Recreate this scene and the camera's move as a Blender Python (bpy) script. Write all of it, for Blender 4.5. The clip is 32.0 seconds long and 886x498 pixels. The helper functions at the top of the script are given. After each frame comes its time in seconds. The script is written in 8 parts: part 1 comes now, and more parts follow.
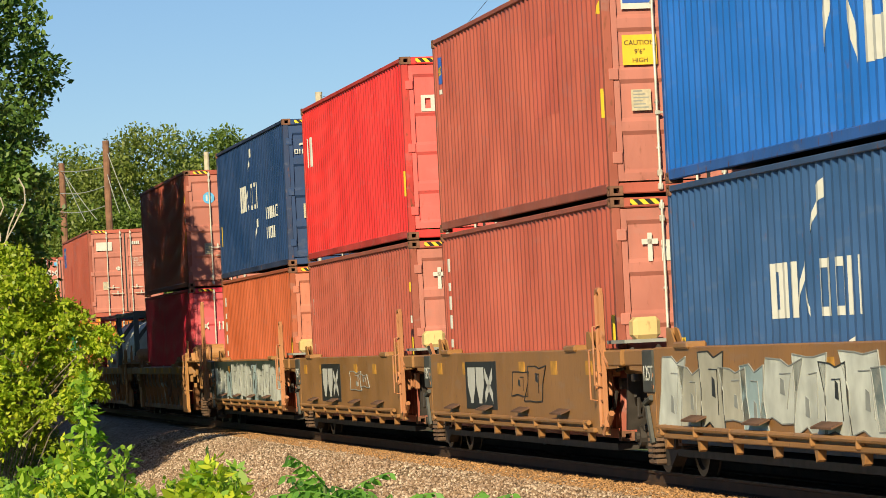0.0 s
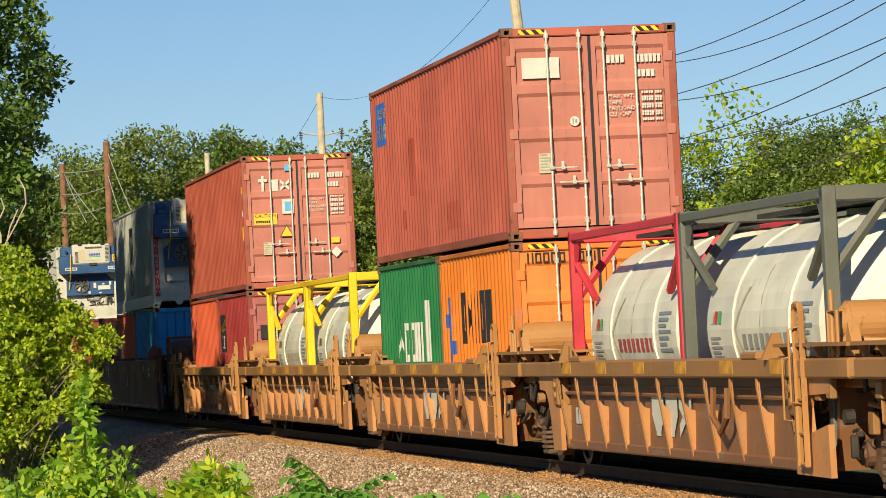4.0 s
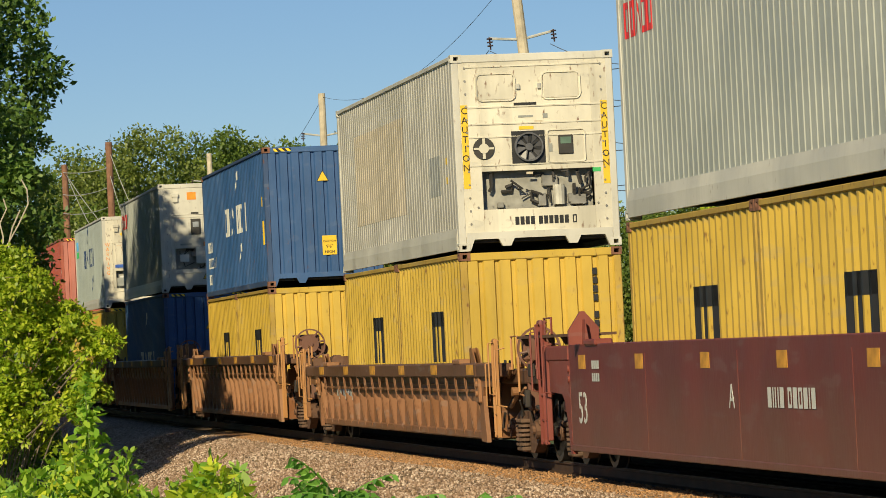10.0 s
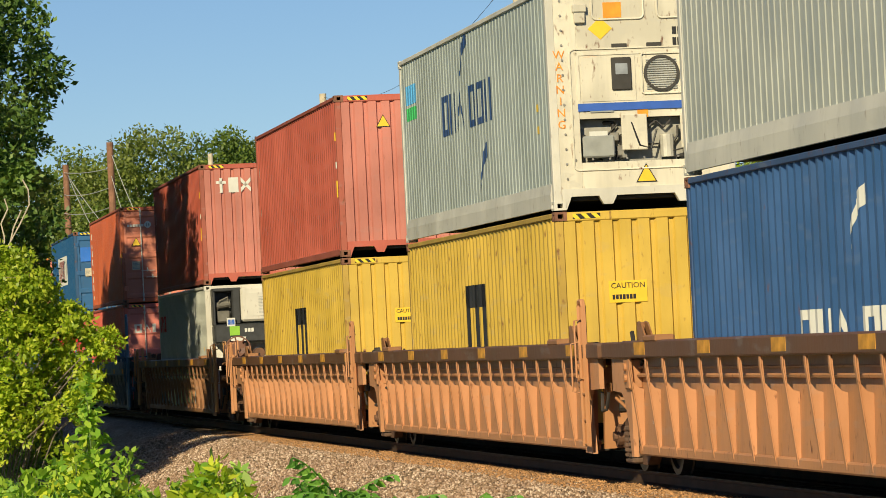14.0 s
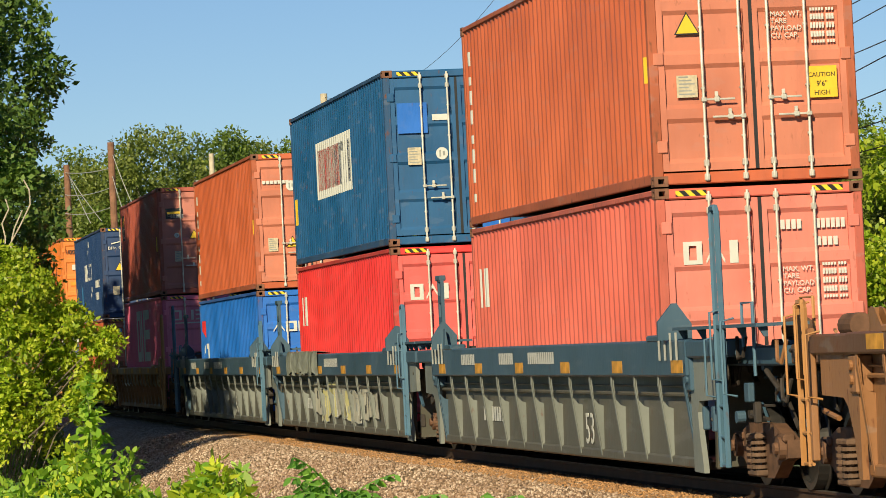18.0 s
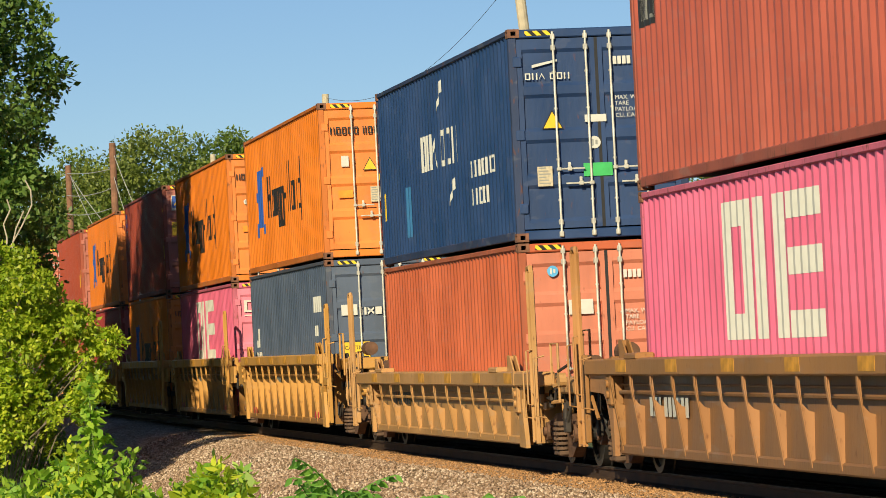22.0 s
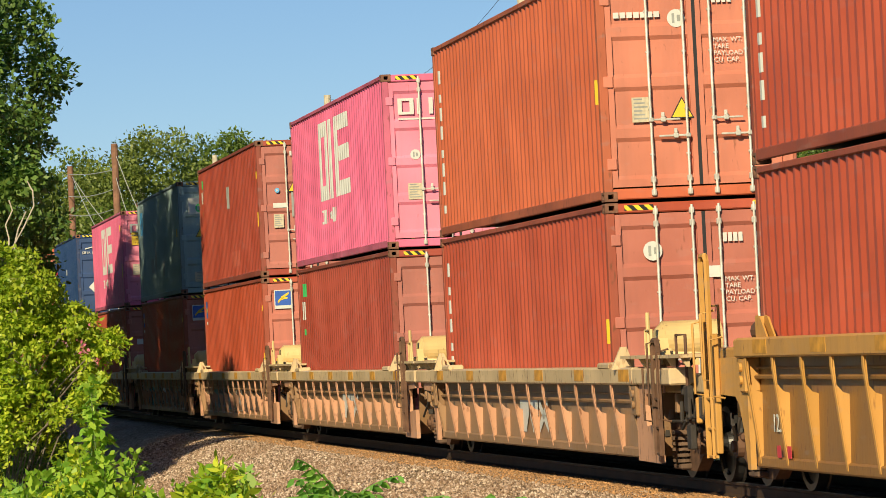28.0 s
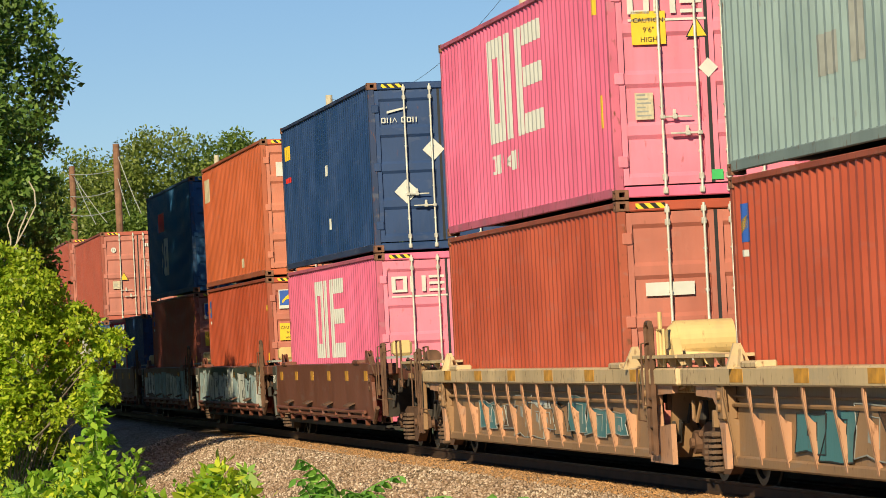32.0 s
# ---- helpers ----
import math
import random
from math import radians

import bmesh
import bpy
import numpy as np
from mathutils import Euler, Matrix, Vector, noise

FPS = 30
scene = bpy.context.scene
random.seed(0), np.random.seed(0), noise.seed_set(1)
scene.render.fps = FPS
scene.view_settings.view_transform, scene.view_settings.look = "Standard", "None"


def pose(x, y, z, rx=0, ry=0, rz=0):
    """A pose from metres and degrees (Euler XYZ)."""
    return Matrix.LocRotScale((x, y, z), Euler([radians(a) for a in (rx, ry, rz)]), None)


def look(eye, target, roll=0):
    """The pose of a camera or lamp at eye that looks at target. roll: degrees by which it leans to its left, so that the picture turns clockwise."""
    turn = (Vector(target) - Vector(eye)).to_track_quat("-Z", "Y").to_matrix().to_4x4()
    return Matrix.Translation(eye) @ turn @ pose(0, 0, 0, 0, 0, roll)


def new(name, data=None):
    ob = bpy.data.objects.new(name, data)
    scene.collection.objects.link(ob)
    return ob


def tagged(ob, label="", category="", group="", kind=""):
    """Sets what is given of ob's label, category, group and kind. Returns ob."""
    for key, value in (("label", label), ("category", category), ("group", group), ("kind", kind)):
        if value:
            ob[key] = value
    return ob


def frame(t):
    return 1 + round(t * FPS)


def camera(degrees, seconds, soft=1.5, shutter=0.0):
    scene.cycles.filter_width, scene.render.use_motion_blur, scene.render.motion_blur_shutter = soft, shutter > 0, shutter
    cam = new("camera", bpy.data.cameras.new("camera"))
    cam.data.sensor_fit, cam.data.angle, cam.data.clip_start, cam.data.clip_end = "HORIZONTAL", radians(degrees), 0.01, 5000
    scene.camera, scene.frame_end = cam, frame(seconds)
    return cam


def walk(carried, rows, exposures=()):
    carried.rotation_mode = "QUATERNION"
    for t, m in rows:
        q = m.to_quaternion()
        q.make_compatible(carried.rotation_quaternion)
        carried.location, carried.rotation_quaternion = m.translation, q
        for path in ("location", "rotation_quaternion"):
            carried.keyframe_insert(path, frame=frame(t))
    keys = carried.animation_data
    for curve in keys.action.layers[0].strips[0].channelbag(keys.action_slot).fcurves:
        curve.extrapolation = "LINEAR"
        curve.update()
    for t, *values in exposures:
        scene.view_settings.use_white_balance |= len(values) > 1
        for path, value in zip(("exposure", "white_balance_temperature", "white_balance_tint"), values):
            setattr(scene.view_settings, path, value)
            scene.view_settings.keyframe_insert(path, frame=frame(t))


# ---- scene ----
# ---------------------------------------------------------------- camera
EYE_Z = 1.67
cam = camera(13.23, 32.0, soft=0.55)
walk(cam, [(t, pose(0, 0, EYE_Z, 90 + p, 2.8, y)) for t, p, y in (
    (0.0, 1.381, -0.042), (2.5, 1.385, -0.042), (5.0, 1.402, -0.021), (8.0, 1.406, -0.004), (12.0, 1.406, 0.008),
    (14.5, 1.410, 0.021), (17.0, 1.410, 0.028), (19.0, 1.410, 0.039), (21.0, 1.415, 0.051), (23.0, 1.423, 0.061),
    (25.0, 1.427, 0.073), (27.5, 1.433, 0.085), (30.0, 1.434, 0.093), (32.0, 1.436, 0.112))],
     exposures=((0.0, 0.47), (2.0, 0.42), (5.0, 0.36), (7.0, 0.35), (8.5, 0.30), (10.0, 0.18), (12.0, 0.19), (14.0, 0.31), (17.0, 0.36), (20.0, 0.38), (24.0, 0.32), (28.0, 0.38), (32.0, 0.38)))

# ---------------------------------------------------------------- light
SUN_EL, SUN_AZ = 27.0, 197.0          # degrees; azimuth of the sun clockwise from +y
world = bpy.data.worlds.new("world")
scene.world = world
world.use_nodes = True
wn = world.node_tree.nodes
sky = wn.new("ShaderNodeTexSky")
sky.sky_type = "NISHITA"
sky.sun_disc = False
sky.sun_elevation, sky.sun_rotation = radians(SUN_EL), radians(SUN_AZ)
sky.altitude = 1900
sky.air_density, sky.dust_density, sky.ozone_density = 1.0, 0.0, 5.0
wn["Background"].inputs["Strength"].default_value = 0.062
world.node_tree.links.new(sky.outputs[0], wn["Background"].inputs["Color"])
sun_data = bpy.data.lights.new("sun", "SUN")
sun_data.energy, sun_data.angle, sun_data.color = 5.0, radians(0.5), (1.0, 0.86, 0.55)
sun = new("sun", sun_data)
SUN_DIR = Vector((math.sin(radians(SUN_AZ)) * math.cos(radians(SUN_EL)), math.cos(radians(SUN_AZ)) * math.cos(radians(SUN_EL)), math.sin(radians(SUN_EL))))
sun.matrix_world = look(SUN_DIR * 60, (0, 0, 0))

# ---------------------------------------------------------------- the line of the track
HEADING = -80.453                      # degrees, the way the train goes
TRACK = Vector((0.0, 65.23, 0.0))      # a point on the track's middle, at rail height
ALONG = Vector((math.cos(radians(HEADING)), math.sin(radians(HEADING)), 0))
SIDE = Vector((ALONG.y, -ALONG.x, 0))  # to the right of the way, where the camera stands
KNOTS = (0, 2.5, 5, 8, 11, 14.5, 16.5, 19, 22, 25.5, 28, 30, 32)
SPEED = (18.926, 18.783, 18.517, 18.503, 18.29, 18.208, 18.175, 17.911, 17.868, 17.877, 17.778, 17.84, 17.75)


def on_track(s, lateral=0.0, z=0.0):
    return TRACK + ALONG * s + SIDE * lateral + Vector((0, 0, z))


def gone(t):
    """Metres that the train has gone at t seconds."""
    ts = np.linspace(0, t, 81)
    v = np.interp(ts, KNOTS, SPEED)
    return float(((v[1:] + v[:-1]) / 2).sum() * t / 80)


# ---------------------------------------------------------------- materials
def srgb(r, g, b):
    return tuple((c / 255 / 12.92 if c < 11 else ((c / 255 + 0.055) / 1.055) ** 2.4) for c in (r, g, b))


MATS = {}


def base_mat(name, rgb, rough=0.6, metal=0.0):
    m = bpy.data.materials.new(name)
    m.use_nodes = True
    b = m.node_tree.nodes["Principled BSDF"]
    b.inputs["Base Color"].default_value = (*rgb, 1)
    b.inputs["Roughness"].default_value = rough
    b.inputs["Metallic"].default_value = metal
    return m, m.node_tree.nodes, m.node_tree.links, b


def noise_node(nodes, links, scale, detail=4, stretch=(1, 1, 1), shift=None):
    tc = nodes.new("ShaderNodeTexCoord")
    mp = nodes.new("ShaderNodeMapping")
    mp.inputs["Scale"].default_value = stretch
    links.new(tc.outputs["Object"], mp.inputs["Vector"])
    if shift:
        links.new(shift, mp.inputs["Location"])
    n = nodes.new("ShaderNodeTexNoise")
    n.inputs["Scale"].default_value, n.inputs["Detail"].default_value = scale, detail
    links.new(mp.outputs[0], n.inputs["Vector"])
    return n


def ramp(nodes, links, src, stops):
    r = nodes.new("ShaderNodeValToRGB")
    while len(r.color_ramp.elements) < len(stops):
        r.color_ramp.elements.new(0.5)
    for e, (p, c) in zip(r.color_ramp.elements, stops):
        e.position, e.color = p, (*c, 1) if len(c) == 3 else c
    links.new(src, r.inputs[0])
    return r


def mix(nodes, links, fac, a, b, mode="MIX"):
    m = nodes.new("ShaderNodeMix")
    m.data_type, m.blend_type = "RGBA", mode
    for sock, v in ((m.inputs["Factor"], fac), (m.inputs["A"], a), (m.inputs["B"], b)):
        if isinstance(v, (int, float)):
            sock.default_value = v
        elif isinstance(v, tuple):
            sock.default_value = (*v, 1)
        else:
            links.new(v, sock)
    return m.outputs["Result"]


COLOURS = {}


def paint(name, rgb, rust=0.25, rough=0.5, fade=0.22, dust=0.0):
    """Sun-bleached container or car paint: faded clouds, streaks that run down, rust spots; dust: road dirt thrown up from below."""
    if name in MATS:
        return MATS[name]
    COLOURS[name] = rgb
    m, nodes, links, b = base_mat(name, rgb, rough)
    rnd = nodes.new("ShaderNodeObjectInfo").outputs["Random"]
    mul = nodes.new("ShaderNodeMath")
    mul.operation = "MULTIPLY"
    mul.inputs[1].default_value = 37.0
    links.new(rnd, mul.inputs[0])
    clouds = noise_node(nodes, links, 0.9, 5, (1, 1, 1), mul.outputs[0])
    streak = noise_node(nodes, links, 5.0, 4, (1, 1, 0.06), mul.outputs[0])
    spots = noise_node(nodes, links, 15.0, 8, (1, 1, 0.4), mul.outputs[0])
    light = tuple(min(1, c * 1.25 + 0.02) for c in rgb)
    dark = tuple(c * 0.72 for c in rgb)
    c1 = mix(nodes, links, ramp(nodes, links, clouds.outputs["Fac"], ((0.35, (0, 0, 0)), (0.7, (1, 1, 1)))).outputs[0], dark, light)
    c1 = mix(nodes, links, 1 - fade * 2, c1, rgb)
    st = ramp(nodes, links, streak.outputs["Fac"], ((0.5, (0, 0, 0)), (0.78, (fade * 1.3,) * 3))).outputs[0]
    c2 = mix(nodes, links, st, c1, tuple(c * 0.45 + 0.03 for c in rgb))
    sp = ramp(nodes, links, spots.outputs["Fac"], ((0.68 - rust * 0.1, (0, 0, 0)), (0.80 - rust * 0.08, (min(1, rust * 1.8),) * 3))).outputs[0]
    c3 = mix(nodes, links, sp, c2, (0.13, 0.045, 0.018))
    scuffs = noise_node(nodes, links, 2.6, 6, (0.5, 1, 2.2), mul.outputs[0])
    c3 = mix(nodes, links, ramp(nodes, links, scuffs.outputs["Fac"], ((0.60, (0, 0, 0)), (0.66, (min(0.5, rust * 0.7),) * 3), (0.74, (min(0.4, rust * 0.45),) * 3))).outputs[0], c3, tuple(min(1, c * 0.6 + 0.10) for c in rgb))
    if dust:
        tc = nodes.new("ShaderNodeTexCoord")
        sep = nodes.new("ShaderNodeSeparateXYZ")
        links.new(tc.outputs["Object"], sep.inputs[0])
        low = nodes.new("ShaderNodeMapRange")
        low.inputs["From Min"].default_value, low.inputs["From Max"].default_value = 0.2, 1.5
        links.new(sep.outputs["Z"], low.inputs["Value"])
        edge = nodes.new("ShaderNodeMath")
        edge.operation = "MULTIPLY_ADD"
        edge.inputs[1].default_value = 0.35
        links.new(clouds.outputs["Fac"], edge.inputs[0])
        links.new(low.outputs[0], edge.inputs[2])
        c3 = mix(nodes, links, ramp(nodes, links, edge.outputs[0], ((0.2, (dust,) * 3), (0.55, (dust * 0.7,) * 3), (0.95, (0, 0, 0)))).outputs[0], c3, (0.15, 0.075, 0.045))
    links.new(c3, b.inputs["Base Color"])
    rr = ramp(nodes, links, clouds.outputs["Fac"], ((0.3, (rough - 0.1,) * 3), (0.7, (min(1, rough + 0.15),) * 3))).outputs[0]
    links.new(rr, b.inputs["Roughness"])
    bump = nodes.new("ShaderNodeBump")
    bump.inputs["Strength"].default_value, bump.inputs["Distance"].default_value = 0.35, 0.01
    links.new(spots.outputs["Fac"], bump.inputs["Height"])
    links.new(bump.outputs[0], b.inputs["Normal"])
    MATS[name] = m
    return m


def worn(m):
    """The same paint where it is knocked and rusted: rails and posts."""
    rgb = COLOURS[m.name]
    return paint("edge_worn_" + m.name, tuple(c * 0.7 + (0.25 if rgb[0] > rgb[2] else 0.04) * k for c, k in zip(rgb, (0.12, 0.055, 0.03))), 0.85, 0.65, 0.3)


def sunlit_end(m):
    """The same paint on doors and noses, paler: sun on the ends mixed into colour."""
    rgb = COLOURS[m.name]
    k = 0.0 if rgb[0] < 1.6 * rgb[2] or rgb[1] > 0.4 * rgb[0] else 0.13 if rgb[2] > 0.2 * rgb[1] else 0.04
    return paint("sunlit_end_" + m.name, tuple(c * (1 - k) + k * w for c, w in zip(rgb, (0.75, 0.62, 0.56))), 0.3, 0.6, 0.25)


def plain(name, rgb, rough=0.55, metal=0.0, var=0.25, scale=6.0):
    if name in MATS:
        return MATS[name]
    m, nodes, links, b = base_mat(name, rgb, rough, metal)
    n = noise_node(nodes, links, scale, 5)
    c = ramp(nodes, links, n.outputs["Fac"], ((0.3, tuple(c * (1 - var) for c in rgb)), (0.7, tuple(min(1, c * (1 + var)) for c in rgb)))).outputs[0]
    links.new(c, b.inputs["Base Color"])
    bump = nodes.new("ShaderNodeBump")
    bump.inputs["Strength"].default_value, bump.inputs["Distance"].default_value = 0.2, 0.01
    links.new(n.outputs["Fac"], bump.inputs["Height"])
    links.new(bump.outputs[0], b.inputs["Normal"])
    MATS[name] = m
    return m


def leaf_mat(name, a, b_, trans=0.35):
    if name in MATS:
        return MATS[name]
    m, nodes, links, b = base_mat(name, a, 0.5)
    geo = nodes.new("ShaderNodeNewGeometry")
    rnd = geo.outputs["Random Per Island"]
    n = noise_node(nodes, links, 0.6, 3)
    c = ramp(nodes, links, rnd, ((0.0, a), (0.6, tuple((x + y) / 2 for x, y in zip(a, b_))), (1.0, b_))).outputs[0]
    c = mix(nodes, links, ramp(nodes, links, n.outputs["Fac"], ((0.35, (0, 0, 0)), (0.65, (0.55, 0.55, 0.55)))).outputs[0], c, tuple(x * 0.55 for x in a))
    links.new(c, b.inputs["Base Color"])
    tr = nodes.new("ShaderNodeBsdfTranslucent")
    links.new(mix(nodes, links, 1.0, c, (1.1, 1.25, 0.5), "MULTIPLY"), tr.inputs["Color"])
    mx = nodes.new("ShaderNodeMixShader")
    mx.inputs[0].default_value = trans
    out = nodes["Material Output"]
    links.new(b.outputs[0], mx.inputs[1])
    links.new(tr.outputs[0], mx.inputs[2])
    links.new(mx.outputs[0], out.inputs["Surface"])
    MATS[name] = m
    return m


def ballast_mat(name, island):
    m, nodes, links, b = base_mat(name, (0.25, 0.2, 0.17), 0.85)
    if island:
        src = nodes.new("ShaderNodeNewGeometry").outputs["Random Per Island"]
    else:
        v = nodes.new("ShaderNodeTexVoronoi")
        v.inputs["Scale"].default_value = 16.0
        tc = nodes.new("ShaderNodeTexCoord")
        links.new(tc.outputs["Object"], v.inputs["Vector"])
        sep = nodes.new("ShaderNodeSeparateColor")
        links.new(v.outputs["Color"], sep.inputs[0])
        src = sep.outputs[0]
        bump = nodes.new("ShaderNodeBump")
        bump.inputs["Strength"].default_value, bump.inputs["Distance"].default_value = 0.9, 0.05
        bump.invert = True
        links.new(v.outputs["Distance"], bump.inputs["Height"])
        links.new(bump.outputs[0], b.inputs["Normal"])
    c = ramp(nodes, links, src, ((0.0, (0.06, 0.042, 0.026)), (0.25, (0.23, 0.155, 0.096)), (0.55, (0.36, 0.25, 0.18)), (0.8, (0.51, 0.38, 0.29)), (1.0, (0.70, 0.57, 0.46)))).outputs[0]
    n = noise_node(nodes, links, 0.35, 4)
    c = mix(nodes, links, ramp(nodes, links, n.outputs["Fac"], ((0.4, (0, 0, 0)), (0.7, (0.5, 0.5, 0.5)))).outputs[0], c, (0.26, 0.15, 0.09))
    links.new(c, b.inputs["Base Color"])
    return m


# ---------------------------------------------------------------- mesh tools
class MB:
    """Collects vertices and faces of one mesh."""

    def __init__(self):
        self.v, self.f = [], []

    def quad(self, *p):
        n = len(self.v)
        self.v += [tuple(q) for q in p]
        self.f.append(tuple(range(n, n + len(p))))
        return self

    def box(self, x0, y0, z0, x1, y1, z1, c=0.0):
        """A box; c: width of the chamfer along its upright and long edges."""
        if c <= 0:
            n = len(self.v)
            self.v += [(x, y, z) for x in (x0, x1) for y in (y0, y1) for z in (z0, z1)]
            self.f += [tuple(n + i for i in q) for q in ((0, 1, 3, 2), (4, 6, 7, 5), (0, 4, 5, 1), (2, 3, 7, 6), (0, 2, 6, 4), (1, 5, 7, 3))]
            return self
        n = len(self.v)
        for x, k in ((x0, c), (x0 + c, 0), (x1 - c, 0), (x1, c)):
            self.v += [(x, y0 + k, z0 + c), (x, y0 + c, z0 + k), (x, y1 - c, z0 + k), (x, y1 - k, z0 + c),
                       (x, y1 - k, z1 - c), (x, y1 - c, z1 - k), (x, y0 + c, z1 - k), (x, y0 + k, z1 - c)]
        for r in range(3):
            for i in range(8):
                a, b = n + r * 8 + i, n + r * 8 + (i + 1) % 8
                self.f.append((a, b, b + 8, a + 8))
        self.f += [tuple(n + 7 - i for i in range(8)), tuple(n + 24 + i for i in range(8))]
        return self

    def tube(self, p, q, r0, r1=None, n=8, caps=True):
        r1 = r0 if r1 is None else r1
        p, q = Vector(p), Vector(q)
        d = (q - p).normalized()
        a = d.orthogonal().normalized()
        b = d.cross(a)
        k = len(self.v)
        for c, r in ((p, r0), (q, r1)):
            for i in range(n):
                t = 2 * math.pi * i / n
                self.v.append(tuple(c + (a * math.cos(t) + b * math.sin(t)) * r))
        for i in range(n):
            j = (i + 1) % n
            self.f.append((k + i, k + j, k + n + j, k + n + i))
        if caps:
            self.f += [tuple(k + n - 1 - i for i in range(n)), tuple(k + n + i for i in range(n))]
        return self

    def path(self, pts, r, n=6):
        """One bent round bar through the points."""
        pts = [Vector(p) for p in pts]
        k, a = len(self.v), None
        for i, p in enumerate(pts):
            d = (pts[min(i + 1, len(pts) - 1)] - pts[max(i - 1, 0)]).normalized()
            a = d.orthogonal().normalized() if a is None else (a - d * a.dot(d)).normalized()
            b = d.cross(a)
            for j in range(n):
                t = 2 * math.pi * j / n
                self.v.append(tuple(p + (a * math.cos(t) + b * math.sin(t)) * r))
        for i in range(len(pts) - 1):
            for j in range(n):
                q = (j + 1) % n
                self.f.append((k + i * n + j, k + i * n + q, k + (i + 1) * n + q, k + (i + 1) * n + j))
        m = k + (len(pts) - 1) * n
        self.f += [tuple(k + n - 1 - j for j in range(n)), tuple(m + j for j in range(n))]
        return self

    def prism(self, poly, axis, a, b):
        """A flat outline, pushed along an axis from a to b. axis x: outline in (y, z); axis y: in (x, z)."""
        n, m = len(self.v), len(poly)
        for c in (a, b):
            for h, z in poly:
                self.v.append((c, h, z) if axis == "x" else (h, c, z))
        for i in range(m):
            j = (i + 1) % m
            self.f.append((n + i, n + j, n + m + j, n + m + i))
        self.f += [tuple(n + m - 1 - i for i in range(m)), tuple(n + m + i for i in range(m))]
        return self

    def ring(self, c, axis, r0, r1, w, n=20):
        """A flat ring or disc (r0 = 0) of thickness w about an axis."""
        d = {"x": Vector((1, 0, 0)), "y": Vector((0, 1, 0)), "z": Vector((0, 0, 1))}[axis]
        a = d.orthogonal().normalized()
        b = d.cross(a)
        c = Vector(c)
        k = len(self.v)
        for off in (-w / 2, w / 2):
            for r in (r0, r1):
                for i in range(n):
                    t = 2 * math.pi * i / n
                    self.v.append(tuple(c + d * off + (a * math.cos(t) + b * math.sin(t)) * r))
        for i in range(n):
            j = (i + 1) % n
            q = lambda s, x: k + s * n + x
            self.f += [(q(0, i), q(1, i), q(1, j), q(0, j)), (q(2, i), q(2, j), q(3, j), q(3, i)),
                       (q(1, i), q(3, i), q(3, j), q(1, j)), (q(0, i), q(0, j), q(2, j), q(2, i))]
        return self

    def lathe(self, prof, n=28):
        """A body turned about the y axis; prof: (y, radius) from one end to the other, ending on the axis."""
        k, m = len(self.v), len(prof)
        for i in range(n):
            t = 2 * math.pi * i / n
            self.v += [(r * math.cos(t), y, r * math.sin(t)) for y, r in prof]
        for i in range(n):
            a, b = k + i * m, k + (i + 1) % n * m
            self.f += [(a + j, a + j + 1, b + j + 1, b + j) for j in range(m - 1)]
        self.f += [tuple(k + i * m for i in range(n)), tuple(k + i * m + m - 1 for i in reversed(range(n)))]
        return self

    def mesh(self, name, mat, smooth=False):
        me = bpy.data.meshes.new(name)
        me.from_pydata(self.v, [], self.f)
        me.materials.append(mat)
        bm = bmesh.new()
        bm.from_mesh(me)
        bmesh.ops.recalc_face_normals(bm, faces=bm.faces)
        bm.to_mesh(me)
        bm.free()
        if smooth:
            me.polygons.foreach_set("use_smooth", [True] * len(me.polygons))
        return me


CACHE = {}


def part(name, build, mat, parent, at=None, label="", key=None, smooth=False):
    """One mesh under a thing or a part. build: an MB, a mesh, or a function that gives an MB; parts with the same key share a mesh."""
    if isinstance(build, bpy.types.Mesh):
        me = build
    elif key is not None:
        k = (key, mat.name)
        if k not in CACHE:
            CACHE[k] = (build() if callable(build) else build).mesh(name, mat, smooth)
        me = CACHE[k]
    else:
        me = (build() if callable(build) else build).mesh(name, mat, smooth)
    ob = new(name, me)
    ob.parent = parent
    if at is not None:
        ob.matrix_basis = at
    if label:
        ob["label"] = label
    return ob


FONTS = {}


def words(name, text, size, mat, parent, at, align="LEFT"):
    """Raised painted lettering; reads along +y on an end that faces +x unless at says otherwise."""
    k = (text, round(size, 3), mat.name, align)
    if k not in FONTS:
        cu = bpy.data.curves.new(name, "FONT")
        cu.body, cu.size, cu.align_x, cu.extrude = text, size, align, 0.002
        cu.resolution_u = 2
        ob = bpy.data.objects.new(name, cu)
        scene.collection.objects.link(ob)
        me = bpy.data.meshes.new_from_object(ob)
        bpy.data.objects.remove(ob)
        me.materials.clear()
        me.materials.append(mat)
        FONTS[k] = me
    return part(name, FONTS[k], mat, parent, at)


def thing(name, label, category, group=""):
    return tagged(new(name), label, category, group)
# ---------------------------------------------------------------- paints
def P_(name, r, g, b, rust=0.25, k=1.0, **kw):
    return paint(name, tuple(c * k for c in srgb(r, g, b)), rust, **kw)


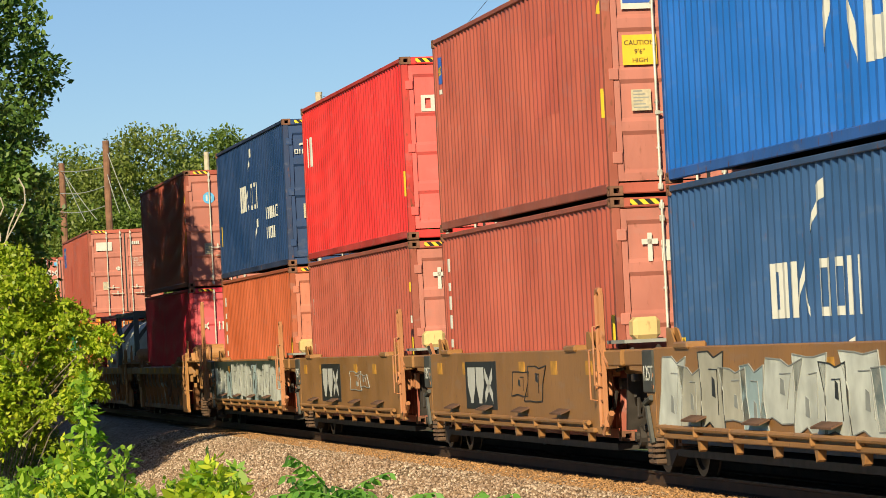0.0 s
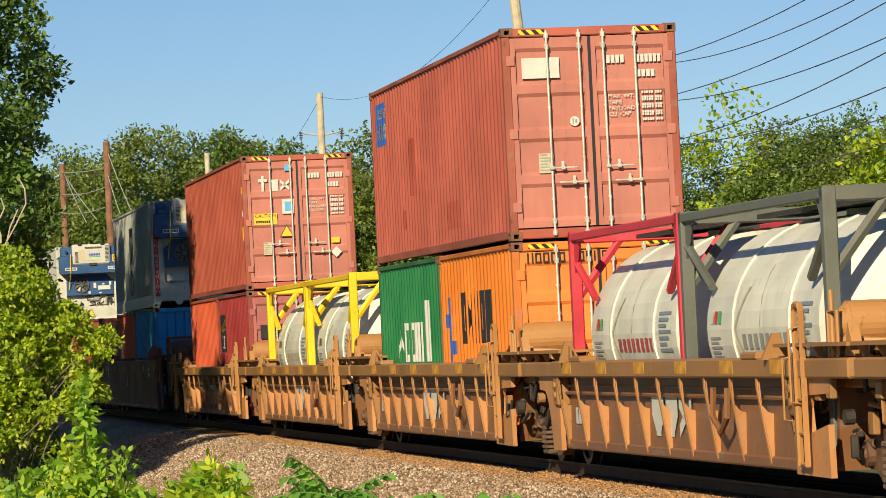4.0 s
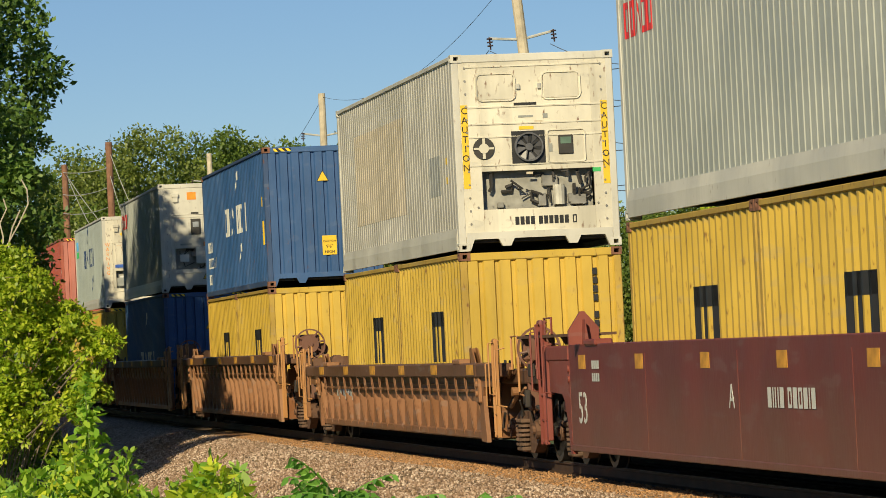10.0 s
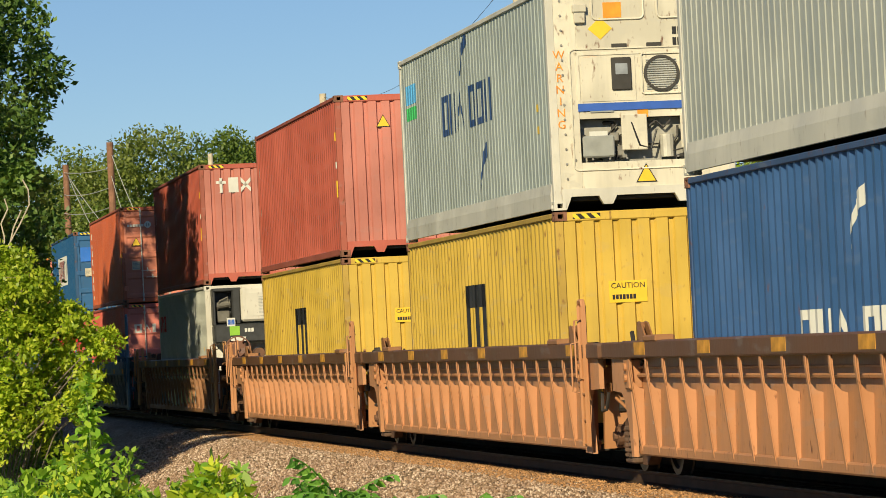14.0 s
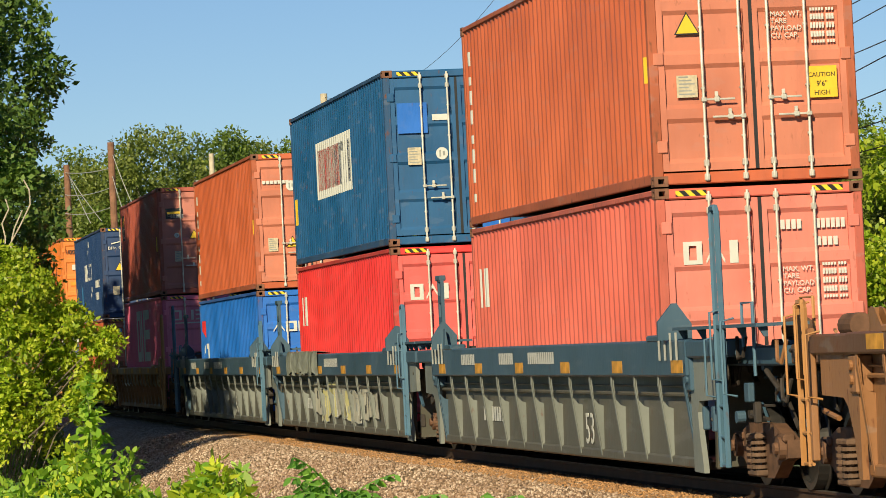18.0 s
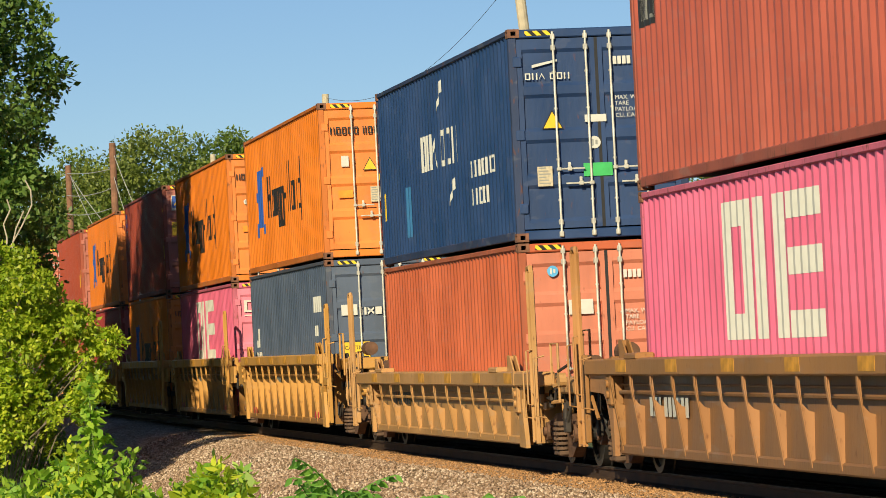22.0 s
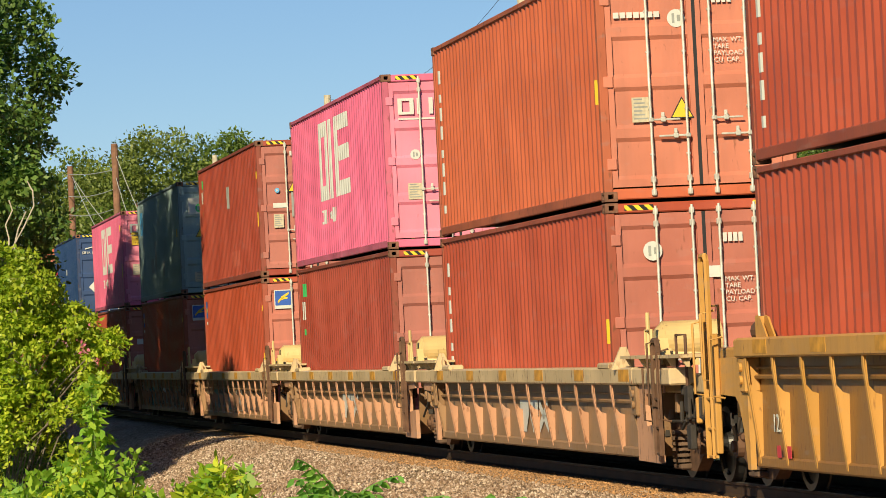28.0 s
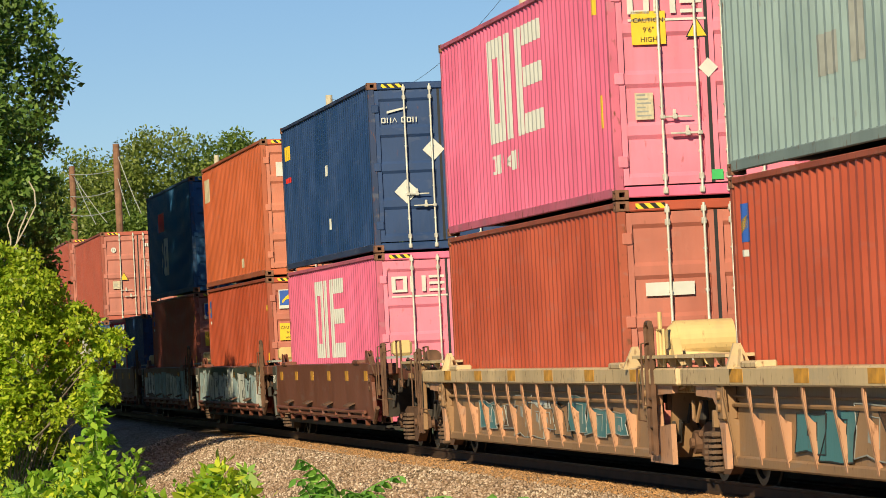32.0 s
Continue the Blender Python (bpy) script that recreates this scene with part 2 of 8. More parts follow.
BROWN = P_("oxide_brown_paint", 170, 84, 68)
RUST = P_("rust_red_paint", 187, 93, 58)
MAROON = P_("maroon_paint", 154, 66, 50)
BRICK = P_("brick_red_paint", 168, 73, 48)
DARKRED = P_("dark_red_paint", 152, 54, 56)
ORANGE_RED = P_("orange_red_paint", 206, 92, 62)
CORAL = P_("coral_paint", 208, 100, 84)
FADED = P_("faded_oxide_paint", 160, 72, 55)
RED = P_("bright_red_paint", 214, 50, 50)
CRIMSON = P_("crimson_paint", 206, 36, 66)
NAVY = P_("navy_paint", 28, 58, 104, 0.15)
BLUE = P_("royal_blue_paint", 26, 102, 194, 0.2)
MIDBLUE = P_("mid_blue_paint", 49, 85, 134, 0.3)
STEEL_BLUE = P_("worn_blue_paint", 22, 82, 130, 0.45)
SKYBLUE = P_("sky_blue_paint", 28, 140, 206, 0.4)
GREEN = P_("green_paint", 34, 116, 66)
ORANGE = P_("orange_paint", 221, 121, 34, 0.1)
PINK = P_("magenta_pink_paint", 218, 104, 139, 0.06)
YELLOW = P_("straw_yellow_paint", 191, 159, 62, 0.6)
SLATE = P_("slate_grey_paint", 74, 87, 110, 0.35)
TEAL = P_("grey_green_paint", 138, 158, 160, 0.2)
WHITE = P_("white_paint", 194, 191, 182, 0.35, rough=0.45)
REEFER_B = P_("blue_grey_aluminium", 154, 163, 161, 0.2, rough=0.42)
WORN_WHITE = P_("rust_stained_white_paint", 204, 198, 182, 0.7, rough=0.5, fade=0.34)
REEFER = P_("light_grey_aluminium", 166, 169, 163, 0.25, rough=0.4)
REEFER_W = P_("sunlit_end_grey_aluminium", 176, 173, 165, 0.3, rough=0.45)
GENSET = P_("genset_blue_paint", 30, 74, 124, 0.25)
TANKGREY = P_("tank_cladding_paint", 212, 210, 200, 0.2, rough=0.4)
FRAME_Y = P_("frame_yellow_paint", 236, 194, 26, 0.3)
FRAME_R = P_("frame_red_paint", 196, 50, 66, 0.25)
FRAME_G = P_("frame_grey_paint", 96, 98, 92, 0.3)

RUST_CAST = plain("rusty_casting", (0.17, 0.075, 0.045), 0.8, 0.0, 0.45, 9.0)
ZINC = plain("zinc_rod", (0.55, 0.53, 0.48), 0.45, 0.3)
BLACK = plain("black_paint", (0.018, 0.018, 0.02), 0.5)
DARK = plain("dark_steel", (0.035, 0.032, 0.03), 0.65)
WHITE_D = plain("white_vinyl", (0.56, 0.56, 0.53), 0.5, var=0.06)
YELLOW_D = plain("yellow_vinyl", (0.74, 0.48, 0.03), 0.5, var=0.08)
ORANGE_D = plain("orange_vinyl", (0.75, 0.26, 0.02), 0.55, var=0.2)
BLUE_D = plain("blue_vinyl", (0.03, 0.10, 0.42), 0.5, var=0.1)
LBLUE_D = plain("light_blue_vinyl", (0.1, 0.38, 0.7), 0.5, var=0.1)
RED_D = plain("red_vinyl", (0.6, 0.03, 0.03), 0.5, var=0.1)
GREEN_D = plain("green_vinyl", (0.05, 0.42, 0.12), 0.5, var=0.1)
CREAM_D = plain("cream_plate", (0.5, 0.43, 0.31), 0.5, var=0.15, scale=25)
BLUE_GREY_D = plain("blue_grey_print", (0.2, 0.24, 0.3), 0.5, var=0.1)
GREY_DK = plain("charcoal_plate", (0.055, 0.055, 0.05), 0.6, var=0.3)
GREY_D = plain("grey_patch", (0.27, 0.28, 0.27), 0.6, var=0.15)

# ---------------------------------------------------------------- containers
HW = 1.219
PITCH, DEPTH = 0.278, 0.035


def corr(x0, x1, pitch=PITCH, depth=DEPTH, crest=0.26, slope=0.245):
    """Break points (place, offset) of a trapezoid corrugation between x0 and x1, out at both ends."""
    n = max(1, round((x1 - x0) / pitch))
    p = (x1 - x0) / n
    pts = []
    for i in range(n):
        a = x0 + i * p
        pts += [(a, 0.0), (a + crest * p, 0.0), (a + (crest + slope) * p, -depth), (a + (1 - slope) * p, -depth)]
    return pts + [(x1, 0.0)]


def at_corr(pts, x):
    for (a, u), (b, w) in zip(pts[:-1], pts[1:]):
        if a <= x <= b:
            return u + (w - u) * (x - a) / max(b - a, 1e-6)
    return 0.0


def side_span(L, style):
    return (-L / 2 + 0.13, L / 2 - 0.13)


def side_corr(L, style):
    a, b = side_span(L, style)
    if style == "reefer":
        return corr(a, b, 0.235, 0.010, 0.10, 0.05)
    return corr(a, b)


def sheet(pts, z0, z1, sy):
    """A corrugated side wall; sy: -1 the side towards the camera, 1 the other."""
    mb = MB()
    y = HW - 0.022
    for (a, u), (b, w) in zip(pts[:-1], pts[1:]):
        mb.quad((a, sy * (y + u), z0), (b, sy * (y + w), z0), (b, sy * (y + w), z1), (a, sy * (y + u), z1))
    return mb


def side_decal(pts, traps, y):
    """Paint on a corrugated side. traps: (xa, za0, za1, xb, zb0, zb1), upright-sided four-corner patches."""
    mb = MB()
    br = [p[0] for p in pts]
    for xa, za0, za1, xb, zb0, zb1 in traps:
        cuts = [xa] + [b for b in br if xa < b < xb] + [xb]
        for a, b in zip(cuts[:-1], cuts[1:]):
            fa, fb = (a - xa) / (xb - xa), (b - xa) / (xb - xa)
            ya, yb = -(y + at_corr(pts, a)) - 0.004, -(y + at_corr(pts, b)) - 0.004
            mb.quad((a, ya, za0 + (zb0 - za0) * fa), (b, yb, za0 + (zb0 - za0) * fb), (b, yb, za1 + (zb1 - za1) * fb), (a, ya, za1 + (zb1 - za1) * fa))
    return mb


def end_decal(traps, x):
    mb = MB()
    for a, a0, a1, b, b0, b1 in traps:
        mb.quad((x, a, a0), (x, b, b0), (x, b, b1), (x, a, a1))
    return mb


def rect(a, b, z0, z1):
    return (a, z0, z1, b, z0, z1)


def marks(x, z, h, w, kinds, gap=0.3, t=0.26):
    """A row of plain block shapes, h high and w wide each: o hollow block, u two posts, n two posts and a cap, i one post,
    f solid block, + cross, x crossed slants, a slants that meet, z three bars, t cap on a post."""
    out = []
    for k in kinds:
        b = w * t
        if k == " ":
            x += w * 0.7
            continue
        if k == "i":
            out.append(rect(x, x + b, z, z + h))
            x += b + w * gap
            continue
        q = h * t * 0.62
        if k in "onu":
            out += [rect(x, x + b, z, z + h), rect(x + w - b, x + w, z, z + h)]
        if k in "on":
            out.append(rect(x + b, x + w - b, z + h - q, z + h))
        if k == "o":
            out.append(rect(x + b, x + w - b, z, z + q))
        if k == "x":
            out += [(x, z, z + h * 0.3, x + w, z + h * 0.7, z + h), (x, z + h * 0.7, z + h, x + w, z, z + h * 0.3)]
        if k == "a":
            out += [(x, z, z + h * 0.16, x + w / 2, z + h * 0.72, z + h), (x + w / 2, z + h * 0.72, z + h, x + w, z, z + h * 0.16)]
        if k == "w":
            out += [(x, z + h * 0.5, z + h, x + w * 0.3, z + h * 0.1, z + h), rect(x + w * 0.3, x + w * 0.7, z, z + h), (x + w * 0.7, z + h * 0.1, z + h, x + w, z + h * 0.5, z + h)]
        if k == "+":
            out += [rect(x + w * 0.36, x + w * 0.64, z, z + h), rect(x, x + w, z + h * 0.6, z + h * 0.6 + q)]
        if k == "t":
            out += [rect(x + w * 0.36, x + w * 0.64, z, z + h - q), rect(x, x + w, z + h - q, z + h)]
        if k == "z":
            out += [rect(x, x + w, z + h - q, z + h), rect(x, x + w, z + h * 0.43, z + h * 0.43 + q), rect(x, x + w, z, z + q)]
        if k == "f":
            out.append(rect(x, x + w, z, z + h))
        x += w * (1 + gap)
    return out


def casting(sx, sy):
    """Corner fitting with holes on its end and side faces. sx, sy: which way out."""
    mb = MB()
    a, b, c = 0.178, 0.162, 0.118
    for z0, z1 in ((0, 0.03), (c - 0.03, c)):
        mb.box(-a * (sx > 0), -b * (sy > 0), z0, a * (sx < 0), b * (sy < 0), z1)
    x0 = -a if sx > 0 else 0
    y0 = -b if sy > 0 else 0
    for dx in (0, a - 0.045):
        for dy in (0, b - 0.045):
            mb.box(x0 + dx, y0 + dy, 0.03, x0 + dx + 0.045, y0 + dy + 0.045, c - 0.03)
    return mb


def front_sill(H_, nose):
    if nose:
        o = [(-1.05, 0.0), (-0.98, 0.17), (-0.62, 0.17), (-0.56, 0.06), (-0.44, 0.06), (-0.38, 0.17), (0.38, 0.17), (0.44, 0.06), (0.56, 0.06), (0.62, 0.17),
             (0.98, 0.17), (1.05, 0.0), (1.1, 0.0), (1.1, 0.27), (-1.1, 0.27), (-1.1, 0.0)]
        return MB().prism([(y, z) for y, z in o], "x", -0.09, 0.0)
    return MB().box(-0.1, -1.1, 0.02, 0.0, 1.1, 0.15, 0.012)


def door_leaf(H_):
    """A door leaf of pressed steel: level ribs between flat rails."""
    w, z0, z1 = 1.085, 0.17, H_ - 0.14
    mb = MB()
    n = 4
    band = (z1 - z0 - 0.12) / n
    prof = [(z0, 0.0), (z0 + 0.09, 0.0)]
    for i in range(n):
        a = z0 + 0.09 + i * band
        prof += [(a + 0.05, -0.034), (a + band - 0.16, -0.034), (a + band - 0.11, 0.0), (a + band, 0.0)]
    prof += [(z1, 0.0)]
    for (a, u), (b, v) in zip(prof[:-1], prof[1:]):
        mb.quad((u, 0.07, a), (u, w - 0.07, a), (v, w - 0.07, b), (v, 0.07, b))
        for y in (0.07, w - 0.07):
            mb.quad((0, y, a), (u, y, a), (v, y, b), (0, y, b))
    mb.box(-0.05, 0.0, z0, 0.004, 0.07, z1)
    mb.box(-0.05, w - 0.07, z0, 0.004, w, z1)
    return mb


def lock_rod(H_):
    mb = MB().tube((0.045, 0, 0.06), (0.045, 0, H_ - 0.05), 0.017, n=8)
    for z in (0.09, 0.25, H_ - 0.12, H_ - 0.27):
        mb.box(0.0, -0.03, z - 0.04, 0.06, 0.03, z + 0.04, 0.01)
    for z in (0.55, H_ * 0.38, H_ * 0.62, H_ - 0.6):
        mb.box(0.0, -0.022, z - 0.016, 0.055, 0.022, z + 0.016, 0.006)
    return mb


def handle_set(j):
    k = 1 if j == 0 else -1
    mb = MB().box(0.02, min(0, k * 0.36), -0.012, 0.045, max(0, k * 0.36), 0.012, 0.005)
    mb.box(0.0, k * 0.15 - 0.03, -0.03, 0.05, k * 0.15 + 0.03, 0.03, 0.008)
    mb.box(0.0, k * 0.15 - 0.02, 0.03, 0.03, k * 0.15 + 0.02, 0.09, 0.006)
    mb.box(0.0, -0.03, -0.025, 0.055, 0.03, 0.025, 0.008)
    return mb


def nose_panel(H_):
    mb = MB()
    pts = corr(-1.1, 1.1, 0.245, 0.04, 0.6, 0.1)
    for (a, u), (b, w) in zip(pts[:-1], pts[1:]):
        mb.quad((u, a, 0.25), (w, b, 0.25), (w, b, H_ - 0.1), (u, a, H_ - 0.1))
    return mb


def roof_panel(L):
    mb = MB()
    pts = corr(-L / 2 + 0.3, L / 2 - 0.3, 0.35, 0.02, 0.3, 0.2)
    pts = [(-L / 2 + 0.02, 0)] + pts + [(L / 2 - 0.02, 0)]
    for (a, u), (b, w) in zip(pts[:-1], pts[1:]):
        mb.quad((a, -1.17, u), (b, -1.17, w), (b, 1.17, w), (a, 1.17, u))
    return mb


def shell(c, L, H_, paint_, style="dry", nose=False, side_mat=None, rail_mat=None):
    """The steel box that all containers share; c is its Empty."""
    sm, rm = side_mat or paint_, rail_mat or (paint_ if style == "reefer" else worn(paint_))
    pm = paint_ if style == "reefer" else rm
    hl = L / 2
    for sx in (-1, 1):
        for sy in (-1, 1):
            if sx < 0 < sy:
                continue
            part("corner_post", lambda: MB().box(-0.06, -0.055, 0.1, 0.06, 0.055, H_ - 0.1, 0.012), pm, c, pose(sx * (hl - 0.075), sy * (HW - 0.065), 0), key=("post", H_))
            for z in (0.0, H_ - 0.118):
                part("corner_casting", lambda: casting(sx, sy), paint_ if style == "reefer" else RUST_CAST, c, pose(sx * hl, sy * HW, z), key=("cast", sx, sy))
    pts = side_corr(L, style)
    zb = 0.34 if style == "reefer" else 0.15
    for sy, nm in ((-1, "side_wall"), (1, "side_wall")):
        part(nm, lambda: sheet(pts, zb - 0.02, H_ - 0.06, sy), sm, c, key=("side", L, H_, style, sy))
        part("bottom_rail", lambda: (MB().prism([(-0.035, 0.03), (0.02, 0.03), (0.02, zb + 0.01), (-0.012, zb + 0.01), (-0.035, zb - 0.12)], "x", -hl + 0.17, hl - 0.17) if style == "reefer"
             else MB().box(-hl + 0.17, -0.03, 0.03, hl - 0.17, 0.025, zb, 0.01)), rm, c, pose(0, sy * (HW - 0.03), 0) if sy < 0 else pose(0, HW - 0.03, 0, 0, 0, 180), key=("brail", L, style))
        part("top_rail", lambda: MB().box(-hl + 0.17, -0.03, -0.05, hl - 0.17, 0.03, 0.02, 0.01), rm, c, pose(0, sy * (HW - 0.03), H_ - 0.03), key=("trail", L))
    part("roof", lambda: roof_panel(L), rm, c, pose(0, 0, H_ - 0.012), key=("roof", L))
    part("underframe", lambda: MB().box(-hl + 0.15, -1.17, 0.12, hl - 0.15, 1.17, 0.16), DARK, c, key=("floor", L))
    part("rear_wall", lambda: nose_panel(H_), paint_, c, pose(-hl + 0.05, 0, 0, 0, 0, 180), key=("nose", H_))
    part("end_sill", lambda: front_sill(H_, nose), paint_, c, pose(hl - 0.01, 0, 0), key=("sill", nose))
    part("end_header", lambda: MB().box(-0.12, -1.1, -0.12, 0.0, 1.1, 0.0, 0.015), paint_, c, pose(hl - 0.006, 0, H_ - 0.008), key=("head",))
    return pts


def stripe_mat():
    m, nodes, links, b = base_mat("hazard_stripes", (0.8, 0.55, 0.03), 0.5)
    w = nodes.new("ShaderNodeTexWave")
    w.wave_type, w.bands_direction, w.wave_profile = "BANDS", "DIAGONAL", "SIN"
    w.inputs["Scale"].default_value = 4.6
    tc = nodes.new("ShaderNodeTexCoord")
    links.new(tc.outputs["Object"], w.inputs["Vector"])
    c = ramp(nodes, links, w.outputs["Fac"], ((0.48, (0.015, 0.015, 0.015)), (0.52, (0.8, 0.55, 0.03)))).outputs[0]
    links.new(c, b.inputs["Base Color"])
    return m


STRIPES = stripe_mat()


def hazard(c, L, H_):
    """Black and yellow height stripes at the top corners of the end."""
    for sy in (-1, 1):
        part("height_stripe", lambda: MB().box(0, 0, 0, 0.004, 0.36, 0.065), STRIPES, c, pose(L / 2 - 0.004, -0.98 if sy < 0 else 0.62, H_ - 0.096), key=("haz",))


def triangle(c, x, y, z, s=0.3):
    part("triangle_border", lambda: MB().prism([(-s / 2, 0), (s / 2, 0), (0, s * 0.88)], "x", 0, 0.003), BLACK, c, pose(x, y, z), key=("tri", s))
    part("warning_triangle", lambda: MB().prism([(-s * 0.42, s * 0.05), (s * 0.42, s * 0.05), (0, s * 0.79)], "x", 0, 0.003), YELLOW_D, c, pose(x + 0.004, y, z), key=("trim", s))


def plate(c, x, y, z, w, h, mat, name="placard"):
    return part(name, lambda: MB().box(0, 0, 0, 0.006, w, h), mat, c, pose(x, y, z), key=("plate", w, h))


def caution(c, x, y, z, w=0.42, h=0.42):
    plate(c, x, y, z, w, h, YELLOW_D, "caution_sign")
    m = pose(x + 0.009, y + w / 2, z + h * 0.66, 90, 0, 90)
    words("caution_lettering", "CAUTION", w * 0.2, BLACK, c, m, "CENTER")
    if h > 0.3:
        words("caution_lettering", "9'6\"", h * 0.24, BLACK, c, pose(x + 0.009, y + w / 2, z + h * 0.36, 90, 0, 90), "CENTER")
        words("caution_lettering", "HIGH", h * 0.22, BLACK, c, pose(x + 0.009, y + w / 2, z + h * 0.08, 90, 0, 90), "CENTER")
    else:
        part("small_print", lambda: end_decal(marks(0.04, 0, h * 0.22, 0.035, "fffffff", 0.3), 0), BLACK, c, pose(x + 0.009, y, z + h * 0.15), key=("cap", w, h))


def figures(c, x, H_, mat, full=True):
    """Number and weights on the second door: bars for the codes, words for the rest."""
    part("code_marking", lambda: end_decal(marks(0, 0, 0.11, 0.05, "ffff") + marks(0.42, 0, 0.11, 0.045, "ffffff") + marks(0.82, 0, 0.11, 0.06, "o") + marks(0.42, -0.2, 0.1, 0.05, "ffff"), 0), mat, c, pose(x, 0.23, H_ - 0.52), key=("codes",))
    if full:
        words("weight_text", "MAX. WT.\nTARE\nPAYLOAD\nCU. CAP.", 0.082, mat, c, pose(x, 0.23, H_ - 1.0, 90, 0, 90))

    def bars():
        out = []
        for i in range(4):
            for dz in (0.05, -0.02):
                out += marks(0, dz - i * 0.1, 0.034, 0.026, "fffff fff")
        return end_decal(out, 0)
    part("weight_marking", bars, mat, c, pose(x, 0.7, H_ - 1.0), key=("wts",))


def doors(c, L, H_, mat, logo=None, logo_mat=None, fig=True, stickers=(), hz=True, rods=ZINC):
    hl = L / 2
    # paler paint on the doors stands for strong sun on the end
    mat = sunlit_end(mat)
    for i, sy in enumerate((-1, 1)):
        d = part("door", lambda: door_leaf(H_), mat, c, pose(hl - 0.03, -1.1 if sy < 0 else 0.015, 0), key=("door", H_))
        for j, y in enumerate((0.5, 0.95) if sy < 0 else (0.17, 0.61)):
            part("lock_rod", lambda: lock_rod(H_), rods, d, pose(0, y, 0), key=("rod", H_))
            part("door_handle", lambda: handle_set(j), rods, d, pose(0.035, y, H_ * 0.335 - 0.2 * j), key=("hand", j))
        for z in (0.45, H_ * 0.5, H_ - 0.45):
            part("hinge", lambda: MB().box(-0.01, -0.06, -0.07, 0.03, 0.06, 0.07, 0.01), mat, d, pose(0, 0.0 if sy < 0 else 1.085, z), key=("hinge",))
    part("door_gasket", lambda: MB().box(-0.02, -0.022, 0.17, 0.006, 0.022, H_ - 0.14), BLACK, c, pose(hl - 0.03, 0, 0), key=("gask", H_))
    if hz:
        hazard(c, L, H_)
    x = hl - 0.022
    if logo:
        part("emblem", end_decal(logo, 0), logo_mat or WHITE_D, c, pose(x + 0.004, 0, 0))
    if fig:
        figures(c, x, H_, WHITE_D, fig != "bars")
    for n_, (kind, y, z, *r) in enumerate(stickers):
        x = hl - 0.022 + 0.003 * n_
        if kind == "caution":
            caution(c, x - 0.002, y, z, *r)
        elif kind == "tri":
            triangle(c, x, y, z, *r)
        elif kind == "disc":
            part("round_sticker", lambda: MB().ring((0, 0, 0), "x", 0, r[0] * 0.85, 0.006, 16), r[1], c, pose(x, y, z), key=("disc", r[0]))
            part("sticker_emblem", lambda: end_decal([rect(-0.4 * r[0], -0.15 * r[0], -0.45 * r[0], 0.45 * r[0]), rect(0.1 * r[0], 0.4 * r[0], -0.3 * r[0], 0.3 * r[0])], 0), GREY_D if r[1] is WHITE_D else WHITE_D, c, pose(x + 0.006, y, z), key=("demb", r[0]))
        elif kind == "swoosh":
            k = r[0]
            part("badge_emblem", lambda: end_decal([(0, 0, 0.22 * k, 0.35 * k, 0.35 * k, 0.6 * k), (0.35 * k, 0.35 * k, 0.62 * k, k, 0.8 * k, k), (0.35 * k, 0.32 * k, 0.5 * k, 0.9 * k, 0.42 * k, 0.55 * k)], 0), r[1], c, pose(x + 0.008, y, z), key=("swoosh", k))
        elif kind == "dia":
            q = r[0]
            part("hazard_placard", lambda: MB().prism([(-q, 0), (0, -q), (q, 0), (0, q)], "x", 0, 0.004), r[1], c, pose(x, y, z), key=("dia", q))
        elif r[2] is CREAM_D:
            k = plate(c, x - 0.002, y + r[0] * 0.1, z + r[1] * 0.08, r[0] * 0.8, r[1] * 0.84, CREAM_D, "data_plate")
            part("plate_print", lambda: end_decal([rect(r[0] * 0.08, r[0] * (0.7 - 0.12 * (i % 3)), r[1] * (0.1 + 0.13 * i), r[1] * (0.15 + 0.13 * i)) for i in range(6)], 0.008), GREY_D, k, key=("print", r[0], r[1]))
        else:
            plate(c, x - 0.002, y, z, *r)


def nose_end(c, L, H_, mat, hz=True, tri=None, codes=True, cau=None, logo=None, dark=False):
    # nose wall takes the paler colour too, for sun on the end
    mat = sunlit_end(mat)
    part("nose_wall", lambda: nose_panel(H_), mat, c, pose(L / 2 - 0.02, 0, 0), key=("nose", H_))
    x = L / 2 - 0.016
    if hz:
        hazard(c, L, H_)
    if tri:
        triangle(c, x, *tri)
    if codes:
        ink = BLACK if dark else WHITE_D
        part("code_marking", lambda: end_decal([rect(0, 0.07, -i * 0.13 - (0.12 if i > 3 else 0), -i * 0.13 - (0.12 if i > 3 else 0) + 0.1) for i in range(11)], 0), ink, c, pose(x, 0.76, H_ - 0.4), key=("vcode",))
    if cau:
        caution(c, x, *cau)
    if logo:
        part("emblem", end_decal(logo, 0), WHITE_D, c, pose(x + 0.003, 0, 0))


def container(label, paint_, L=12.192, H_=2.896, side=(), end="door", group="stacked containers", name="shipping_container", **kw):
    """A steel box container. side: (traps, material) painted on the side that faces the camera."""
    c = thing(name, label, "container", group)
    pts = shell(c, L, H_, paint_, "dry", end == "nose")
    for traps, mat in side:
        part("side_marking", side_decal(pts, [(a, b, d, e, f, g) for a, b, d, e, f, g in traps], HW - 0.022), mat, c)
    (doors if end == "door" else nose_end)(c, L, H_, paint_, **kw)
    return c


def grille(w, h, n):
    mb = MB()
    for i in range(n):
        z = h * i / n
        mb.box(0, 0, z, 0.012, w, z + h / n * 0.5)
    return mb


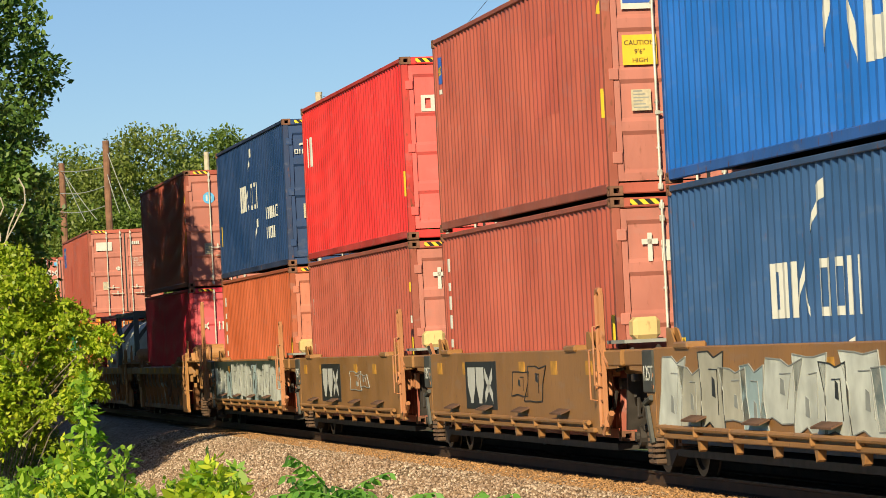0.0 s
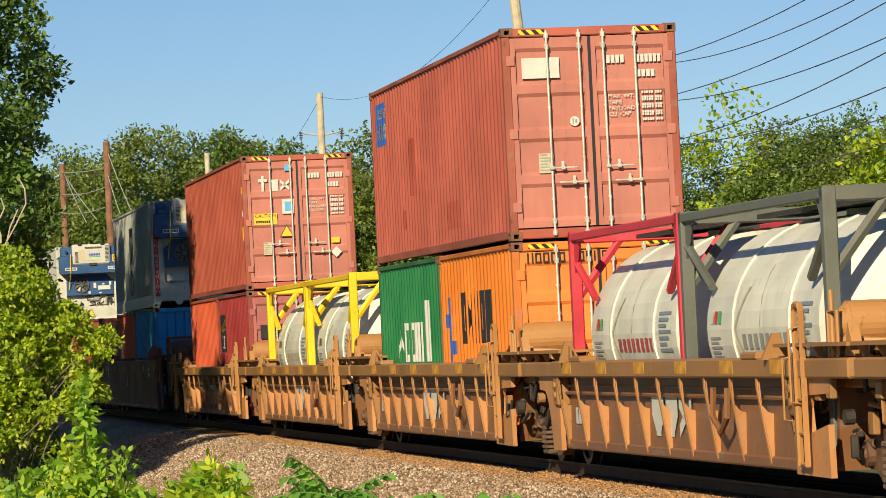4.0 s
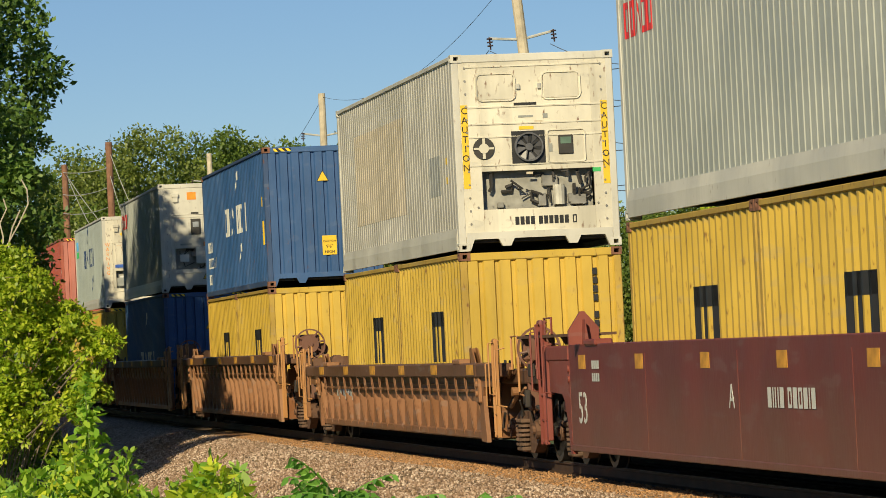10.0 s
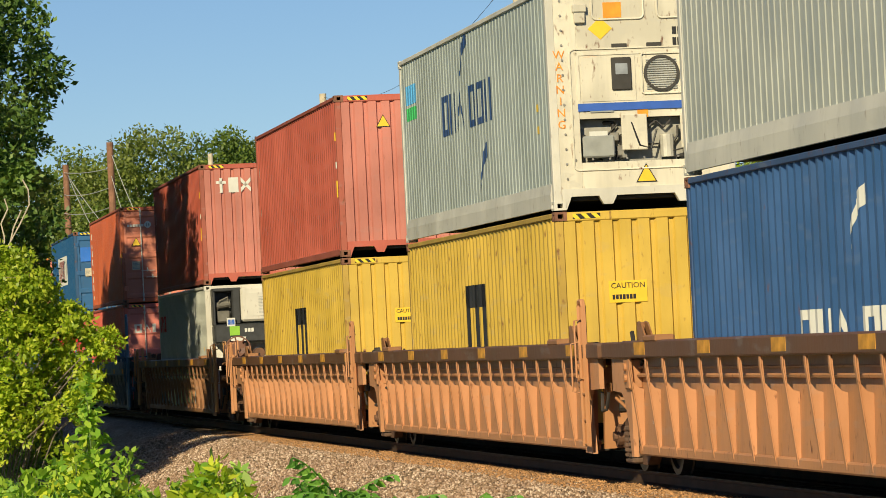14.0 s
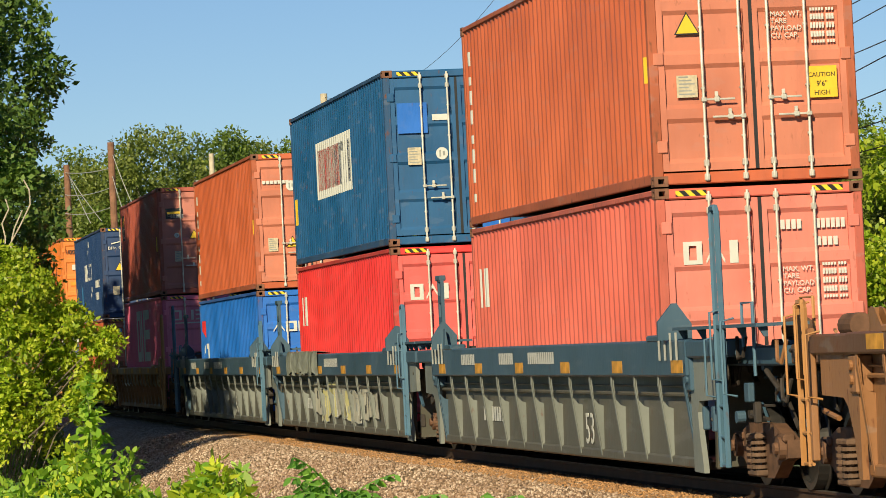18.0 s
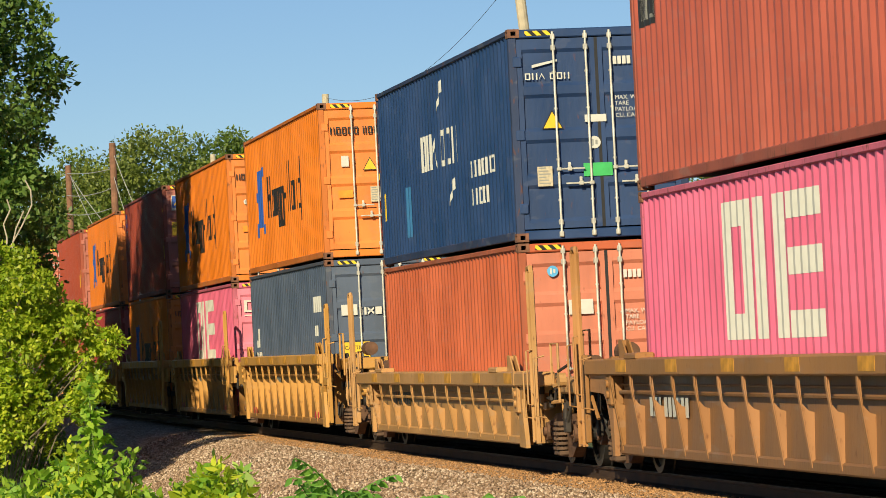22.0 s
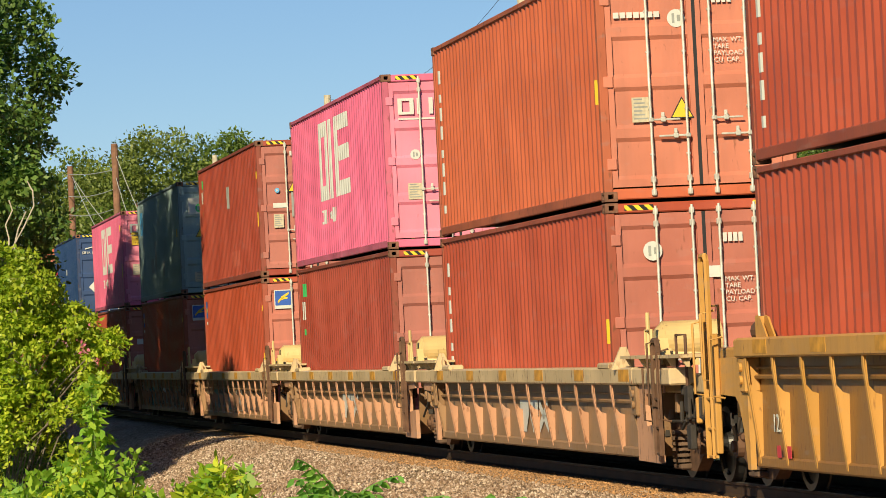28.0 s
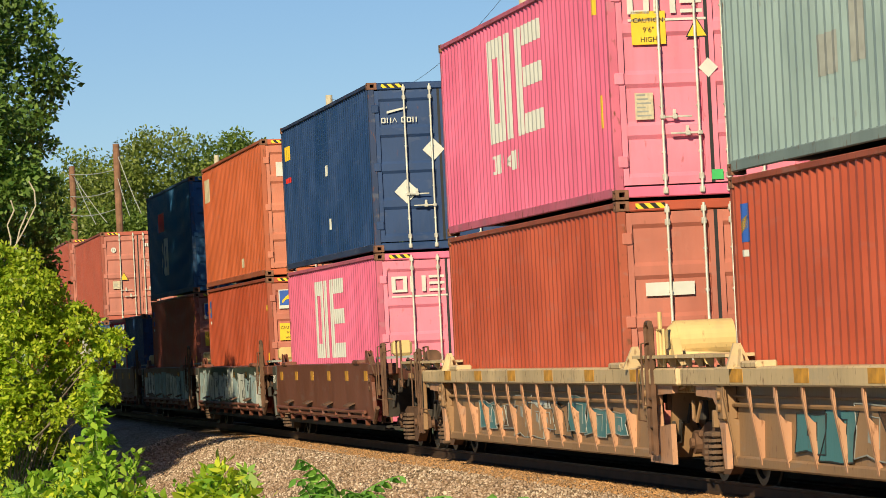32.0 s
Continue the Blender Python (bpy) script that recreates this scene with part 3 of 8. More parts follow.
def fan(r):
    mb = MB()
    for i in range(8):
        t = 2 * math.pi * i / 8
        a, b = Vector((0, math.cos(t), math.sin(t))), Vector((0, math.cos(t + 0.5), math.sin(t + 0.5)))
        mb.quad(a * r * 0.22, a * r * 0.92, b * r * 0.92 + Vector((0.04, 0, 0)), b * r * 0.22 + Vector((0.04, 0, 0)))
    mb.ring((0.03, 0, 0), "x", 0, r * 0.26, 0.05, 14)
    mb.ring((0.02, 0, 0), "x", r * 0.92, r * 1.03, 0.06, 24)
    return mb


def machinery(c, x, seed, y0, y1, z0, z1, n=26):
    """Pipes, motors and boxes in the open bay of a cooling unit."""
    rr = random.Random(seed)
    box = MB()
    for _ in range(n // 3):
        y, z = rr.uniform(y0, y1 - 0.2), rr.uniform(z0, z1 - 0.12)
        box.box(x - 0.12, y, z, x - rr.uniform(0.0, 0.06), y + rr.uniform(0.06, 0.25), z + rr.uniform(0.05, 0.2), 0.01)
    part("machine_boxes", box, plain("machine_grey", (0.25, 0.24, 0.22), 0.5, 0.3), c)
    pipe = MB()
    for _ in range(n):
        y, z = rr.uniform(y0, y1), rr.uniform(z0, z1)
        pts = [Vector((x - rr.uniform(0, 0.1), y, z))]
        for _ in range(3):
            pts.append(pts[-1] + Vector((rr.uniform(-0.02, 0.02), rr.choice((rr.uniform(-0.2, 0.2), 0)), rr.uniform(-0.15, 0.15))))
        for q in pts:
            q.y, q.z = min(max(q.y, y0), y1), min(max(q.z, z0), z1)
        pipe.path([p for i, p in enumerate(pts) if i == 0 or (p - pts[i - 1]).length > 0.01], rr.choice((0.012, 0.018, 0.028)), 5)
    part("pipework", pipe, DARK, c)
    comp = MB().tube((x - 0.06, (y0 * 0.3 + y1 * 0.7), z0 + 0.02), (x - 0.06, (y0 * 0.3 + y1 * 0.7), z0 + (z1 - z0) * 0.6), 0.09, n=12)
    part("compressor", comp, plain("machine_light", (0.5, 0.48, 0.42), 0.45, 0.2), c)


def rounded(x, y, z, a, b, r):
    """A closed outline with round corners on an end, half-sizes a and b."""
    pts = []
    for cy, cz, t0 in ((a - r, b - r, 0), (-a + r, b - r, 90), (-a + r, -b + r, 180), (a - r, -b + r, 270)):
        for k in range(4):
            t = radians(t0 + 30 * k)
            pts.append((x, y + cy + r * math.cos(t), z + cz + r * math.sin(t)))
    return pts + pts[:1]


def reefer(label, kind, side=(), side_mat=None, H_=2.896, seed=1, group="refrigerated containers", strip=False):
    c = thing("refrigerated_container", label, "container", group)
    L = 12.192
    sm = side_mat or REEFER
    pts = shell(c, L, H_, WHITE, "reefer", True, sm, WHITE)
    for traps, mat in side:
        part("side_marking", side_decal(pts, traps, HW - 0.022), mat, c)
    for xx in (0.36, 0.46):
        part("side_warning", side_decal(pts, [rect(L / 2 - 1.0, L / 2 - 0.86, H_ * xx, H_ * xx + 0.1)], HW - 0.022), YELLOW_D, c)
    x = L / 2 - 0.02
    white = WORN_WHITE if kind in ("fans", "strip") else WHITE
    # white end wall round a machinery bay
    by0, by1, bz0, bz1 = (-0.86, 0.9, 0.66, 1.1) if kind == "genset" else (-0.34, 0.1, 0.72, 1.12) if kind == "genset_black" else (-0.82, 0.86, 0.6, 1.16)
    for y0, y1, z0, z1 in ((-1.12, by0, 0.2, H_ - 0.08), (by1, 1.12, 0.2, H_ - 0.08), (by0, by1, 0.2, bz0), (by0, by1, bz1, H_ - 0.08)):
        part("end_panel", MB().box(x - 0.05, y0, z0, x, y1, z1, 0.004), white, c)
    part("bay_back", MB().box(x - 0.2, by0, bz0, x - 0.18, by1, bz1), WHITE if kind == "genset" else plain("bay_lining", (0.3, 0.29, 0.26), 0.7), c)
    machinery(c, x - 0.05, seed, -0.1 if kind == "genset" else by0 + 0.05, by1 - 0.05, bz0 + 0.02, bz1 - 0.02, 18)
    part("bolt_row", MB_bolts(x, H_), plain("bolt_steel", (0.35, 0.33, 0.3), 0.4, 0.6), c, key=("bolts", H_))
    if strip:
        plate(c, x + 0.004, -1.14, 0.3, 0.13, 1.9, RED_D, "warning_strip")
        words("warning_text", "W\nA\nR\nN\nI\nN\nG\n9\n6\nH\nI\nG\nH", 0.14, WHITE_D, c, pose(x + 0.014, -1.075, 2.06, 90, 0, 90), "CENTER")
    if kind != "fans":
        triangle(c, x + 0.004, 0.02, 0.32, 0.28)
    if kind == "genset":
        g = part("generator_set", MB().prism([(-1.12, H_ - 0.95), (-1.0, H_ - 1.02), (1.0, H_ - 1.02), (1.12, H_ - 0.95), (1.12, H_ - 0.36), (-1.12, H_ - 0.36)], "x", x, x + 0.58).box(x, -1.06, H_ - 0.38, x + 0.42, -0.6, H_ - 0.02, 0.04).box(x, 0.74, H_ - 0.38, x + 0.42, 1.08, H_ - 0.02, 0.04), GENSET, c, label="blue clip-on generator set")
        part("white_cover", MB().box(x + 0.02, -0.64, H_ - 0.7, x + 0.62, 0.76, H_ + 0.05, 0.05), WHITE, g)
        for y, zz, hh in ((-0.54, -0.62, 0.42), (0.58, -0.58, 0.58)):
            part("vent_grille", grille(0.12, hh, 12), BLACK, g, pose(x + 0.622, y, H_ + zz))
        for y in (-0.42, 0.42):
            part("roof_cap", MB().box(x + 0.3, y, H_ + 0.0, x + 0.66, y + 0.14, H_ + 0.08, 0.02), BLACK, g)
        part("latch_plate", MB().box(x + 0.6, -0.02, H_ - 0.74, x + 0.64, 0.26, H_ - 0.64, 0.01), DARK, g)
        part("side_panel_seam", MB().box(x + 0.622, -0.16, H_ - 0.56, x + 0.63, 0.46, H_ - 0.16, 0.003), WHITE, g)
        part("top_grille", grille(0.62, 0.07, 3), BLACK, g, pose(x + 0.622, -0.16, H_ - 0.11))
        part("cover_label", MB().box(0, 0, 0, 0.004, 0.3, 0.4), CREAM_D, g, pose(x + 0.62, -0.4, H_ - 0.55))
        part("emblem", end_decal(marks(0, 0, 0.085, 0.05, "fffffff", 0.2), 0), BLUE_D, g, pose(x + 0.634, -0.02, H_ - 0.38))
        part("emblem_underline", end_decal([rect(0, 0.42, 0, 0.03)], 0), GREEN_D, g, pose(x + 0.634, -0.02, H_ - 0.43))
        part("orange_badge", MB().box(0, 0, 0, 0.006, 0.2, 0.26), YELLOW_D, g, pose(x + 0.58, 0.84, H_ - 0.62))
        part("badge_emblem", end_decal(marks(0.04, 0.13, 0.09, 0.12, "n") + marks(0.04, 0.03, 0.07, 0.05, "fc"), 0), BLACK, g, pose(x + 0.588, 0.84, H_ - 0.62))
        for y in (-0.92, 0.66):
            part("code_plate", MB().box(0, 0, 0, 0.006, 0.44, 0.11), WHITE_D, g, pose(x + 0.58, y, H_ - 0.9))
            part("code_marking", end_decal(marks(0.03, 0.025, 0.06, 0.028, "ffff ffffff", 0.3), 0), BLACK, g, pose(x + 0.588, y, H_ - 0.9), key=("gcode",))
        part("fuel_cap", MB().ring((x + 0.5, -0.86, H_ - 0.2), "x", 0, 0.05, 0.06, 12), BLACK, g)
        u = part("cooling_unit", MB().prism([(-0.86, 1.08), (0.88, 1.08), (0.88, 1.6), (0.62, 1.84), (-0.6, 1.84), (-0.86, 1.6)], "x", x, x + 0.05), GENSET, c, label="blue cooling unit front")
        part("fan_opening", MB().ring((x + 0.052, -0.3, 1.45), "x", 0, 0.28, 0.012, 24), BLACK, u)
        part("fan", fan(0.27), plain("fan_grey", (0.1, 0.1, 0.11), 0.4), u, pose(x + 0.06, -0.3, 1.45))
        for y, z, w, h in ((0.14, 1.32, 0.1, 0.2), (0.3, 1.26, 0.46, 0.15), (0.46, 1.44, 0.09, 0.05), (0.72, 1.42, 0.08, 0.14), (-0.06, 1.12, 0.08, 0.09), (0.34, 1.12, 0.09, 0.05)):
            part("unit_label", MB().box(0, 0, 0, 0.006, w, h), WHITE_D, u, pose(x + 0.05, y, z))
        part("power_cable", MB().path([(x + 0.63, -0.7, H_ - 0.3), (x + 0.65, -0.72, H_ - 1.0), (x + 0.2, -0.74, H_ - 1.3), (x + 0.08, -0.76, 1.3)], 0.016), FRAME_Y, c)
        part("condenser_panel", MB().box(x - 0.02, -0.82, 0.7, x + 0.06, -0.34, 0.89, 0.01), WHITE, c)
    elif kind == "genset_black":
        g = part("generator_set", MB().box(x, -1.08, H_ - 1.4, x + 0.6, 1.1, H_ - 0.95, 0.04).box(x, -1.08, H_ - 0.96, x + 0.16, -0.4, H_ - 0.1, 0.02).box(x, -1.08, H_ - 0.16, x + 0.5, -0.4, H_ - 0.08, 0.02).box(x + 0.1, -0.62, H_ - 0.96, x + 0.5, -0.42, H_ - 0.1, 0.03).box(x, -1.08, H_ - 0.96, x + 0.46, -1.02, H_ - 0.1, 0.015).box(x, 0.7, H_ - 0.96, x + 0.5, 1.1, H_ - 0.16, 0.04), plain("black_housing", (0.03, 0.032, 0.035), 0.5), c, label="black clip-on generator set")
        part("white_cover", MB().box(x + 0.02, -0.42, H_ - 0.9, x + 0.6, 0.72, H_ - 0.08, 0.05), WHITE, g)
        part("vent_grille", grille(0.42, 0.42, 12), plain("grille_grey", (0.4, 0.4, 0.38), 0.5), g, pose(x + 0.603, 0.0, H_ - 0.72))
        part("cover_panel", MB().box(x + 0.6, -0.3, H_ - 0.78, x + 0.61, 0.5, H_ - 0.22, 0.003), WHITE, g)
        part("green_sticker", MB().box(0, 0, 0, 0.006, 0.24, 0.22), plain("lime_vinyl", (0.22, 0.45, 0.04), 0.5, var=0.1), g, pose(x + 0.6, -0.72, H_ - 1.22))
        part("white_sticker", MB().box(0, 0, 0, 0.006, 0.2, 0.2), WHITE_D, g, pose(x + 0.6, -0.78, H_ - 1.0))
        part("sticker_emblem", end_decal(marks(0.03, 0.04, 0.12, 0.06, "fif", 0.15), 0.008), BLUE_D, g, pose(x + 0.6, -0.78, H_ - 1.0))
        part("yellow_sticker", MB().box(0, 0, 0, 0.006, 0.16, 0.36), YELLOW_D, g, pose(x + 0.5, 0.84, H_ - 1.02))
        part("emblem", end_decal(marks(0, 0, 0.09, 0.06, "fff", 0.3), 0), WHITE_D, g, pose(x + 0.604, -0.36, H_ - 1.15))
        for y in (-0.7, 0.62):
            part("code_plate", MB().box(0, 0, 0, 0.006, 0.36, 0.1), WHITE_D, g, pose(x + 0.6, y, H_ - 1.36))
        part("engine_block", MB().box(x + 0.16, -0.98, H_ - 0.9, x + 0.36, -0.66, H_ - 0.62, 0.03).tube((x + 0.28, -1.0, H_ - 0.5), (x + 0.28, -0.65, H_ - 0.45), 0.09, n=12).path([(x + 0.3, -0.98, H_ - 0.62), (x + 0.36, -0.9, H_ - 0.38), (x + 0.36, -0.72, H_ - 0.3), (x + 0.3, -0.66, H_ - 0.55)], 0.025), plain("engine_grey", (0.16, 0.15, 0.13), 0.5, 0.3), g)
        part("power_cable", MB().path([(x + 0.62, 1.0, H_ - 0.5), (x + 0.64, 0.98, H_ - 1.1), (x + 0.3, 0.7, H_ - 1.5), (x + 0.05, 0.3, H_ - 1.62)], 0.014), WHITE_D, c)
    elif kind == "fans":
        for y in (-0.56, 0.42):
            part("access_hatch", MB().path(rounded(x + 0.012, y, H_ - 0.5, 0.29, 0.2, 0.08), 0.014, 5), white, c)
            part("hatch_cover", MB().box(x, y - 0.26, H_ - 0.68, x + 0.01, y + 0.26, H_ - 0.32, 0.004), white, c)
            part("hatch_latch", MB().box(x, y + (0.3 if y < 0 else -0.36), H_ - 0.54, x + 0.04, y + (0.36 if y < 0 else -0.3), H_ - 0.46, 0.008), ZINC, c)
        for z in (H_ - 0.2, H_ - 0.8, H_ - 1.05, H_ - 1.24, 1.24):
            part("panel_seam", MB().box(x, -1.0, z, x + 0.014, 1.0, z + 0.02), white, c)
        part("fan_shroud", MB().box(x, -0.36, 1.26, x + 0.014, 0.14, 1.74, 0.004), BLACK, c)
        part("fan", fan(0.21), plain("fan_grey", (0.10, 0.10, 0.11), 0.4), c, pose(x + 0.022, -0.11, 1.5))
        v = part("air_vent", MB().ring((x + 0.01, -0.78, 1.5), "x", 0, 0.16, 0.02, 20), DARK, c)
        part("vent_disc", MB().ring((x + 0.024, -0.78, 1.5), "x", 0, 0.075, 0.02, 14).box(x + 0.02, -0.93, 1.485, x + 0.03, -0.63, 1.515).box(x + 0.02, -0.8, 1.35, x + 0.03, -0.76, 1.65), white, v)
        part("panel_frame", MB().path(rounded(x + 0.01, 0.46, 1.5, 0.28, 0.24, 0.04), 0.014, 5), white, c)
        k = part("control_panel", MB().box(x, 0.34, 1.38, x + 0.03, 0.56, 1.66, 0.01), DARK, c)
        part("control_screen", MB().box(x + 0.03, 0.37, 1.53, x + 0.034, 0.53, 1.63), plain("screen_green", (0.10, 0.16, 0.12), 0.3), k)
        part("code_marking", end_decal(marks(0, 0, 0.12, 0.06, "ffff ffffff o", 0.3), 0), BLACK, c, pose(x + 0.004, -0.36, 0.36))
        for y in (-1.1, 1.0):
            plate(c, x, y, 0.92, 0.1, 1.23, YELLOW_D, "height_warning")
            words("height_text", "C\nA\nU\nT\nI\nO\nN", 0.14, BLACK, c, pose(x + 0.01, y + 0.05, 2.02, 90, 0, 90), "CENTER")
        for y, z, w, h, m_ in ((-0.3, 2.12, 0.34, 0.04, BLACK), (-0.24, 1.94, 0.22, 0.03, GREY_D), (0.13, 1.92, 0.07, 0.07, GREY_D), (-0.24, 1.76, 0.22, 0.05, YELLOW_D), (0.0, 1.84, 0.12, 0.05, CREAM_D), (0.2, 1.42, 0.05, 0.12, GREY_D), (0.84, 1.1, 0.12, 0.06, GREEN_D), (-0.16, 1.1, 0.1, 0.035, CREAM_D)):
            plate(c, x, y, z, w, h, m_, "unit_label")
    else:  # a unit with a round grille and a control panel
        part("grille_ring", MB().ring((x + 0.02, 0.28, 1.72), "x", 0.2, 0.235, 0.03, 24), DARK, c)
        part("round_grille", grille(0.4, 0.4, 14), plain("grille_grey", (0.4, 0.4, 0.38), 0.5), c, pose(x + 0.01, 0.08, 1.52))
        part("unit_frame", MB().box(x, -0.84, 1.32, x + 0.012, 0.86, 1.36).box(x, -0.84, 1.98, x + 0.012, 0.86, 2.02).box(x, -0.84, 1.32, x + 0.012, -0.8, 2.02).box(x, 0.82, 1.32, x + 0.012, 0.86, 2.02), white, c)
        part("fan_surround", MB().path(rounded(x + 0.012, 0.28, 1.72, 0.26, 0.26, 0.03), 0.014, 5), white, c)
        part("unit_cover", MB().box(x, -0.78, 1.38, x + 0.008, -0.06, 1.96, 0.004), white, c)
        part("side_cover", MB().box(x, 0.58, 1.42, x + 0.008, 0.8, 1.96, 0.004), white, c)
        part("bay_ridge", MB().path(rounded(x + 0.008, 0.02, 1.28, 0.94, 0.78, 0.06), 0.012, 5), white, c)
        for y in (-0.36, 0.1):
            part("upper_slot", MB().box(x, y, 2.07, x + 0.012, y + 0.2, 2.12), DARK, c)
        plate(c, x + 0.012, -0.68, 1.24, 0.3, 0.05, GREY_D, "maker_plate")
        part("control_panel", MB().box(x, -0.38, 1.52, x + 0.04, -0.12, 1.94, 0.01), DARK, c)
        part("control_screen", MB().box(x + 0.04, -0.33, 1.72, x + 0.045, -0.17, 1.86), plain("screen_grey", (0.25, 0.27, 0.3), 0.3), c)
        plate(c, x, -0.74, 1.82, 0.18, 0.14, ORANGE_D, "orange_label")
        plate(c, x, -0.72, 1.5, 0.26, 0.28, CREAM_D, "instruction_label")
        plate(c, x, 0.66, 1.7, 0.1, 0.06, LBLUE_D, "blue_label")
        for y in (0.86, -0.06):
            plate(c, x + 0.002, y, 1.16, 0.14, 0.16, ORANGE_D, "orange_label")
        plate(c, x, -0.45, H_ - 0.44, 0.24, 0.2, ORANGE_D, "orange_label")
        part("vent_box", MB().box(x, -0.84, H_ - 0.5, x + 0.06, -0.7, H_ - 0.3, 0.01).box(x, -0.86, H_ - 0.36, x + 0.08, -0.68, H_ - 0.26, 0.01), white, c)
        part("code_marking", end_decal(marks(0, 0.14, 0.1, 0.055, "ffff", 0.3) + marks(0, 0, 0.1, 0.05, "ffffff o", 0.3), 0), BLACK, c, pose(x + 0.004, 0.45, H_ - 0.82))
        part("drop_cover", MB().box(x - 0.02, -0.28, 0.74, x + 0.02, 0.06, 1.2, 0.01), white, c)
        part("drop_cover", MB().box(x - 0.02, 0.5, 0.74, x + 0.02, 0.72, 1.2, 0.01), white, c)
        plate(c, x - 0.03, -0.7, 0.8, 0.24, 0.2, WHITE_D, "white_label")
        if kind == "strip":
            plate(c, x + 0.014, -0.84, 1.26, 1.7, 0.1, BLUE_D, "blue_strip")
            part("dark_cover", MB().box(x - 0.02, -0.8, 0.66, x + 0.03, -0.38, 0.94, 0.02), GREY_D, c)
            part("diamond_sign", MB().prism([(-0.66, 2.32), (-0.5, 2.46), (-0.34, 2.32), (-0.5, 2.18)], "x", x, x + 0.006), YELLOW_D, c)
            for y in (-0.36, 0.5):
                part("access_hatch", MB().path(rounded(x + 0.012, y + 0.1, H_ - 0.3, 0.34, 0.16, 0.06), 0.014, 5), white, c)
            words("height_text", "W\nA\nR\nN\nI\nN\nG", 0.15, ORANGE_D, c, pose(x + 0.006, -1.06, 1.95, 90, 0, 90), "CENTER")
            part("yellow_hose", MB().path([(x + 0.01, -0.15, 1.1), (x + 0.02, -0.05, 0.8), (x + 0.02, 0.1, 0.75), (x + 0.02, 0.18, 1.0)], 0.014), BLACK, c)
    return c


def MB_bolts(x, H_):
    mb = MB()
    for i in range(13):
        z = 0.4 + i * (H_ - 0.6) / 12
        for y in (-1.02, 1.02):
            mb.ring((x + 0.005, y, z), "x", 0, 0.016, 0.02, 6)
    for i in range(9):
        mb.ring((x + 0.005, -0.9 + i * 0.225, 0.64), "x", 0, 0.016, 0.02, 6)
    return mb


def tank(label, frame_mat, logo_mat, seed=0):
    """A 20-foot tank in an open frame, with a walkway on top."""
    c = thing("tank_container", label, "tank container", "tank containers")
    L, H_ = 6.058, 2.591
    for sx in (-1, 1):
        f = part("end_frame", MB().box(-0.07, -HW, 0, 0.07, -HW + 0.14, H_, 0.015).box(-0.07, HW - 0.14, 0, 0.07, HW, H_, 0.015)
                 .box(-0.06, -HW, 0.0, 0.06, HW, 0.15, 0.015).box(-0.06, -HW, H_ - 0.15, 0.06, HW, H_, 0.015), frame_mat, c, pose(sx * (L / 2 - 0.08), 0, 0))
        for sy in (-1, 1):
            part("frame_brace", MB().tube((0, sy * (HW - 0.08), 1.75), (0, sy * 0.55, H_ - 0.1), 0.06, n=6), frame_mat, f)
            part("frame_brace", MB().tube((0, sy * (HW - 0.08), 0.8), (0, sy * 0.5, 0.1), 0.06, n=6), frame_mat, f)
            part("side_brace", MB().tube((0, sy * (HW - 0.07), H_ - 0.35), (-sx * 0.9, sy * (HW - 0.12), H_ - 0.85), 0.05, n=6), frame_mat, f)
            part("gusset_plate", MB().prism([(0.0, H_ - 0.12), (-sx * 0.34, H_ - 0.12), (0.0, H_ - 0.62)][::sx], "y", sy * (HW - 0.06) - 0.015, sy * (HW - 0.06) + 0.015), frame_mat, f)
            part("side_brace", MB().tube((0, sy * (HW - 0.07), 0.5), (-sx * 0.7, sy * (HW - 0.2), 0.25), 0.05, n=6), frame_mat, f)
    part("top_side_rail", MB().box(-L / 2 + 0.1, -HW, H_ - 0.12, L / 2 - 0.1, -HW + 0.1, H_ - 0.02, 0.012), frame_mat, c)
    part("top_side_rail", MB().box(-L / 2 + 0.1, HW - 0.1, H_ - 0.12, L / 2 - 0.1, HW, H_ - 0.02, 0.012), frame_mat, c)
    R, n = 1.12, 40
    prof = [(-2.72, 0.0), (-2.7, 0.45), (-2.62, 0.82), (-2.48, 1.02), (-2.3, R), (-1.2, R), (-1.2, R + 0.02), (-1.12, R + 0.02), (-1.12, R), (1.12, R), (1.12, R + 0.02), (1.2, R + 0.02), (1.2, R), (2.3, R), (2.48, 1.02), (2.62, 0.82), (2.7, 0.45), (2.72, 0.0)]
    mb = MB()
    for (a, ra), (b, rb) in zip(prof[:-1], prof[1:]):
        for i in range(n):
            t, u = 2 * math.pi * i / n, 2 * math.pi * (i + 1) / n
            mb.quad((a, ra * math.cos(t), 1.28 + ra * math.sin(t)), (b, rb * math.cos(t), 1.28 + rb * math.sin(t)), (b, rb * math.cos(u), 1.28 + rb * math.sin(u)), (a, ra * math.cos(u), 1.28 + ra * math.sin(u)))
    part("tank_shell", mb, TANKGREY, c, smooth=True)
    part("walkway", MB().box(-2.5, -0.45, H_ - 0.13, 2.5, 0.1, H_ - 0.08).box(-0.6, -0.45, H_ - 0.13, 0.2, 0.45, H_ - 0.08), DARK, c)
    part("manhole", MB().ring((-0.2, 0.2, 2.42), "z", 0, 0.28, 0.12, 18), ZINC, c)
    part("ladder", MB().tube((L / 2 - 0.03, 0.35, 0.1), (L / 2 - 0.03, 0.35, H_ - 0.1), 0.02).tube((L / 2 - 0.03, 0.7, 0.1), (L / 2 - 0.03, 0.7, H_ - 0.1), 0.02), frame_mat, c)

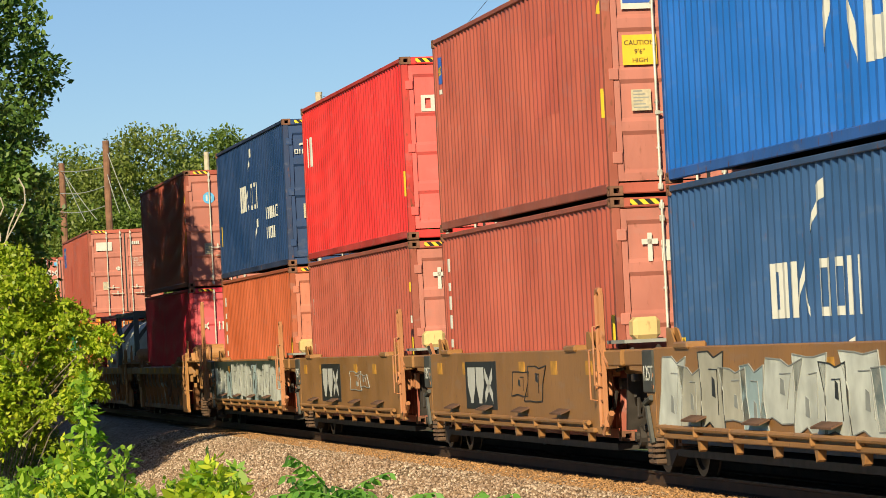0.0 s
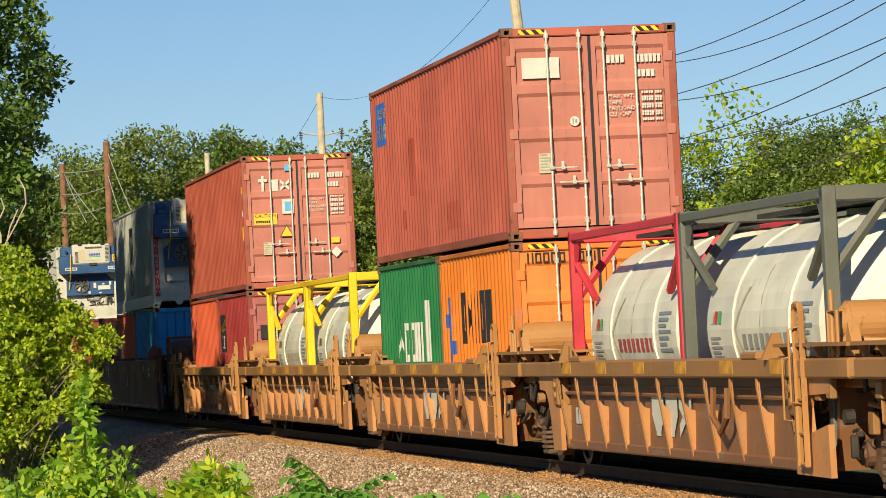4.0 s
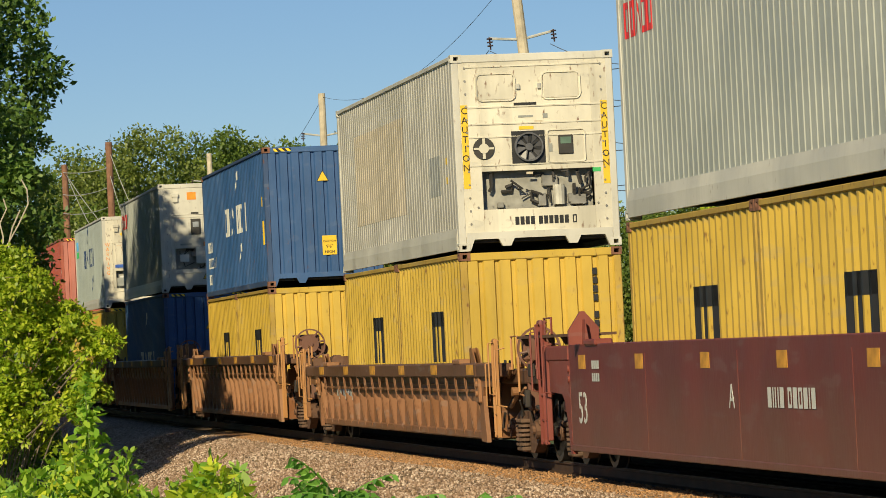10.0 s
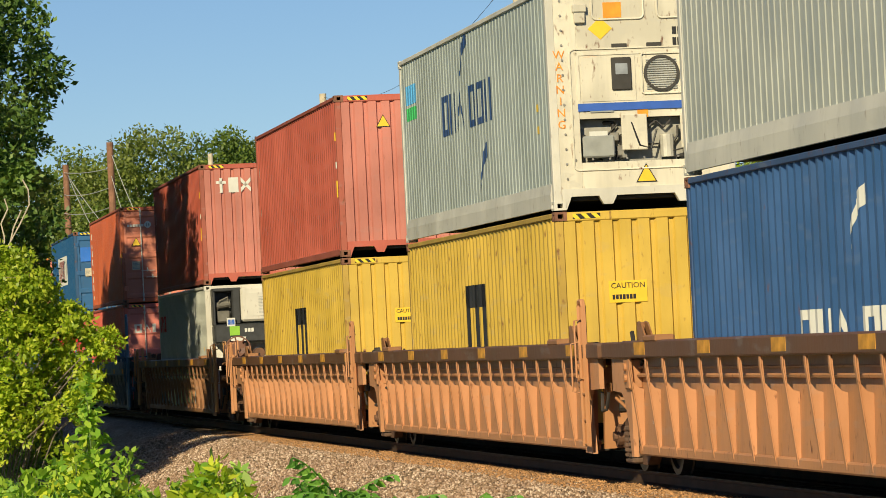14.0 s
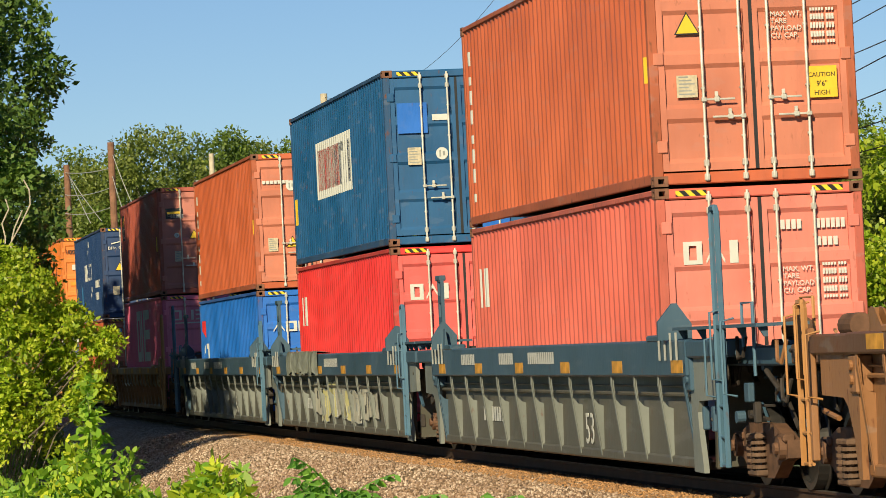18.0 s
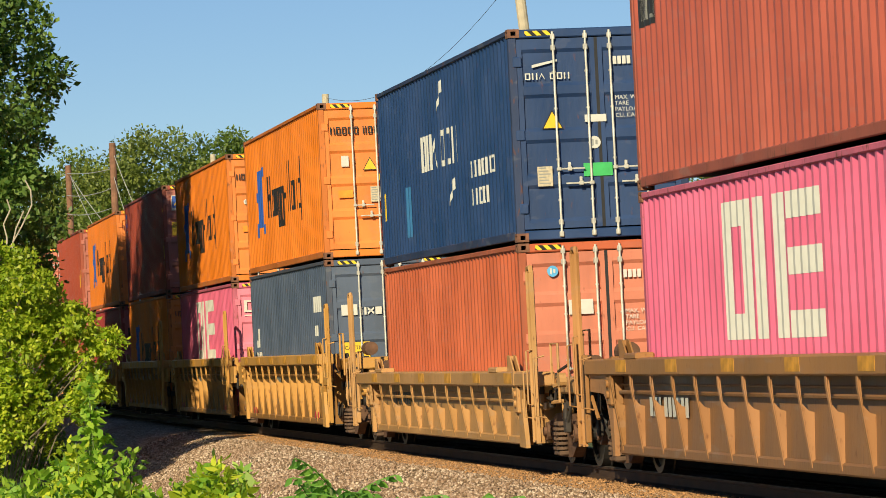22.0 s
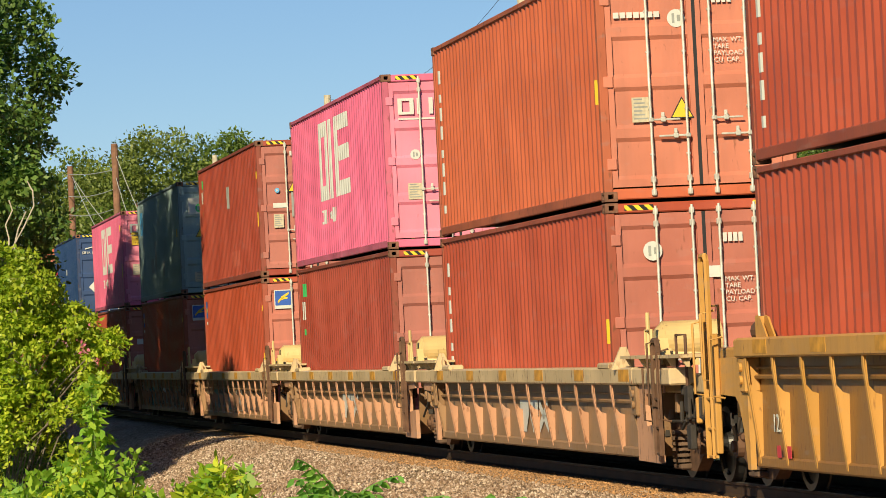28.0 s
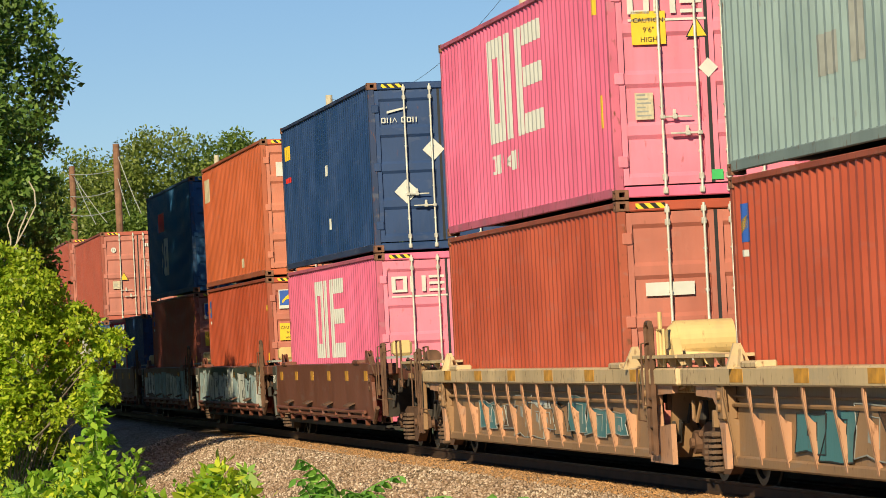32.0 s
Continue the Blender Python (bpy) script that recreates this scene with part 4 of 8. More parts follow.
    # markings on the curved shell, in bands
    def patch(x0, x1, d0, d1, k=3):
        m, rr = MB(), R + 0.006
        for i in range(k):
            t0, t1 = radians(d0 + (d1 - d0) * i / k), radians(d0 + (d1 - d0) * (i + 1) / k)
            m.quad((x0, rr * math.cos(t0), 1.28 + rr * math.sin(t0)), (x1, rr * math.cos(t0), 1.28 + rr * math.sin(t0)), (x1, rr * math.cos(t1), 1.28 + rr * math.sin(t1)), (x0, rr * math.cos(t1), 1.28 + rr * math.sin(t1)))
        return m
    for i in range(8):
        part("shell_marking", patch(-0.75 + i * 0.24, -0.6 + i * 0.24, 183, 191, 2), logo_mat, c)
    for i in range(7):
        part("data_line", patch(1.45, 2.05 - 0.12 * (i % 3), 168 + i * 3.6, 170 + i * 3.6, 1), BLUE_GREY_D, c)
        part("data_line", patch(-2.15, -1.7 - 0.1 * (i % 2), 184 + i * 2.6, 185.4 + i * 2.6, 1), GREY_D, c)
    for x0, mt in ((-2.12, WHITE_D), (-1.95, RED_D), (-1.78, GREEN_D)):
        part("hazard_label", patch(x0, x0 + 0.13, 170, 177, 2), mt, c)
    for sgn in (-1, 1):
        m = MB()
        for i in range(5):
            t0, t1 = radians(180 + sgn * 4.5 * i), radians(180 + sgn * 4.5 * (i + 1))
            a, b_ = -1.1 + 0.09 * i, -1.1 + 0.09 * (i + 1)
            m.quad(*((xx, (R + 0.006) * math.cos(tt), 1.28 + (R + 0.006) * math.sin(tt)) for xx, tt in ((a, t0), (a + 0.08, t0), (b_ + 0.08, t1), (b_, t1))))
        part("chevron_stripe", m, CREAM_D, c)
    part("cladding_seam", patch(-0.01, 0.01, 95, 260, 12), ZINC, c)
    return c
# ---------------------------------------------------------------- well cars
XL = 6.096
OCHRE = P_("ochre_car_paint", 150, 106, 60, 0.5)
# rusted ochre, darkened as well for the shade on sheets between ribs
OCHRE_DK = P_("shaded_worn_ochre_paint", 128, 86, 56, 0.8)
SALMON = P_("salmon_car_paint", 142, 99, 64, 0.8)
CARMAROON = P_("maroon_car_paint", 122, 58, 48, 0.4)
MAROON_SIDE = P_("dusty_maroon_side_paint", 104, 44, 38, 0.4, dust=0.55)
CARYELLOW = P_("yellow_car_paint", 190, 140, 70, 0.45)
CARTAN = P_("tan_car_paint", 198, 172, 134, 0.95)
FECGREY = P_("blue_grey_car_paint", 55, 82, 102, 0.3)
FECSHEET = P_("dusty_grey_car_paint", 82, 80, 72, 0.5)
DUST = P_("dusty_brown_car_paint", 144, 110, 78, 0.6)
REFLECT = plain("dusty_yellow_reflector", (0.5, 0.24, 0.03), 0.6, 0.0, 0.4, 5.0)
RUSTY = plain("rusty_steel", (0.12, 0.06, 0.035), 0.8, 0.1, 0.4)
GREASE = plain("greasy_iron", (0.04, 0.032, 0.028), 0.7, 0.2, 0.4)
WHEEL = plain("wheel_steel", (0.045, 0.042, 0.042), 0.42, 0.5, 0.3)
SPRING = plain("dusty_spring", (0.12, 0.07, 0.045), 0.85, 0.0, 0.4)
POST_TAN = P_("worn_tan_post_paint", 172, 122, 72, 0.4)
POST_BLUE = P_("bright_blue_grey_post_paint", 74, 108, 132, 0.3)
POST_CREAM = P_("cream_post_paint", 206, 176, 120, 0.4)
BRAKE = P_("brown_brake_gear_paint", 108, 72, 56, 0.7)
CHORD = P_("rusty_brown_chord_paint", 96, 64, 42, 0.8)
HOSE = plain("hose_rubber", (0.015, 0.015, 0.015), 0.7)


def rib(h):
    """A tapering stiffener plate with a notch behind its top, where the brake pipe runs."""
    mb = MB().prism([(0.04, 0.0), (-0.06, 0.0), (-0.075, 0.03), (-0.185, h - 0.1), (-0.185, h), (-0.165, h), (-0.15, h - 0.27), (-0.09, h - 0.34), (0.04, h - 0.38)], "x", -0.012, 0.012)
    mb.prism([(-0.07, 0.0), (-0.084, 0.03), (-0.197, h - 0.1), (-0.197, h), (-0.185, h), (-0.185, h - 0.1), (-0.075, 0.03), (-0.06, 0.0)], "x", -0.03, 0.03)
    return mb.box(-0.03, -0.08, 0.03, 0.04, -0.03, 0.07, 0.008)


def brake_wheel():
    mb = MB().ring((0, 0, 0), "x", 0.27, 0.3, 0.035, 32).ring((0.01, 0, 0), "x", 0, 0.17, 0.03, 20).ring((0.03, 0, 0), "x", 0, 0.05, 0.06, 12)
    for i in range(8):
        t = math.pi * i / 4 + 0.2
        mb.tube((0, 0.15 * math.cos(t), 0.15 * math.sin(t)), (0, 0.285 * math.cos(t), 0.285 * math.sin(t)), 0.022, 0.018, n=6)
    return mb


def house_guide():
    """Upright plate with a pointed top that steers a container into the well."""
    mb = MB().prism([(-0.19, 0.0), (0.19, 0.0), (0.19, 0.17), (0.03, 0.4), (-0.02, 0.4), (-0.19, 0.2)], "y", -0.03, 0.03)
    return mb.prism([(-0.03, 0.0), (0.03, 0.0), (0.01, 0.3)], "y", 0.03, 0.2).ring((0.1, -0.03, 0.12), "y", 0, 0.035, 0.02, 10)


def fin_plate(h):
    """Tall upright plate with oval holes, on a foot."""
    mb = MB().box(-0.15, -0.025, 0, -0.09, 0.025, h).box(0.09, -0.025, 0, 0.15, 0.025, h)
    for k in range(4):
        mb.box(-0.09, -0.025, h * (0.06 + 0.3 * k), 0.09, 0.025, h * (0.06 + 0.3 * k) + (0.1 if k < 3 else 0.04))
    return mb.box(-0.2, -0.09, -0.02, 0.2, 0.09, 0.1, 0.02).box(-0.24, -0.04, h - 0.03, 0.14, 0.06, h + 0.05, 0.01)


def wheel():
    """A dished steel wheel, its flange towards +y."""
    return MB().lathe([(-0.075, 0.06), (-0.075, 0.12), (-0.02, 0.14), (-0.03, 0.33), (-0.065, 0.35), (-0.065, 0.42), (0.045, 0.43), (0.06, 0.455), (0.075, 0.45), (0.075, 0.36), (0.02, 0.33), (0.03, 0.14), (0.075, 0.12), (0.075, 0.06)], 30)


def spring_nest():
    mb = MB().box(-0.2, -0.07, 0.14, 0.2, 0.07, 0.2, 0.015).box(-0.2, -0.07, 0.52, 0.2, 0.07, 0.58, 0.015)
    for dx in (-0.1, 0.1):
        for k in range(5):
            mb.ring((dx, 0, 0.235 + 0.063 * k), "z", 0.05, 0.095, 0.036, 12)
        mb.tube((dx, 0, 0.2), (dx, 0, 0.53), 0.045, n=8)
    return mb


def rigging(hw, ext, top, bottom, sx, seed, n):
    """Brake levers, rods and brackets crowded over a truck."""
    rr = random.Random(seed)
    mb = MB()
    for i in range(n):
        x, y, z = rr.uniform(hw - 0.1, ext - 0.15), rr.uniform(-1.4, -0.7), rr.uniform(bottom + 0.35, top + 0.02)
        k = rr.random()
        if k < 0.4:
            mb.tube((sx * x, y, z), (sx * (x + rr.uniform(-0.5, 0.5)), y + rr.uniform(-0.04, 0.1), z + rr.uniform(-0.3, 0.2)), rr.uniform(0.014, 0.03), n=6)
        elif k < 0.7:
            w, h = rr.uniform(0.03, 0.1), rr.uniform(0.08, 0.3)
            mb.box(sx * x - w, y - 0.04, z - h, sx * x + w, y + 0.03, z, 0.012)
        elif k < 0.85:
            mb.ring((sx * x, y, z), "y", 0.0, rr.uniform(0.05, 0.1), 0.09, 12)
        else:
            mb.path([(sx * x, y, z), (sx * (x + 0.12), y - 0.03, z - 0.22), (sx * (x + 0.3), y - 0.02, z - 0.2), (sx * (x + 0.38), y, z)], 0.022)
    return mb


def xbox(mb, xa, y0, z0, xb, y1, z1, c=0.0):
    return mb.box(min(xa, xb), y0, z0, max(xa, xb), y1, z1, c)


def hairpin(mb, x, y, z0, z1, r=0.013):
    return mb.path([(x, -1.42, z0), (x, y, z0 + 0.03), (x, y, z1 - 0.03), (x, -1.42, z1)], r)


POSTS = {SALMON.name: POST_TAN, FECGREY.name: POST_BLUE, OCHRE.name: POST_TAN, CARTAN.name: POST_CREAM, DUST.name: RUSTY}


def car_end(u, sx, hw, ext, top, bottom, style, mat, sm, pm, lm, tall, seed, fin, coupled, houses, rm, deck=1.5, lift=None, foot=0.42):
    """Everything at one end of a unit: arched wings, deck, posts, irons, walkway and rigging."""
    rr = random.Random(seed * 2 + (sx > 0))
    gap = ext - hw
    reach = max(min(1.25, gap * (0.72 if style == "rib" else 0.86)), min(gap, XL + 0.6 - hw))
    for sy in (-1, 1):
        y = sy * (1.4 if style == "rib" else 1.45)
        if sx > 0:
            poly = [(-0.02, bottom - 0.04), (foot, bottom - 0.05), (foot - 0.02, bottom + 0.06 + 0.5 * (foot - 0.42)), (max(0.3, foot * 0.45), bottom + 0.36), (max(0.26, foot * 0.4), bottom + 0.6), (max(0.34, foot * 0.45), bottom + 0.72), (reach, bottom + 0.74), (reach, top - 0.2), (-0.02, top - 0.2)]
        else:
            lg = max(0.1, XL + 0.14 - hw)
            poly = [(-0.02, bottom - 0.04), (lg, bottom - 0.04), (lg + 0.1, bottom + 0.36), (lg + 0.26, bottom + 0.62), (lg + 0.4, bottom + 0.7), (reach, bottom + 0.72), (reach, top - 0.2), (-0.02, top - 0.2)]
        poly = [(sx * (hw + a), b) for a, b in poly]
        part("end_wing", MB().prism(poly if sx > 0 else poly[::-1], "y", y - 0.03, y + 0.03), rm, u)
        if houses == "small":
            part("container_guide", lambda: MB().prism([(-0.14, 0.0), (0.14, 0.0), (0.05, 0.26), (-0.02, 0.26)], "y", -0.03, 0.03).prism([(-0.03, 0.0), (0.03, 0.0), (0.01, 0.2)], "y", 0.03, 0.16), mat, u, pose(sx * (hw - 0.7), sy * 1.42, top - 0.02, 0, 0, 90 * sx), key=("small_guide",))
        elif houses:
            part("container_guide", house_guide, mat, u, pose(sx * (hw - 0.7), sy * 1.42, top, 0, 0, 90 * sx), key=("guide",))
        else:
            part("container_guide", lambda: MB().prism([(-0.2, 0.0), (0.24, 0.0), (0.0, 0.2), (-0.14, 0.22)], "y", -0.05, -0.03).prism([(-0.2, 0.0), (0.24, 0.0), (0.0, 0.2), (-0.14, 0.22)], "y", 0.03, 0.05).box(-0.2, -0.05, 0.0, -0.14, 0.05, 0.21), mat, u, pose(sx * (hw - 0.6), sy * 1.36, top), key=("low_guide",))
    deck_end = hw + min(gap - 0.1, deck)
    part("end_deck", xbox(MB(), sx * hw, -1.49, top - 0.2, sx * deck_end, -1.2, top - 0.01, 0.02).box(min(sx * hw, sx * deck_end), 1.2, top - 0.2, max(sx * hw, sx * deck_end), 1.49, top - 0.01, 0.02).box(min(sx * (hw + 0.3), sx * (ext - 0.1)), -1.2, top - 0.3, max(sx * (hw + 0.3), sx * (ext - 0.1)), 1.2, top - 0.1, 0.02), lm, u)
    bx = max(hw + 0.25, XL + 0.45)
    part("end_bulkhead", MB().prism([(sx * (bx - 0.05), bottom), (sx * (bx + 0.04), bottom), (sx * (bx + 0.2), top - 0.3), (sx * (bx + 0.12), top - 0.3)][::sx], "y", -1.25, 1.25), sm if style == "rib" else GREASE, u)
    part("body_bolster", xbox(MB(), sx * (hw + 0.3), -0.5, 0.66, sx * (ext + 0.05), 0.5, top - 0.32, 0.04), GREASE, u)
    # raised crossing step with its brackets
    if houses:
        ww = MB()
        xbox(ww, sx * (hw - 0.45), -1.5, top + 0.1, sx * (ext - 0.06), -0.95, top + 0.135)
        for k in range(5):
            x = hw - 0.35 + (ext - hw + 0.2) * k / 4
            ww.prism([(-1.46, top + 0.1), (-1.36, top + 0.1), (-1.36, top), (-1.4, top)], "x", sx * x - 0.015, sx * x + 0.015)
        part("crossing_step", ww, RUSTY if style != "rib" else mat, u)
    if not lift:
        part("platform_box", xbox(MB(), sx * (hw - 1.75), -1.51, top - 0.02, sx * (hw - 1.1), -1.28, top + 0.06, 0.02), mat, u)
    tagged(part("brake_rigging", rigging(hw, ext, top, bottom, sx, seed * 7 + sx, 26 if gap > 2 else 16), GREASE, u), kind="stuff")
    tagged(part("lever_gear", rigging(hw, ext, top, bottom + 0.2, sx, seed * 11 + sx, 16 if gap > 2 else 8), pm, u), kind="stuff")
    # posts, steps and hand irons on the side that shows
    e = hw + gap * (0.42 if coupled else 0.1)
    hh = (lift * 0.85 if coupled else lift) if lift else (1.35 if coupled else 0.7) if tall else (0.3 if coupled else 0.5)
    if coupled or sx > 0:
        part("end_post", xbox(MB(), sx * e, -1.5, bottom + 0.1, sx * (e + 0.1), -1.43, top + 0.05, 0.012), pm, u)
        x0, x1, zt = sx * (e + 0.14), sx * (e + 0.4), top + hh
        st = MB().path([(x0, -1.49, bottom + 0.05), (x0, -1.49, zt - 0.06), (x0 + sx * 0.05, -1.49, zt), (x1 - sx * 0.05, -1.49, zt), (x1, -1.49, zt - 0.06), (x1, -1.49, bottom + 0.05)], 0.033, 6)
        for z in (bottom + 0.07, bottom + 0.36, bottom + 0.68):
            st.tube((sx * (e + 0.05), -1.49, z), (sx * (e + 0.4), -1.49, z), 0.018, n=6)
        part("ladder_post", st, POSTS.get(pm.name, pm), u)
        irons = hairpin(MB(), sx * (e - 0.12), -1.56, top - 0.62, top + 0.02)
        hairpin(irons, sx * (e + 0.2), -1.57, top - 0.45, top + 0.3)
        if coupled:
            hairpin(irons, sx * (e + 0.62), -1.56, top - 0.6, top + 0.2)
            irons.path([(sx * (e + 0.5), -1.3, top - 0.1), (sx * (e + 0.5), -1.3, top + 0.35), (sx * (e + 0.95), -1.3, top + 0.35), (sx * (e + 0.95), -1.3, top - 0.4)], 0.018)
        part("hand_iron", irons, POSTS.get(pm.name, pm), u)
    part("hanger_bracket", xbox(MB(), sx * (hw - 0.1), -1.47, top - 0.56, sx * (hw + 0.16), -1.3, top - 0.2, 0.02).ring((sx * (hw + 0.03), -1.48, top - 0.3), "y", 0, 0.045, 0.04, 10).ring((sx * (hw + 0.03), -1.48, top - 0.43), "y", 0, 0.045, 0.04, 10), pm, u)
    if style == "tab" and sx < 0:
        part("number_plate", MB().box(-hw - 0.5, -1.5, top - 0.5, -hw + 0.02, -1.44, top - 0.02, 0.015), GREY_DK, u, label="dark grey plate with pale marking")
        words("stencil", "125T", 0.24, WHITE_D, u, pose(-hw - 0.47, -1.503, top - 0.36, 90, 0, 0))
        part("bent_pipe", MB().path([(-hw - 0.1, -1.5, top - 0.55), (-hw - 0.45, -1.5, top - 0.62), (-hw - 0.3, -1.5, bottom + 0.3), (-hw - 0.1, -1.5, bottom - 0.1)], 0.035), GREY_DK, u)
    if style == "tab" and sx > 0:
        part("valve_box", MB().box(hw + 0.42, -1.15, top + 0.1, hw + 0.72, -0.82, top + 0.36, 0.05), POST_CREAM, u, label="cream steel box")
        part("end_walkway", MB().box(hw + 0.1, -1.35, top + 0.06, hw + 1.1, -0.5, top + 0.1), GREY_D, u)
        part("slanted_brace", MB().tube((hw + 0.2, -1.46, top + 0.08), (hw + 0.75, -1.46, top - 0.18), 0.05, n=6).tube((hw + 0.7, -1.46, top - 0.75), (hw + 0.3, -1.46, top - 1.0), 0.04, n=6), pm, u)
    if fin:
        tr = MB()
        for k in range(4):
            tr.tube((sx * (hw - 0.2 - 0.28 * k), -1.525, top - 0.22), (sx * (hw - 0.2 - 0.28 * k), -1.525, top + 0.08), 0.014, n=6)
        part("tie_rod", tr, GREY_D, u)
    if fin and sx < 0:
        part("fin_plate", lambda: fin_plate(1.05), pm, u, pose(sx * (hw - 0.25), -1.36, top), key=("fin",))


def truck(parent, x, mat):
    t = part("truck", MB().box(x - 0.12, -1.0, 0.32, x + 0.12, 1.0, 0.62, 0.03), GREASE, parent)
    for sy in (-1, 1):
        part("side_frame", lambda: MB().prism([(-1.05, 0.34), (-0.8, 0.3), (-0.45, 0.12), (0.45, 0.12), (0.8, 0.3), (1.05, 0.34), (1.05, 0.52), (0.5, 0.68), (-0.5, 0.68), (-1.05, 0.52)], "y", -0.07, 0.07), mat, t, pose(x, sy * 1.0, 0), key=("frame",))
        if sy > 0:
            continue
        part("spring_nest", spring_nest, SPRING, t, pose(x, -1.12, 0), key=("spring",))
        for dx in (-0.89, 0.89):
            part("bearing", lambda: MB().tube((0, -0.08, 0), (0, 0.08, 0), 0.12, n=14).tube((0, -0.12, 0), (0, 0.12, 0), 0.06, n=10).box(-0.16, -0.05, 0.06, 0.16, 0.08, 0.14, 0.02), mat, t, pose(x + dx, -1.06, 0.44), key=("bear",))
    for dx in (-0.89, 0.89):
        part("axle", lambda: MB().tube((0, -1.02, 0), (0, 1.02, 0), 0.08, n=10), WHEEL, t, pose(x + dx, 0, 0.42), key=("axle",))
        for sy in (-1, 1):
            part("wheel", wheel, WHEEL, t, pose(x + dx, sy * 0.75, 0.42, 0, 0, 0 if sy < 0 else 180), key=("wheel",))
    return t


def graffiti(u, w, z0, z1, seed, cols, x0=None, x1=None, y=1.478):
    """Sprayed letters that cannot be read: swollen block shapes side by side, with rims."""
    rr = random.Random(seed)
    x = -w / 2 + 0.3 if x0 is None else x0
    end = w / 2 - 0.3 if x1 is None else x1
    while x < end:
        ww = rr.uniform(0.9, 1.4)
        poly = []
        zt, zl = z1 - rr.uniform(0, 0.2), z0 + rr.uniform(0, 0.15)
        lean = rr.uniform(-0.15, 0.2)
        for cx, cz, dent in ((1, -1, 0), (1, 0, 1), (1, 1, 0), (0.3, 1, 1), (-0.2, 1, 0), (-1, 1, 0), (-1, 0.1, 1), (-1, -1, 0), (-0.3, -1, 1), (0.3, -1, 0)):
            k = rr.uniform(0.72, 1.0) if dent else rr.uniform(0.95, 1.05)
            poly.append((x + ww / 2 + cx * k * ww * 0.5 + lean * cz, (zt + zl) / 2 + cz * k * (zt - zl) * 0.5))
        n_ = len(poly)
        mat = rr.choice(cols)
        part("sprayed_shape", MB().prism(poly, "y", -y - 0.004, -y), mat, u)
        mid = sum(p[0] for p in poly) / n_, sum(p[1] for p in poly) / n_
        inner = [(mid[0] + (p[0] - mid[0]) * 0.45 + rr.uniform(-.04, .04), mid[1] + (p[1] - mid[1]) * 0.55) for p in poly[::2]]
        hx, hz = mid[0] + rr.uniform(-0.1, 0.1) * ww, zl + (zt - zl) * rr.uniform(0.2, 0.6)
        ln = MB()
        ln.prism([(hx - 0.07 * ww, hz), (hx + 0.07 * ww, hz - 0.02), (hx + 0.05 * ww, hz + 0.2 * (zt - zl)), (hx - 0.05 * ww, hz + 0.24 * (zt - zl))], "y", -y - 0.007, -y)
        for a, b in zip(poly, poly[1:] + poly[:1]):
            ln.tube((a[0], -y - 0.004, a[1]), (b[0], -y - 0.004, b[1]), 0.009, n=4)
        ln.path([(p[0], -y - 0.005, p[1]) for p in inner[:3]], 0.008, 4)
        part("sprayed_rim", ln, GREY_D if rr.random() < 0.7 else BLACK, u)
        x += ww * rr.uniform(0.78, 0.95)


